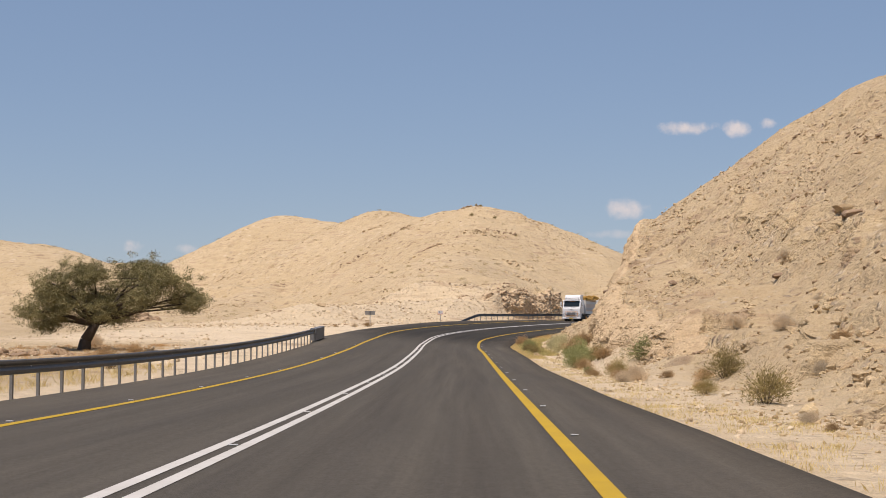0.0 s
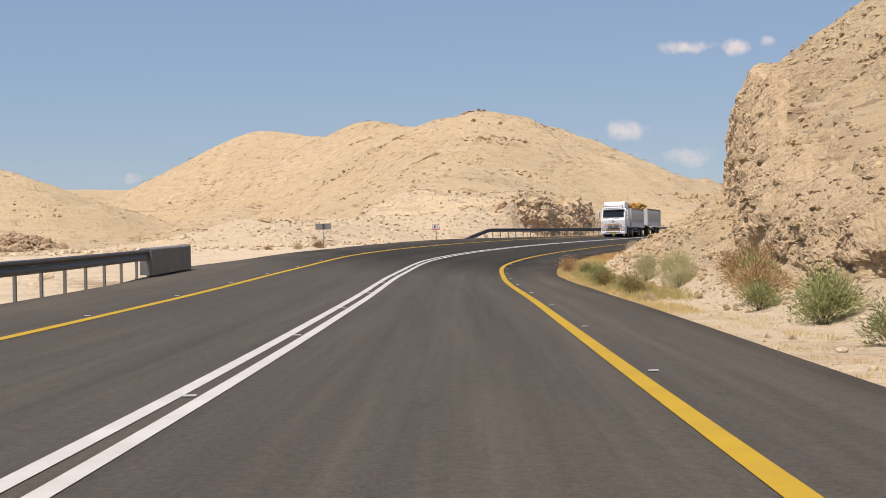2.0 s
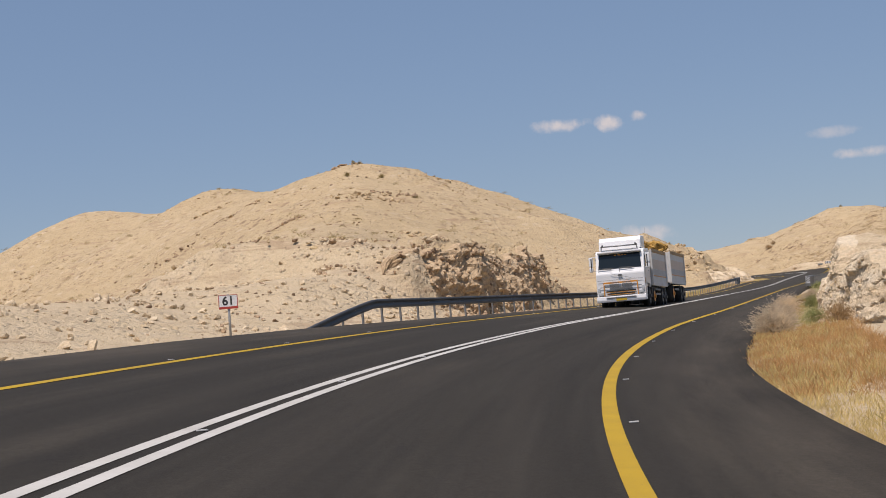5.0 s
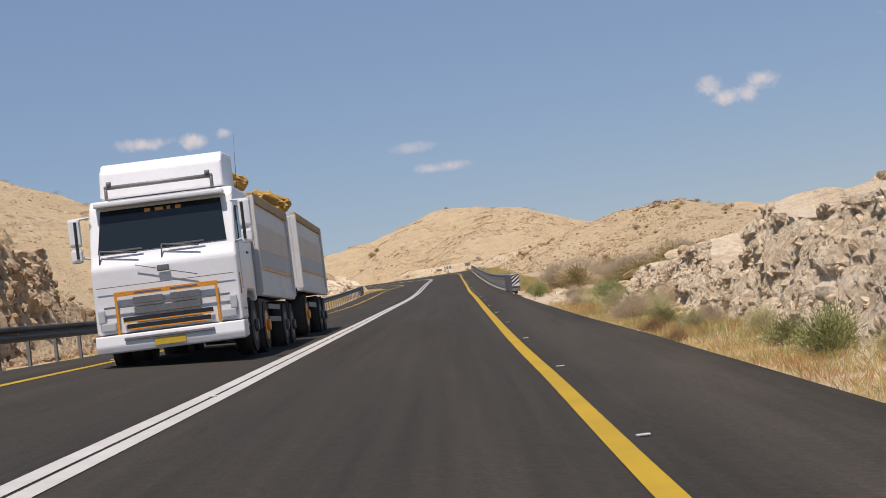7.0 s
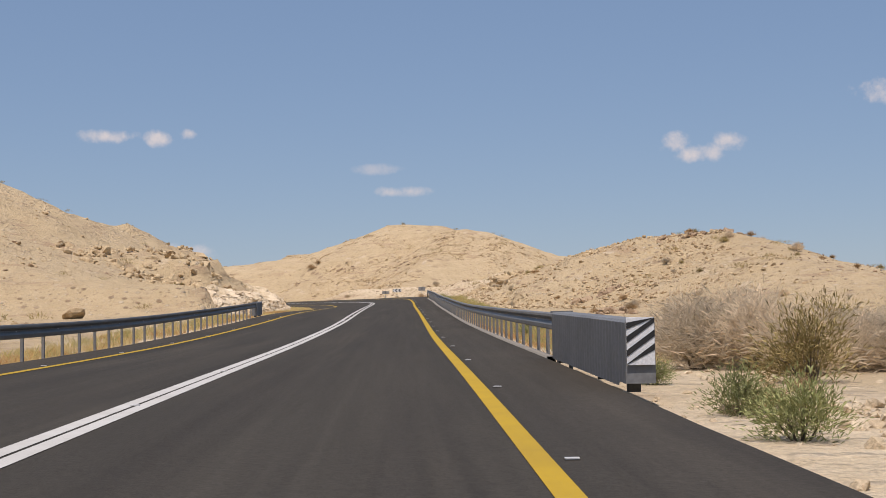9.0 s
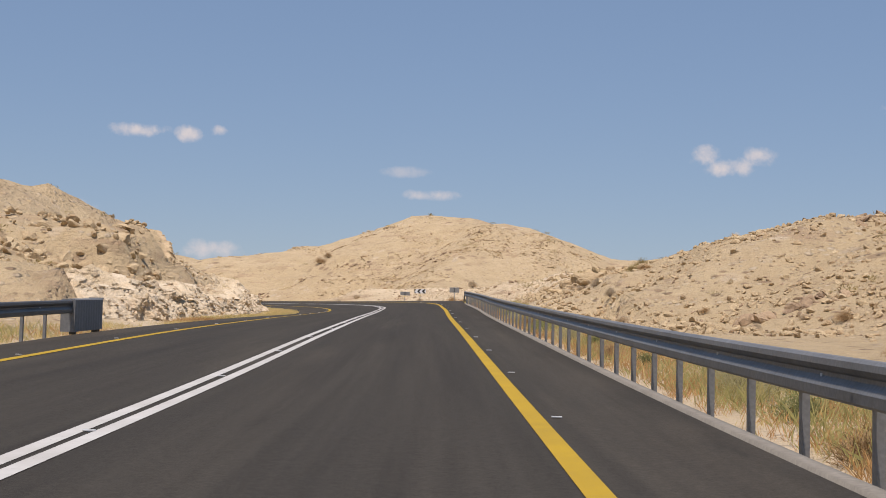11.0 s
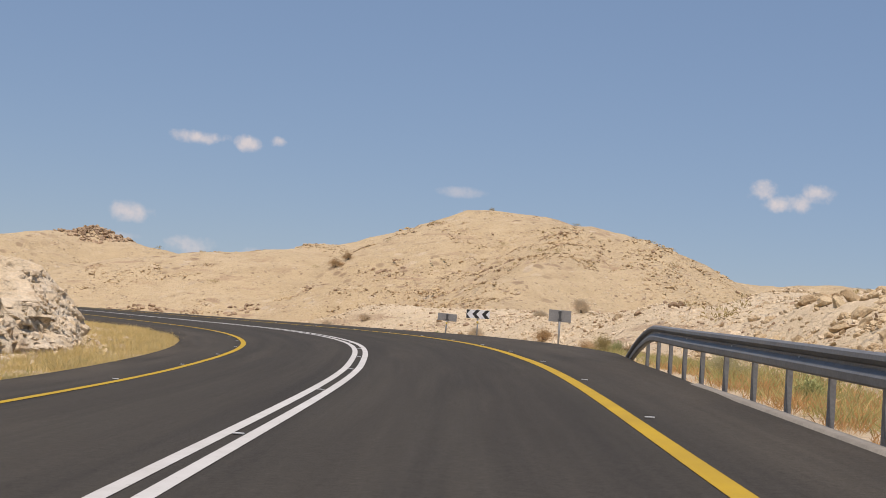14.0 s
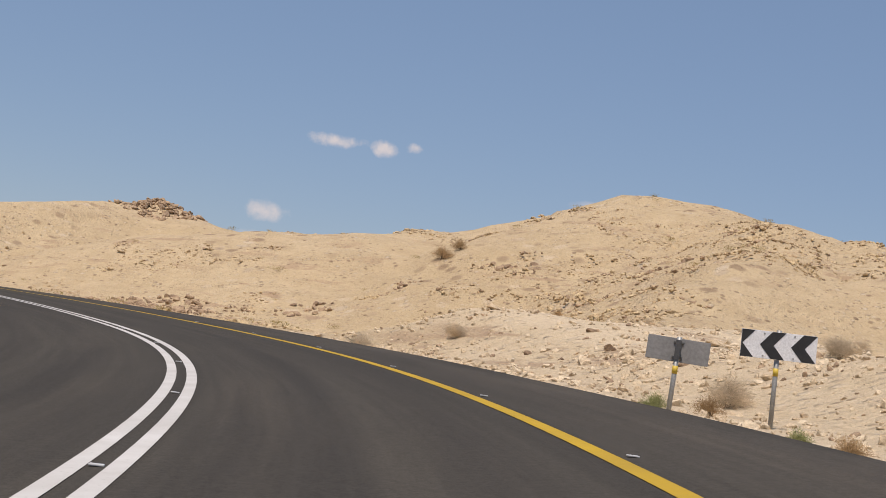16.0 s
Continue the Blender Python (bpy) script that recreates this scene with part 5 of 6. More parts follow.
def slab_rock(s, d, size, k, lift=0.0):
    """A flat slab of bedded limestone lying tilted on the cutting."""
    p = on_road(s, float(edge_right(s)) + d)
    v, f = FINE_ROCKS[k % len(FINE_ROCKS)]
    size *= 0.62
    ob = raw_mesh("rock_slab", v * size * np.array([1.35, 1.0, 0.5]), f, STONE_PALE)
    ob.matrix_basis = pose(p[0], p[1], float(ground_at(p[0], p[1])[0]) + 0.12 * size + lift, 9 - 5 * (k % 4), 7 * (k % 3) - 12, 61 * k)
    tagged(ob, "flat pale limestone slab lying on the cutting", "boulder", "slabs on the cutting")


for k, (s, d, size) in enumerate(((219, 5.6, 1.3), (222, 5.4, 1.5), (224.5, 5.8, 1.2), (226, 5.3, 1.9), (229, 5.4, 1.6), (231.5, 5.2, 1.3), (234, 5.6, 1.5), (243, 4.6, 1.8), (240, 5.2, 1.0), (216, 5.5, 1.1), (227.5, 6.4, 1.8))):
    slab_rock(s, d, size, k)
for k, (s, d, size, lift) in enumerate(((241.0, 4.1, 1.9, 0.0), (242.6, 4.9, 2.1, 0.0), (242.0, 3.9, 1.7, 0.0), (239.4, 4.9, 1.6, 0.0), (240.4, 5.9, 2.0, 0.1), (238.0, 5.3, 1.7, 0.0), (236.8, 4.3, 1.1, 0.0), (242.0, 4.25, 2.0, 0.42), (238.6, 3.9, 1.0, 0.0))):
    slab_rock(s, d, size, k + 3, lift)


def leaning_slab(x, y, wide, tall, lean, turn, k):
    """A flat slab of rock that stands tilted on the bank."""
    v, f = FINE_ROCKS[k % len(FINE_ROCKS)]
    ob = raw_mesh("rock_slab", v * np.array([0.32, wide, tall * 1.7]), f, STONE_SAND)
    ob.matrix_basis = pose(x, y, float(ground_at(x, y)[0]) + 0.30 * tall, 0, lean, turn)
    tagged(ob, "tilted slab of tan limestone standing in the broken bank", "boulder", "slabs on the bank")


for k, row in enumerate(((90.15, 361.2, 1.1, 0.95, 38, -10), (90.75, 361.4, 0.9, 1.05, -24, 6), (91.3, 361.9, 1.2, 0.5, 60, 20), (92.6, 366.2, 1.3, 0.8, 50, 15), (95.4, 371.5, 1.4, 0.8, -40, 10), (98.2, 378.2, 1.5, 0.9, 46, -20), (101.0, 386.0, 1.6, 0.9, 35, 10), (89.3, 364.1, 1.1, 0.45, 68, 40), (93.9, 375.1, 1.2, 0.6, 55, -30))):
    leaning_slab(*row, k)
cluster(40.6, 233.4, 2.2, 150, 0.08, 0.5, STONE_PALE, "pale broken rubble at the end of the cutting")


def far_rocks(n, x0, x1, y0, y1, a, b, text, mat):
    x, y = RNG.uniform(x0, x1, n), RNG.uniform(y0, y1, n)
    clump = fbm(x, y, 26, 3, 41) + 0.7 * fbm(x, y, 9, 2, 42)
    s, e = nearest(x, y)
    ok = (clump > -0.05) & (np.abs(e) > 16)
    x, y = x[ok], y[ok]
    p = np.stack([x, y, ground_at(x, y)], 1)
    pile("hill_rocks", PLAIN_ROCKS, p, sizes(len(p), a, b, 2.5), RNG, mat, text, "rocks", 0.4, 0.3)


far_rocks(46000, -110, 205, 215, 600, 0.12, 0.7, "weathered stones strewn over the hillsides", STONE)
far_rocks(16000, -110, 205, 215, 600, 0.14, 0.7, "sandy weathered stones strewn over the hillsides", STONE_SAND)
far_rocks(15000, -110, 205, 215, 600, 0.14, 0.7, "brown weathered stones strewn over the hillsides", STONE_BROWN)
far_rocks(34000, 90, 195, 425, 590, 0.12, 0.62, "stones strewn over the hill outside the bend", STONE)
far_rocks(26000, 90, 195, 425, 590, 0.10, 0.5, "sandy stones strewn over the hill outside the bend", STONE_SAND)
far_rocks(12000, 90, 195, 425, 590, 0.10, 0.5, "brown stones strewn over the hill outside the bend", STONE_BROWN)
far_rocks(6000, 85, 130, 290, 430, 0.06, 0.4, "stones on the slopes by the road", STONE)
far_rocks(2500, -160, -60, 330, 520, 0.3, 1.1, "stones strewn over the distant hills", STONE)

# ---- plants ----
def make_leaf(name, a, b, rough=0.8):
    m, nodes, links, bs = material(name, rough)
    geo = nodes.new("ShaderNodeNewGeometry")
    c = n_mix(nodes, links, geo.outputs["Random Per Island"], a, b)
    info = nodes.new("ShaderNodeObjectInfo")
    c = n_mix(nodes, links, 1.0, c, n_map(nodes, links, info.outputs["Random"], 0, 1, 0.8, 1.2), "MULTIPLY")
    c = n_mix(nodes, links, 1.0, c, n_map(nodes, links, n_noise(nodes, links, geo.outputs["Position"], 2.5), 0.3, 0.7, 0.75, 1.2), "MULTIPLY")
    links.new(c, bs.inputs["Base Color"])
    bs.inputs["Specular IOR Level"].default_value = 0.2
    return m


LEAF_GREEN = make_leaf("green_leaves", (0.215, 0.235, 0.09), (0.34, 0.34, 0.15))
LEAF_OLIVE = make_leaf("olive_leaves", (0.25, 0.20, 0.075), (0.39, 0.30, 0.13))
LEAF_SAGE = make_leaf("sage_stalks", (0.46, 0.43, 0.22), (0.66, 0.60, 0.36))
RUST_BLADES = make_leaf("rusty_blades", (0.42, 0.235, 0.09), (0.56, 0.35, 0.16))
LEAF_RUST = make_leaf("rusty_twigs", (0.36, 0.235, 0.115), (0.50, 0.345, 0.185))
LEAF_GREY = make_leaf("dry_grey_twigs", (0.561, 0.451, 0.305), (0.805, 0.671, 0.488))
STRAW = make_leaf("straw_blades", (0.60, 0.455, 0.17), (0.77, 0.62, 0.31))
STRAW_GREEN = make_leaf("yellow_green_blades", (0.36, 0.34, 0.12), (0.55, 0.46, 0.20))
ACACIA = make_leaf("acacia_leaves", (0.135, 0.125, 0.055), (0.25, 0.215, 0.105))
WOOD = mottled("twig_wood", (0.16, 0.12, 0.08), (0.10, 0.075, 0.05), 6, 0.9, 0, 0.01, 40)
BARK = mottled("acacia_bark", (0.075, 0.055, 0.04), (0.045, 0.033, 0.025), 3, 0.95, 0, 0.03, 16)


def blades(rng, roots, ways, lengths, width):
    """Thin leaves as bent triangles pairs: points and triangles."""
    n = len(roots)
    side = np.cross(ways, rng.normal(size=(n, 3)))
    side /= np.linalg.norm(side, axis=1)[:, None] + 1e-9
    w = (np.asarray(width) * np.ones(n))[:, None]
    mid = roots + ways * lengths[:, None] * 0.5
    tip = roots + ways * lengths[:, None] + np.array([0, 0, -0.12]) * lengths[:, None]
    v = np.stack([roots, mid + side * w, tip, mid - side * w], 1).reshape(-1, 3)
    k = np.arange(n)[:, None] * 4
    f = np.concatenate([k + np.array([[0, 1, 2]]), k + np.array([[0, 2, 3]])])
    return v, f


def shrub(kind, leaf, seed, n, width, height, leaf_len, leaf_w, text, twiggy=0.5):
    """A bush about as wide and high as given, standing at its foot: stems and leaves."""
    rng = np.random.default_rng(seed)
    thing = new(kind)
    tagged(thing, text, "shrub", "desert shrubs")
    bm = bmesh.new()
    lobes = []
    for _ in range(9):
        a, t = rng.uniform(0, 6.283), rng.uniform(0.15, 1.0)
        tip = Vector((math.cos(a) * t * width * 0.42, math.sin(a) * t * width * 0.42, height * rng.uniform(0.45, 0.95) * (1 - 0.45 * t * t)))
        tube(bm, (tip.x * 0.1, tip.y * 0.1, -0.05), tip * 0.6 + Vector((0, 0, 0.05)), 0.012 * height + 0.006, 0.006, n=5)
        tube(bm, tip * 0.6 + Vector((0, 0, 0.05)), tip, 0.006, 0.002, n=4)
        lobes.append(np.array(tip))
    part("stems", bm, WOOD, thing)
    lob = np.array(lobes)[rng.integers(0, 9, n)]
    r = rng.normal(size=(n, 3)) * np.array([width * 0.14, width * 0.14, height * 0.15])
    p = lob * rng.uniform(0.55, 1.0, (n, 1)) + r
    p[:, 2] = np.abs(p[:, 2]) * 0.97
    out = p / (np.array([width * 0.5, width * 0.5, height]))
    d = out + rng.normal(size=(n, 3)) * twiggy + np.array([0, 0, 0.45])
    d /= np.linalg.norm(d, axis=1)[:, None]
    v, f = blades(rng, p, d, leaf_len * rng.uniform(0.5, 1.3, n), leaf_w)
    ob = raw_mesh("foliage", v, f, leaf)
    ob.parent = thing
    return thing


def seeded(kind, leaf, n, width, height, ll, lw, text, twiggy=0.5, count=3):
    made = [shrub(kind, leaf, 100 + 7 * k + len(kind), n, width, height, ll, lw, text, twiggy) for k in range(count)]
    for ob in made:
        ob.matrix_basis = pose(0, 0, -60)
    return made


KINDS = {
    "g": seeded("green_shrub", LEAF_GREEN, 2600, 1.0, 0.75, 0.10, 0.008, "leafy green desert shrub by the road"),
    "o": seeded("olive_shrub", LEAF_OLIVE, 2600, 1.0, 0.8, 0.10, 0.007, "olive and brown half-dry desert shrub"),
    "r": seeded("rusty_shrub", LEAF_RUST, 2600, 1.0, 0.65, 0.10, 0.0065, "rusty brown dry desert shrub"),
    "w": seeded("wispy_shrub", LEAF_SAGE, 3000, 1.0, 0.85, 0.15, 0.0035, "grey-green wispy shrub on the road verge", 0.45),
    "d": seeded("dry_bush", LEAF_GREY, 5200, 1.0, 0.7, 0.15, 0.0026, "grey-tan dry twiggy bush on gravel", 0.8),
}
USED = {k: 0 for k in KINDS}


def plant_at(kind, x, y, size, tall=1.0):
    k = USED[kind]
    USED[kind] += 1
    made = KINDS[kind]
    s, e = (float(v[0]) for v in nearest(np.array([x]), np.array([y])))
    rim = float(edge_right(s)) + 0.42 * size
    if 0 < e < rim:
        x, y = (float(v) for v in on_road(s, rim)[:2])
    z = float(ground_at(x, y)[0]) - 0.03
    src = made[k % len(made)]
    ob = src if k < len(made) else copy_thing(src, Matrix())
    ob.scale = (1, 1, 1)
    ob.matrix_basis = pose(x, y, z, 0, 0, (k * 137) % 360) @ Matrix.Diagonal((size, size, size * tall, 1))


# right verge and talus at the outset
SHRUBS_START = [
    ("g", 9.0, 65.6, 1.5), ("r", 10.1, 66.6, 1.0), ("o", 8.8, 46.5, 1.25), ("r", 8.2, 46.9, 0.7), ("o", 6.7, 30.9, 1.05), ("r", 11.2, 42.2, 0.65), ("r", 6.9, 59.1, 0.75), ("d", 6.5, 48.8, 0.8), ("r", 7.5, 49.1, 0.5),
    ("o", 6.5, 36.6, 0.6), ("d", 6.3, 25.8, 0.4), ("r", 6.1, 23.4, 0.3), ("g", 7.3, 79.1, 1.3), ("o", 7.5, 70.1, 1.0), ("r", 8.9, 94.9, 1.3), ("w", 8.2, 100.2, 1.2), ("d", 11.7, 59.9, 0.9), ("d", 12.3, 53.9, 0.8), ("d", 12.8, 52.6, 0.7),
    ("r", 6.4, 52.8, 0.6), ("d", 18.1, 79.1, 0.8), ("d", 15.0, 60.0, 0.6), ("d", 9.2, 36.0, 0.6), ("d", 8.2, 24.5, 0.5), ("o", 7.0, 19.6, 0.5), ("r", 7.3, 42.3, 0.45),
]
SHRUBS_CLIFF = [
    ("o", 6.5, 54.3, 0.9), ("r", 6.9, 53.2, 0.6), ("r", 6.4, 64.6, 0.9), ("g", 6.2, 67.2, 0.95), ("r", 5.8, 56.7, 0.5), ("r", 5.8, 54.9, 0.45), ("d", 5.9, 48.2, 0.55), ("g", 5.9, 58.8, 0.45),
    ("g", 6.9, 73.4, 1.0), ("g", 7.4, 72.2, 0.9), ("r", 7.6, 68.6, 1.0), ("r", 7.9, 86.9, 1.5), ("g", 7.4, 84.8, 1.0), ("g", 7.8, 80.4, 1.2), ("r", 9.3, 94.4, 1.7), ("g", 8.4, 90.2, 1.2), ("w", 8.0, 99.5, 0.9), ("w", 8.6, 104.0, 1.0), ("w", 8.2, 108.0, 0.9), ("w", 8.9, 112.5, 1.0), ("r", 7.4, 134.5, 1.2), ("g", 7.6, 123.5, 0.9), ("g", 6.9, 109.6, 1.1), ("o", 6.3, 96.9, 0.95), ("d", 6.2, 92.4, 0.4),
    ("g", 6.6, 100.9, 0.8), ("g", 7.6, 119.5, 0.9), ("o", 6.5, 105.0, 0.9), ("r", 7.2, 128.5, 0.9),
]
SHRUBS_CUT = [
    ("g", 33.6, 221.5, 0.8), ("g", 34.6, 224.0, 0.9), ("g", 36.0, 227.4, 0.7), ("w", 32.4, 219.0, 0.8), ("w", 35.2, 226.0, 0.8), ("g", 31.2, 215.4, 0.6),
    ("g", 25.1, 197.9, 0.95), ("g", 25.9, 199.0, 0.85), ("d", 29.9, 213.0, 0.9), ("o", 36.4, 220.5, 0.9), ("r", 26.4, 204.4, 0.5), ("d", 30.3, 208.4, 0.8), ("d", 16.4, 174.8, 1.4),
    ("d", 21.3, 190.2, 1.3), ("g", 19.7, 181.3, 0.9), ("r", 19.8, 179.4, 1.2), ("d", 33.0, 217.0, 0.9), ("o", 39.0, 228.0, 1.1), ("d", 40.5, 231.0, 1.2), ("d", 17.6, 178.0, 1.2), ("r", 27.6, 207.5, 0.6),
]
SHRUBS_THICKET = [
    ("o", 41.1, 234.6, 1.5), ("o", 41.9, 235.6, 1.3), ("r", 38.0, 233.3, 0.75), ("g", 38.9, 239.2, 0.9), ("d", 46.1, 253.1, 1.7), ("d", 45.6, 250.4, 1.4), ("o", 43.7, 245.9, 1.5), ("g", 39.9, 241.8, 0.8), ("g", 41.7, 246.8, 0.6), ("d", 46.9, 248.9, 1.3), ("r", 42.5, 244.4, 0.4), ("r", 40.6, 242.3, 0.55),
    ("d", 47.5, 254.5, 1.6), ("d", 48.5, 251.5, 1.5), ("d", 44.8, 247.8, 1.4), ("d", 49.5, 256.0, 1.5), ("o", 50.0, 249.0, 1.3), ("d", 46.5, 245.0, 1.2), ("d", 50.5, 260.0, 1.5), ("o", 44.9, 250.2, 1.2),
]
SHRUBS_CLEARING = [
    ("d", 44.5, 250.4, 1.67), ("d", 45.2, 250.0, 1.72), ("d", 45.1, 249.4, 1.73), ("d", 46.0, 249.3, 1.40), ("d", 46.3, 248.4, 1.57), ("d", 46.9, 247.8, 1.44), ("d", 47.2, 248.1, 1.66),
    ("d", 47.6, 247.6, 1.41), ("d", 48.4, 246.7, 1.35), ("d", 49.0, 246.4, 1.44), ("d", 46.6, 254.4, 1.64), ("d", 47.3, 253.4, 1.84), ("d", 47.5, 253.3, 1.85), ("o", 48.8, 252.6, 1.65),
    ("d", 49.1, 251.1, 1.57), ("d", 49.6, 250.6, 1.80), ("d", 50.3, 250.5, 1.67), ("o", 51.3, 250.0, 1.74), ("d", 52.1, 249.0, 1.85), ("o", 46.2, 241.6, 2.1), ("d", 47.6, 242.6, 2.4),
    ("o", 48.6, 240.6, 2.2), ("o", 47.0, 239.6, 1.9), ("g", 47.4, 243.4, 1.8), ("g", 45.2, 238.5, 0.9), ("r", 44.2, 235.9, 0.9), ("r", 44.8, 237.0, 0.8), ("d", 37.3, 232.3, 0.7),
    ("g", 36.8, 230.4, 0.55), ("o", 40.8, 236.6, 0.8), ("d", 36.3, 229.0, 0.6), ("g", 35.4, 226.0, 0.9), ("g", 36.2, 226.8, 1.0), ("w", 36.6, 228.2, 0.8),
]
SHRUBS_BEND = [
    ("r", 103.7, 419.7, 1.1), ("d", 107.8, 424.6, 1.1), ("r", 96.2, 397.8, 0.7), ("o", 95.2, 394.5, 0.6), ("d", 103.6, 429.0, 0.9), ("r", 99.6, 421.7, 0.25), ("g", 100.7, 425.4, 0.4),
    ("g", 99.4, 417.8, 0.35), ("r", 99.3, 416.4, 0.45), ("g", 97.1, 397.3, 0.7), ("r", 96.3, 394.7, 0.66), ("o", 100.5, 406.0, 0.9), ("d", 87.7, 357.3, 0.5), ("d", 86.7, 353.2, 0.7), ("d", 83.9, 346.1, 0.6),
    ("d", 112.0, 440.0, 1.0), ("d", 118.0, 450.0, 1.1), ("g", 98.8, 421.0, 0.45), ("r", 101.3, 424.6, 0.55),
]
SHRUBS_FAR = [
    ("r", 125.0, 541.0, 2.0), ("r", 127.0, 542.5, 1.5), ("o", 12.2, 412.0, 1.0), ("o", 11.0, 411.0, 0.8), ("o", 9.5, 398.0, 1.2), ("o", 15.5, 399.0, 1.1), ("o", 152.5, 559.5, 1.1),
    ("r", -6.2, 144.4, 0.8), ("d", -7.4, 143.0, 0.6), ("r", -9.0, 142.0, 0.5), ("r", -13.5, 64.0, 1.3), ("r", -12.5, 60.0, 1.2), ("r", -15.0, 78.0, 1.1), ("d", -20.0, 92.0, 1.2),
]
for rows in (SHRUBS_START, SHRUBS_CLIFF, SHRUBS_CUT, SHRUBS_THICKET, SHRUBS_CLEARING, SHRUBS_BEND, SHRUBS_FAR):
    for kind, x, y, size in rows:
        plant_at(kind, x, y, size, 0.95)
q = np.random.default_rng(77)
for k in range(80):
    x, y = 100 + q.normal() * 13, 333 + q.normal() * 22
    if float(nearest(np.array([x]), np.array([y]))[1][0]) > 11:
        plant_at("ddor"[k % 4], x, y, q.uniform(0.4, 1.0), 0.8)
for k in range(16):
    plant_at("drd"[k % 3], 112 + q.normal() * 10, 452 + q.normal() * 22, q.uniform(0.4, 0.9), 0.8)


def far_bushes(n):
    """Dots of scrub over the hillsides, each a tuft of coarse leaves."""
    rng = np.random.default_rng(61)
    x, y = rng.uniform(-110, 205, n), rng.uniform(215, 610, n)
    s, e = nearest(x, y)
    ok = (np.abs(e) > 15) & (fbm(x, y, 40, 3, 51) + 0.5 * rng.normal(size=n) > 0.1)
    x, y = x[ok], y[ok]
    z = ground_at(x, y)
    size = rng.uniform(0.35, 1.0, len(x)) ** 1.3
    m = 70
    roots = np.repeat(np.stack([x, y, z], 1), m, 0)
    sz = np.repeat(size, m)
    off = rng.normal(size=(len(roots), 3)) * np.array([0.38, 0.38, 0.0])
    off[:, 2] = rng.uniform(0, 0.45, len(roots))
    way = off + rng.normal(size=off.shape) * 0.4 + np.array([0, 0, 0.5])
    way /= np.linalg.norm(way, axis=1)[:, None]
    v, f = blades(rng, roots + off * sz[:, None], way, 0.30 * sz, 0.028 * sz)
    tagged(raw_mesh("hill_scrub", v, f, LEAF_OLIVE), "small dry scrub dotted over the hillsides", "shrubs", kind="stuff")


far_bushes(3600)


def grass(zones, mat, text, seed):
    """Tufts of thin blades: rows of tufts, s0, s1, d0, d1, side, height."""
    rng = np.random.default_rng(seed)
    vs, fs, base = [], [], 0
    for n, s0, s1, d0, d1, side, tall in zones:
        s, d = rng.uniform(s0, s1, n), rng.uniform(d0, d1, n)
        e = edge_right(s) + d if side > 0 else edge_left(s) - d
        p = on_road(s, e)
        thick = fbm(p[:, 0], p[:, 1], 3.5, 3, seed) + 0.3
        keep = thick > rng.uniform(-0.5, 0.5, n)
        p = p[keep]
        p[:, 2] = ground_at(p[:, 0], p[:, 1]) - 0.02
        m = 24
        roots = np.repeat(p, m, 0) + rng.normal(size=(len(p) * m, 3)) * np.array([0.14, 0.14, 0])
        way = rng.normal(size=roots.shape) * np.array([0.38, 0.38, 0.1]) + np.array([0, 0, 1])
        way /= np.linalg.norm(way, axis=1)[:, None]
        size = np.repeat(rng.uniform(0.5, 1.15, len(p)), m) * rng.uniform(0.6, 1.2, len(roots)) * tall
        v, f = blades(rng, roots, way, size, 0.0045)
        vs.append(v)
        fs.append(f + base)
        base += len(v)
    return tagged(raw_mesh("dry_grass", np.concatenate(vs), np.concatenate(fs), mat), text, "grass", kind="stuff")


grass([
    (2000, 84, 165, 0.05, 1.2, 1, 0.17), (700, 92, 152, 0.8, 2.2, 1, 0.27), (260, 20, 84, 0.2, 2.0, 1, 0.13), (200, 10, 32, 0.2, 2.6, 1, 0.14), (1100, 180, 236, 0.05, 1.2, 1, 0.17),
    (350, 257, 398, 0.9, 3.0, 1, 0.32), (1800, 352, 440, 0.0, 2.4, -1, 0.30), (300, 340, 352, 0.1, 1.5, -1, 0.25), (1500, 398, 455, 0.3, 6.0, -1, 0.30), (500, 156, 184, 0.1, 2.6, 1, 0.28), (300, 396, 430, 0.3, 1.5, 1, 0.2),
    (500, 225, 336, 0.9, 3.0, -1, 0.35), (260, 34, 62, 2.0, 9.0, -1, 0.4),
], STRAW, "dry straw-coloured grass on the road verges", 21)
grass([
    (650, 92, 150, 0.8, 2.4, 1, 0.33), (550, 182, 232, 0.5, 2.4, 1, 0.28), (1700, 262, 398, 0.9, 3.6, 1, 0.42), (250, 352, 402, 0.4, 2.0, -1, 0.3), (250, 396, 412, 0.8, 2.4, 1, 0.3), (350, 235, 330, 1.2, 3.5, -1, 0.4),
], STRAW_GREEN, "yellow-green grass on the road verges", 22)


grass([(2300, 262, 397, 0.7, 3.2, 1, 0.30), (400, 345, 352, 0.2, 1.6, -1, 0.3), (700, 154, 184, 0.1, 3.0, 1, 0.3), (350, 196, 233, 0.4, 2.2, 1, 0.26), (420, 68, 96, 8, 17, -1, 0.26), (300, 228, 332, 0.9, 2.5, -1, 0.35)], RUST_BLADES, "rusty dry weeds behind the guard rail", 23)
q = np.random.default_rng(78)
for k in range(24):
    s, d = 190 + 43 * (k + q.uniform(0, 1)) / 24, q.uniform(0.9, 2.8)
    p = on_road(s, float(edge_right(s)) + d)
    plant_at("wwwdg"[k % 5], p[0], p[1], q.uniform(0.4, 0.7), 0.9)
for k in range(24):
    s, d = 266 + 128 * (k + q.uniform(0, 1)) / 24, q.uniform(0.9, 2.0)
    p = on_road(s, float(edge_right(s)) + d)
    plant_at("grgw"[k % 4], p[0], p[1], q.uniform(0.5, 0.9), 0.9)


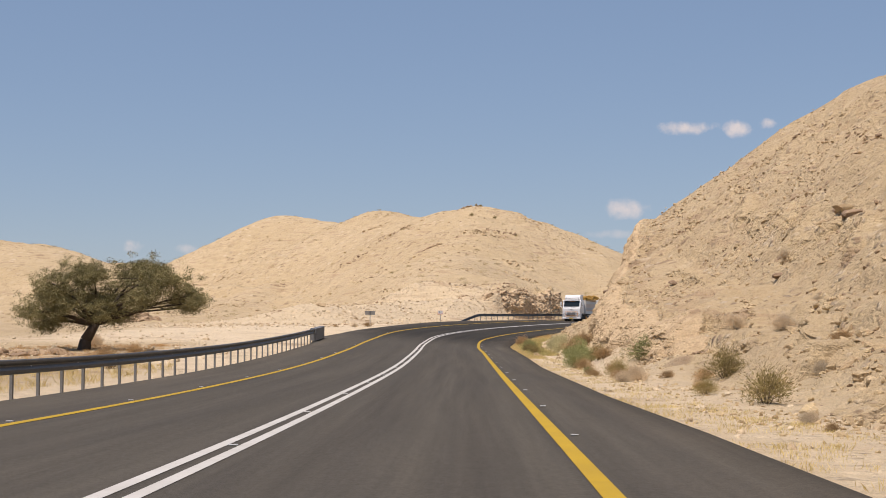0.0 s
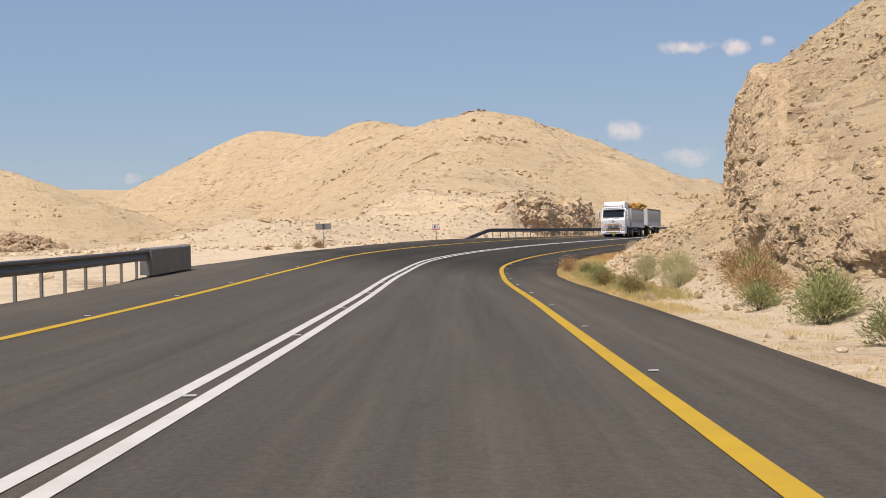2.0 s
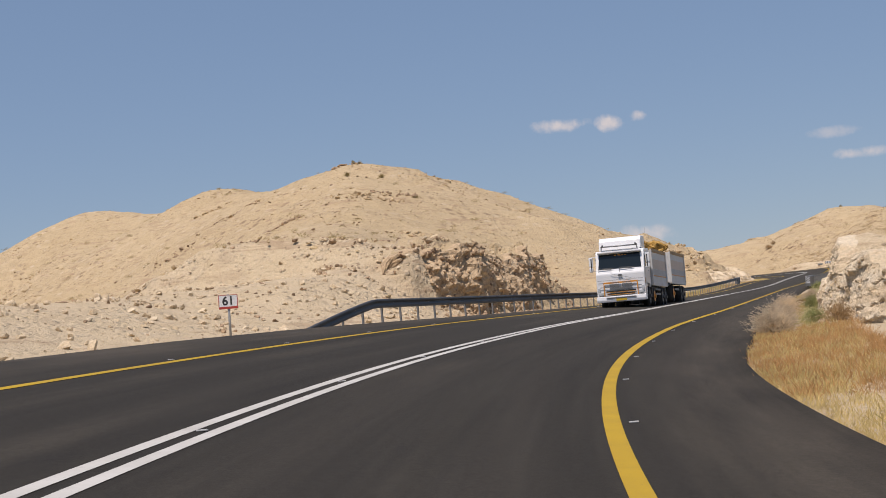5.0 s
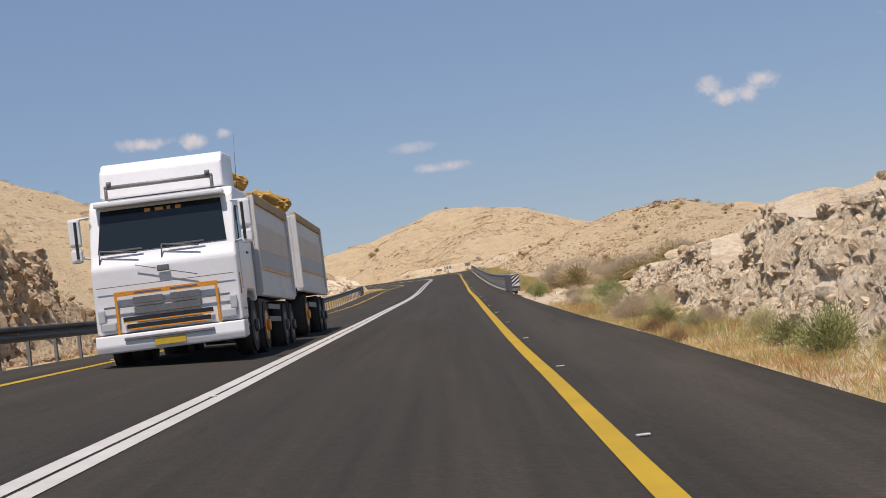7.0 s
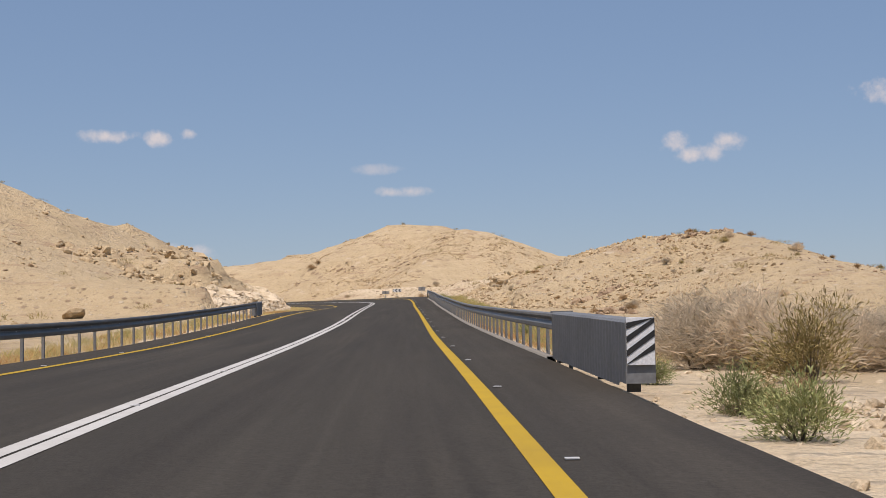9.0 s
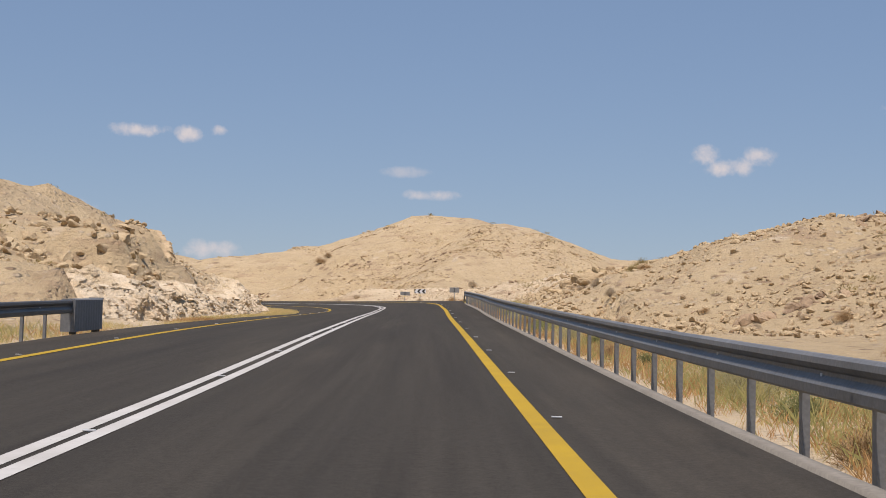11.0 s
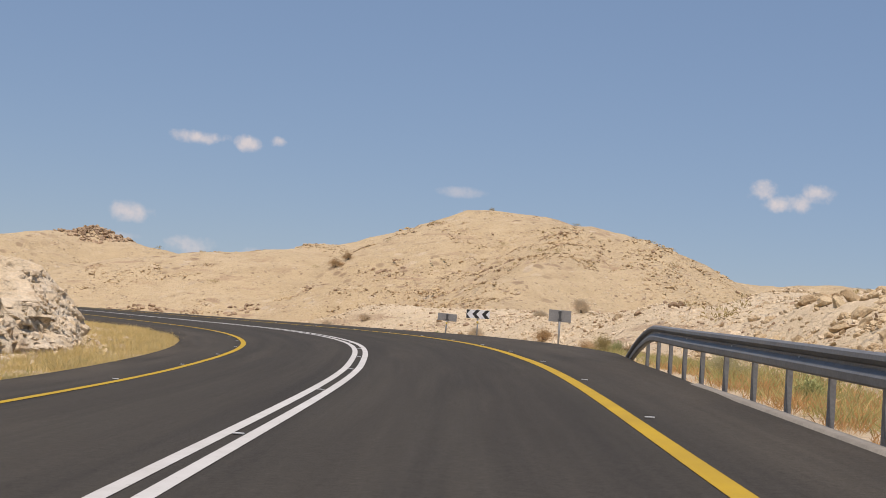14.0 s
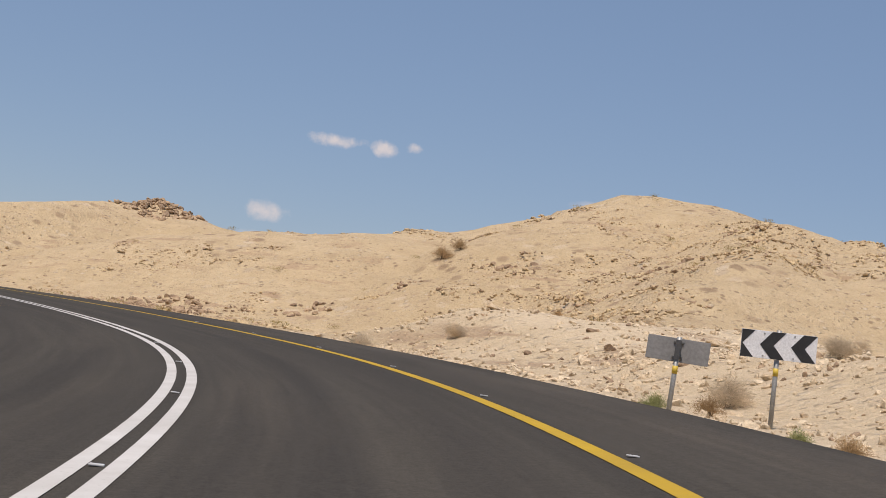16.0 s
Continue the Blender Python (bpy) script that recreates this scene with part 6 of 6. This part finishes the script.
for k, (x, y) in enumerate(((38.45, 234.85), (38.5, 234.5), (39.6, 235.9), (39.65, 235.6))):
    bm = bmesh.new()
    tube(bm, (0, 0, -0.06), (0.01, 0, 0.10), 0.045, 0.04, 9)
    tube(bm, (0.01, 0, 0.09), (0.015, 0.005, 0.19 - 0.02 * (k % 2)), 0.04, 0.014, 9)
    stub = part("stub", bm, BARK, None)
    stub.matrix_basis = pose(x, y, float(ground_at(x, y)[0]), 3 * k, -2 * k, 50 * k)
    tagged(stub, "short dark tapered stub standing in the gravel", "stub", "stubs in the gravel")


def acacia(x, y):
    """A broad acacia: leaning trunk, forked limbs and two flat crowns of small leaves with gaps between."""
    rng = np.random.default_rng(9)
    z = float(ground_at(x, y)[0]) - 0.1
    tree = new("acacia_tree")
    tree.matrix_basis = pose(x, y, z) @ Matrix.Scale(0.86, 4)
    tagged(tree, "broad dark green acacia tree with a leaning trunk in the wadi", "tree")
    bm = bmesh.new()
    tube(bm, (-0.15, 0, -0.5), (0.05, 0, 0.75), 0.50, 0.36, 12)
    tube(bm, (0.05, 0, 0.70), (0.65, 0.05, 1.75), 0.36, 0.27, 12)
    part("trunk", bm, BARK, tree)
    crowns = ((-2.6, 3.3, 1.0), (-1.7, 4.2, 1.05), (-0.5, 4.8, 1.0), (0.5, 4.8, 0.8), (-3.2, 2.5, 0.85), (-2.7, 1.7, 0.7), (0.3, 3.2, 0.95), (1.5, 3.3, 1.0),
              (1.1, 2.5, 0.85), (-0.8, 2.9, 0.8), (2.5, 4.7, 0.9), (3.4, 5.1, 0.95), (4.5, 4.8, 1.0), (5.5, 4.3, 0.9), (6.5, 3.5, 0.8), (7.1, 3.1, 0.55),
              (4.1, 3.5, 0.85), (5.4, 3.2, 0.7), (3.0, 3.1, 0.75), (-1.6, 3.6, 0.7), (-1.7, 2.2, 0.75), (0.1, 2.1, 0.7), (1.9, 2.3, 0.7), (6.3, 2.8, 0.5))
    fork = Vector((0.6, 0.05, 1.7))
    pts, ways = [], []
    for k, (cx, cz, r) in enumerate(crowns):
        tip = Vector((cx, rng.uniform(-1.6, 1.6), cz))
        knee = fork.lerp(tip, 0.5) + Vector((rng.normal() * 0.2, rng.normal() * 0.2, 0.25))
        bm = bmesh.new()
        tube(bm, fork, knee, 0.16, 0.08, 8)
        tube(bm, knee, tip, 0.08, 0.025, 7)
        for _ in range(7):
            b0 = knee.lerp(tip, rng.uniform(0.4, 1.0))
            tube(bm, b0, b0 + Vector((rng.normal() * 0.6, rng.normal() * 0.6, rng.uniform(-0.1, 0.6))), 0.03, 0.010, 5)
        part("limb", bm, BARK, tree)
        for _ in range(2):
            mid = np.array(tip) + np.array([0, rng.uniform(-1.2, 1.2), 0])
            n = int(2700 * r * r)
            twig = mid + rng.normal(size=(42, 3)) * np.array([r * 0.58, r * 0.6, r * 0.44])
            pts.append(twig[rng.integers(0, 42, n)] + rng.normal(size=(n, 3)) * np.array([0.17, 0.17, 0.10]))
            d = rng.normal(size=(n, 3)) + np.array([0, 0, 0.4])
            ways.append(d / np.linalg.norm(d, axis=1)[:, None])
    pts, ways = np.concatenate(pts), np.concatenate(ways)
    v, f = blades(rng, pts, ways, rng.uniform(0.08, 0.18, len(pts)), 0.025)
    crown = raw_mesh("crown", v, f, ACACIA)
    crown.parent = tree
    return tree


acacia(-18.85, 83.8)

# ---- the oncoming lorry and its trailer ----
CAB = mottled("white_cab_paint", (0.74, 0.75, 0.76), (0.70, 0.71, 0.72), 0.8, 0.28, 0.0, 0, 9, 0.5, 0.02)
CAB_GREY = mottled("grey_plastic", (0.16, 0.165, 0.17), (0.11, 0.115, 0.12), 2, 0.5)
ORANGE = mottled("orange_trim", (0.72, 0.30, 0.03), (0.62, 0.25, 0.03), 2, 0.4)
RUBBER = mottled("tyre_rubber", (0.018, 0.018, 0.018), (0.04, 0.037, 0.033), 4, 0.85, 0, 0.004, 40)
CHASSIS = mottled("dusty_chassis", (0.03, 0.03, 0.03), (0.065, 0.058, 0.05), 2, 0.8)
TIPPER = mottled("dusty_white_steel", (0.70, 0.70, 0.69), (0.60, 0.58, 0.55), 0.7, 0.5, 0.1, 0, 6, 0.5, 0.06)
TIPPER_RIM = mottled("rusty_rim", (0.52, 0.37, 0.20), (0.38, 0.25, 0.13), 2, 0.8)
BAND_GREY = mottled("dull_grey_band", (0.54, 0.53, 0.52), (0.47, 0.46, 0.45), 0.9, 0.6, 0, 0, 8, 0.5, 0.05)
BEIGE = mottled("faded_beige_band", (0.70, 0.585, 0.48), (0.62, 0.52, 0.43), 0.9, 0.6, 0, 0, 8, 0.5, 0.05)
TARP = mottled("ochre_tarpaulin", (0.50, 0.30, 0.07), (0.36, 0.21, 0.05), 3, 0.75, 0, 0.03, 9)
GLASS, gn, gl, gb = material("dark_window_glass", 0.06)
gb.inputs["Base Color"].default_value = (0.012, 0.018, 0.022, 1)
LAMP, ln, ll, lb = material("lamp_glass", 0.12)
lb.inputs["Base Color"].default_value = (0.45, 0.47, 0.48, 1)
PLATE = mottled("yellow_plate", (0.60, 0.40, 0.03), (0.52, 0.34, 0.03), 4, 0.5)


def slab(outline, x0, x1, bevel=0.0, mat=0):
    """A side outline (y, z) drawn out from x0 to x1."""
    bm = bmesh.new()
    a = [bm.verts.new((x0, y, z)) for y, z in outline]
    b = [bm.verts.new((x1, y, z)) for y, z in outline]
    bm.faces.new(a)
    bm.faces.new(b[::-1])
    n = len(a)
    for i in range(n):
        bm.faces.new((a[i], b[i], b[(i + 1) % n], a[(i + 1) % n]))
    bmesh.ops.recalc_face_normals(bm, faces=bm.faces[:])
    if bevel:
        bmesh.ops.bevel(bm, geom=bm.edges[:], offset=bevel, segments=3, affect="EDGES", profile=0.6)
    return bm


def simple(name, mat, parent, boxes, bevel=0.01, label=""):
    """A part made of boxes: rows of centre and size."""
    bm = bmesh.new()
    for r in boxes:
        box(bm, *r, bevel)
    return part(name, bm, mat, parent, label)


def wheel(parent, x, y, r=0.50, w=0.32, hub=None):
    bm = bmesh.new()
    tube(bm, (x - w / 2, y, r), (x + w / 2, y, r), r, n=28)
    edges = [e for e in bm.edges if len(e.link_faces) == 2 and {len(f.verts) for f in e.link_faces} == {4, 28}]
    bmesh.ops.bevel(bm, geom=edges, offset=0.05, segments=3, affect="EDGES")
    wh = part("wheel", bm, RUBBER, parent, "black tyre on a steel rim")
    o = 1 if x > 0 else -1
    bm = bmesh.new()
    tube(bm, (x + o * (w / 2 - 0.06), y, r), (x + o * (w / 2 + 0.008), y, r), 0.29, 0.27, 20)
    tube(bm, (x + o * w / 2, y, r), (x + o * (w / 2 + 0.07), y, r), 0.12, 0.10, 14)
    part("rim", bm, hub or STEEL_DARK, wh)
    return wh


def tipper(parent, y0, y1, z0, z1, name="tipper_body"):
    """An open steel tipping body with ribs, a rusty rim and a rolled tarpaulin at its front."""
    w = 1.25
    bm = bmesh.new()
    for x in (-w + 0.04, w - 0.04):
        box(bm, x, (y0 + y1) / 2, (z0 + z1) / 2, 0.08, y0 - y1, z1 - z0, 0.015)
    box(bm, 0, y0 - 0.04, (z0 + z1) / 2, 2 * w - 0.16, 0.08, z1 - z0, 0.015)
    box(bm, 0, y1 + 0.04, (z0 + z1) / 2, 2 * w - 0.16, 0.08, z1 - z0, 0.015)
    box(bm, 0, (y0 + y1) / 2, z0 + 0.05, 2 * w - 0.1, y0 - y1 - 0.1, 0.1)
    body = part(name, bm, TIPPER, parent, "dusty white steel tipping body")
    for x in (-w, w):
        simple("top_rim", TIPPER_RIM, body, [(x * 0.995, (y0 + y1) / 2, z1 + 0.0, 0.12, y0 - y1, 0.18)], 0.02, "rust-stained top rim")
        simple("lower_band", BAND_GREY, body, [(x * 1.004, (y0 + y1) / 2, z0 + 0.36 * (z1 - z0), 0.010, y0 - y1 - 0.3, 0.30)], 0.003, "dull grey lower band")
        simple("trim_line", ORANGE, body, [(x * 1.006, (y0 + y1) / 2, z0 + 0.25 * (z1 - z0), 0.014, y0 - y1 - 0.3, 0.05)], 0.003, "thin ochre line")
        simple("side_band", BEIGE, body, [(x * 1.004, (y0 + y1) / 2, z0 + 0.60 * (z1 - z0), 0.012, y0 - y1 - 0.3, 0.50)], 0.003, "faded beige side band")
        simple("lower_rail", TIPPER, body, [(x * 0.97, (y0 + y1) / 2, z0 + 0.02, 0.14, y0 - y1, 0.20)], 0.03)
        for y in (y0 - 0.06, y1 + 0.06):
            simple("corner_post", TIPPER, body, [(x * 1.0, y, (z0 + z1) / 2, 0.12, 0.14, z1 - z0 + 0.05)], 0.02)
    rng = np.random.default_rng(int(abs(y0) * 10) + 3)
    bm = bmesh.new()
    bmesh.ops.create_uvsphere(bm, u_segments=56, v_segments=24, radius=1.0)
    for v in bm.verts:
        n = noise.noise(v.co * 3.1 + Vector((y0, 0, 0))) + 0.7 * noise.noise(v.co * 8.0 + Vector((0, y0, 0)))
        v.co = Vector((v.co.x * 1.24, y0 - 0.22 + v.co.y * 0.40 * (1 + 0.7 * n), z1 + 0.30 + v.co.z * (0.34 + 0.22 * n)))
    for f in bm.faces:
        f.smooth = False
    part("tarpaulin", bm, TARP, body, "crumpled ochre tarpaulin rolled up")
    return body


def lorry(s, e):
    """A white cab-over tipper lorry; y points ahead, its bumper at y = 0."""
    t = new("lorry")
    t.matrix_basis = road_place(s, e, 0.0, 180)
    tagged(t, "white tipper lorry with orange trim on the opposite lane", "truck")
    side = [(0.0, 0.62), (0.0, 1.70), (-0.10, 1.92), (-0.40, 2.78), (-0.52, 2.90), (-2.15, 2.92), (-2.15, 0.95), (-1.95, 0.95), (-1.85, 1.12), (-0.95, 1.12), (-0.78, 0.95), (-0.72, 0.62)]
    cab = part("cab", slab(side, -1.22, 1.22, 0.05), CAB, t)
    # windscreen and its surround
    ws = [(-1.08, -0.118, 1.97), (1.08, -0.118, 1.97), (1.02, -0.372, 2.70), (-1.02, -0.372, 2.70)]
    bm = bmesh.new()
    n = Vector((0, 0.945, 0.327))
    vs = [bm.verts.new(Vector(p) + n * 0.022) for p in ws]
    vb = [bm.verts.new(Vector(p) - n * 0.02) for p in ws]
    bm.faces.new(vs)
    for i in range(4):
        bm.faces.new((vs[i], vb[i], vb[(i + 1) % 4], vs[(i + 1) % 4]))
    bmesh.ops.recalc_face_normals(bm, faces=bm.faces[:])
    screen = part("windscreen", bm, GLASS, cab, "dark tinted windscreen")
    rows = []
    for k, (x, w) in enumerate(((-0.30, 0.10), (-0.14, 0.06), (0.02, 0.14), (0.22, 0.10))):
        rows.append((x, -0.325, 2.64, w, 0.012, 0.06))
    for row in rows:
        simple("lettering_bar", ORANGE, screen, [row], 0.002, "golden plain lettering bar")
    simple("visor", CAB, cab, [(0, -0.33, 2.80, 2.2, 0.34, 0.09)], 0.03, "white sun visor")
    for x in (-0.62, 0.42):
        bm = bmesh.new()
        tube(bm, (x, 0.0, 1.93), (x + 0.62, -0.04, 2.02), 0.013, n=6)
        tube(bm, (x + 0.62, -0.04, 2.02), (x + 0.64, -0.05, 1.80), 0.012, n=6)
        box(bm, x + 0.22, -0.05, 2.00, 0.62, 0.015, 0.03)
        part("wiper", bm, CAB_GREY, cab)
    # roof spoiler with its lamp bar
    spoiler = part("roof_spoiler", slab([(-0.62, 2.93), (-0.74, 3.40), (-0.95, 3.56), (-2.05, 3.60), (-2.10, 2.93)], -1.06, 1.06, 0.06), CAB, cab, "white roof air deflector")
    bm = bmesh.new()
    tube(bm, (-0.92, -0.42, 3.10), (0.92, -0.42, 3.10), 0.035, n=10)
    for x in (-0.9, 0.9):
        tube(bm, (x, -0.42, 2.9), (x, -0.42, 3.12), 0.03, n=8)
    part("lamp_bar", bm, STEEL, cab, "chrome roof bar")
    for x in (-0.84, 0.84):
        bm = bmesh.new()
        tube(bm, (x, -0.42, 3.12), (x, -0.42, 3.20), 0.05, 0.04, 10)
        part("beacon", bm, CAB_GREY, cab)
    # face: badge bar, orange frame, grilles
    simple("badge_bar", CAB_GREY, cab, [(0, 0.055, 1.62, 0.20, 0.02, 0.10)], 0.02, "plain round badge shape")
    bm = bmesh.new()
    tube(bm, (-0.55, 0.055, 1.45), (0.45, 0.055, 1.72), 0.008, n=5)
    part("badge_strip", bm, CAB_GREY, cab)
    simple("crease", CAB_GREY, cab, [(0, 0.052, 1.40, 2.30, 0.008, 0.012)], 0.001)
    for boxes in ([(0, 0.057, 1.27, 1.72, 0.012, 0.075)], [(-0.84, 0.057, 0.92, 0.045, 0.012, 0.66)], [(0.84, 0.057, 0.92, 0.045, 0.012, 0.66)]):
        simple("frame_trim", ORANGE, cab, boxes, 0.004, "orange painted trim strip")
    simple("upper_slots", CAB_GREY, cab, [(-0.30, 0.060, 1.27, 0.46, 0.014, 0.03), (0.30, 0.060, 1.27, 0.46, 0.014, 0.03)], 0.003)
    for x in (-0.31, 0.31):
        simple("mesh_panel", CAB_GREY, cab, [(x, 0.055, 1.14, 0.50, 0.012, 0.11)], 0.003, "grey mesh panel")
    simple("mesh_panel", CAB_GREY, cab, [(0, 0.055, 0.97, 1.10, 0.012, 0.11)], 0.003, "grey mesh panel")
    simple("slot", CAB_GREY, cab, [(0, 0.056, 1.06, 2.10, 0.012, 0.035)], 0.003)
    for z, w in ((0.84, 1.50), (0.72, 1.40), (0.56, 1.15), (0.46, 1.05)):
        g = simple("grille_slot", BLACK, cab, [(0, 0.058, z, w, 0.016, 0.075)], 0.006, "black grille opening")
        simple("trim", ORANGE, g, [(0, 0.070, z - 0.048, w, 0.012, 0.022)], 0.003, "orange grille strip")
    for sgn in (-1, 1):
        bm = bmesh.new()
        for (x, z, wx, wz) in ((1.0, 0.74, 0.26, 0.16), (1.10, 0.92, 0.12, 0.24)):
            box(bm, sgn * x, 0.045, z, wx, 0.06, wz, 0.03)
        part("headlight", bm, LAMP, cab, "clear angular headlight")
        simple("side_orange", ORANGE, cab, [(sgn * 1.226, -0.14, 1.22, 0.01, 0.05, 0.36)], 0.002)
        # door with window, handle and step
        door = simple("door", CAB, cab, [(sgn * 1.222, -0.95, 1.72, 0.02, 1.10, 1.16)], 0.01)
        simple("side_window", GLASS, door, [(sgn * 1.236, -0.88, 2.26, 0.012, 0.86, 0.58)], 0.02, "dark side window")
        simple("handle", CAB_GREY, door, [(sgn * 1.24, -1.32, 1.78, 0.03, 0.16, 0.04)], 0.008)
        simple("step", CAB_GREY, cab, [(sgn * 1.16, -0.42, 0.52, 0.14, 0.48, 0.06), (sgn * 1.16, -0.42, 0.80, 0.12, 0.42, 0.05)], 0.01)
        # mirrors
        bm = bmesh.new()
        tube(bm, (sgn * 1.2, -0.25, 2.62), (sgn * 1.42, -0.12, 2.60), 0.02, n=6)
        tube(bm, (sgn * 1.2, -0.25, 1.92), (sgn * 1.42, -0.12, 1.98), 0.02, n=6)
        arm = part("mirror", bm, CAB, cab)
        simple("mirror_housing", CAB, arm, [(sgn * 1.43, -0.12, 2.38, 0.20, 0.14, 0.48), (sgn * 1.43, -0.12, 1.99, 0.19, 0.14, 0.24)], 0.05)
        simple("mirror_face", BLACK, arm, [(sgn * 1.40, -0.045, 2.25, 0.05, 0.01, 0.62)], 0.004)
    # bumper, plate, skirt
    bm = slab([(0.10, 0.30), (0.13, 0.42), (0.10, 0.60), (-0.45, 0.62), (-0.45, 0.34)], -1.24, 1.24, 0.03)
    bumper = part("bumper", bm, CAB, t, "white front bumper")
    simple("number_plate", PLATE, bumper, [(0, 0.135, 0.42, 0.52, 0.012, 0.12)], 0.003, "plain yellow number plate")
    simple("bull_bar", STEEL, bumper, [(0, 0.145, 0.52, 1.5, 0.03, 0.05)], 0.012)
    simple("chassis", CHASSIS, t, [(0, -5.0, 0.78, 0.9, 8.4, 0.30), (-0.95, -2.9, 0.72, 0.5, 1.0, 0.55), (0.95, -2.9, 0.72, 0.5, 1.0, 0.55)], 0.02, "dusty black chassis")
    for y in (-1.40, -3.15):
        for x in (-1.06, 1.06):
            wheel(t, x, y, hub=ORANGE if y < -3 else None)
    for y in (-6.2, -7.5):
        for x in (-1.00, 1.00):
            wheel(t, x, y, w=0.48)
    for x in (-1.0, 1.0):
        for row in ((x, -6.85, 1.10, 0.55, 2.7, 0.06), (x, -3.15, 1.10, 0.42, 1.2, 0.05)):
            simple("mudguard", CHASSIS, t, [row], 0.02)
        simple("side_guard", STEEL, t, [(x * 1.2, -4.7, 0.62, 0.04, 1.9, 0.10), (x * 1.2, -4.7, 0.86, 0.04, 1.9, 0.10)], 0.01)
    bm = bmesh.new()
    tube(bm, (1.02, -2.32, 1.0), (1.02, -2.32, 3.02), 0.11, n=14)
    part("exhaust_stack", bm, CAB_GREY, t, "black exhaust stack behind the cab")
    bm = bmesh.new()
    tube(bm, (-1.1, -2.0, 2.9), (-1.14, -2.15, 4.0), 0.008, 0.004, 5)
    part("aerial", bm, CAB_GREY, cab)
    tipper(t, -2.55, -8.4, 1.12, 2.86)
    return t


def trailer(s, e):
    t = new("tipper_trailer")
    t.matrix_basis = road_place(s, e, 0.0, 180)
    tagged(t, "dusty white tipper trailer hitched behind the lorry", "trailer")
    simple("chassis", CHASSIS, t, [(0, -3.4, 0.80, 0.9, 6.6, 0.28)], 0.02)
    bm = bmesh.new()
    tube(bm, (0, 1.1, 0.75), (0, -0.4, 0.78), 0.06, n=8)
    part("drawbar", bm, CHASSIS, t)
    for y in (-1.0, -4.6, -5.8):
        for x in (-1.0, 1.0):
            wheel(t, x, y, w=0.46, hub=ORANGE if y > -2 else None)
    for x in (-1.0, 1.0):
        for row in ((x, -5.2, 1.10, 0.5, 2.6, 0.06), (x, -1.0, 1.10, 0.5, 1.2, 0.06)):
            simple("mudguard", CHASSIS, t, [row], 0.02)
        simple("side_guard", STEEL, t, [(x * 1.2, -2.8, 0.75, 0.04, 1.9, 0.12)], 0.01)
    tipper(t, -0.1, -6.8, 1.12, 2.80)
    simple("tail_lamp_bar", CHASSIS, t, [(0, -6.85, 0.80, 2.3, 0.08, 0.16)], 0.015)
    return t


lorry(209.8, -1.95)
trailer(219.6, -1.95)
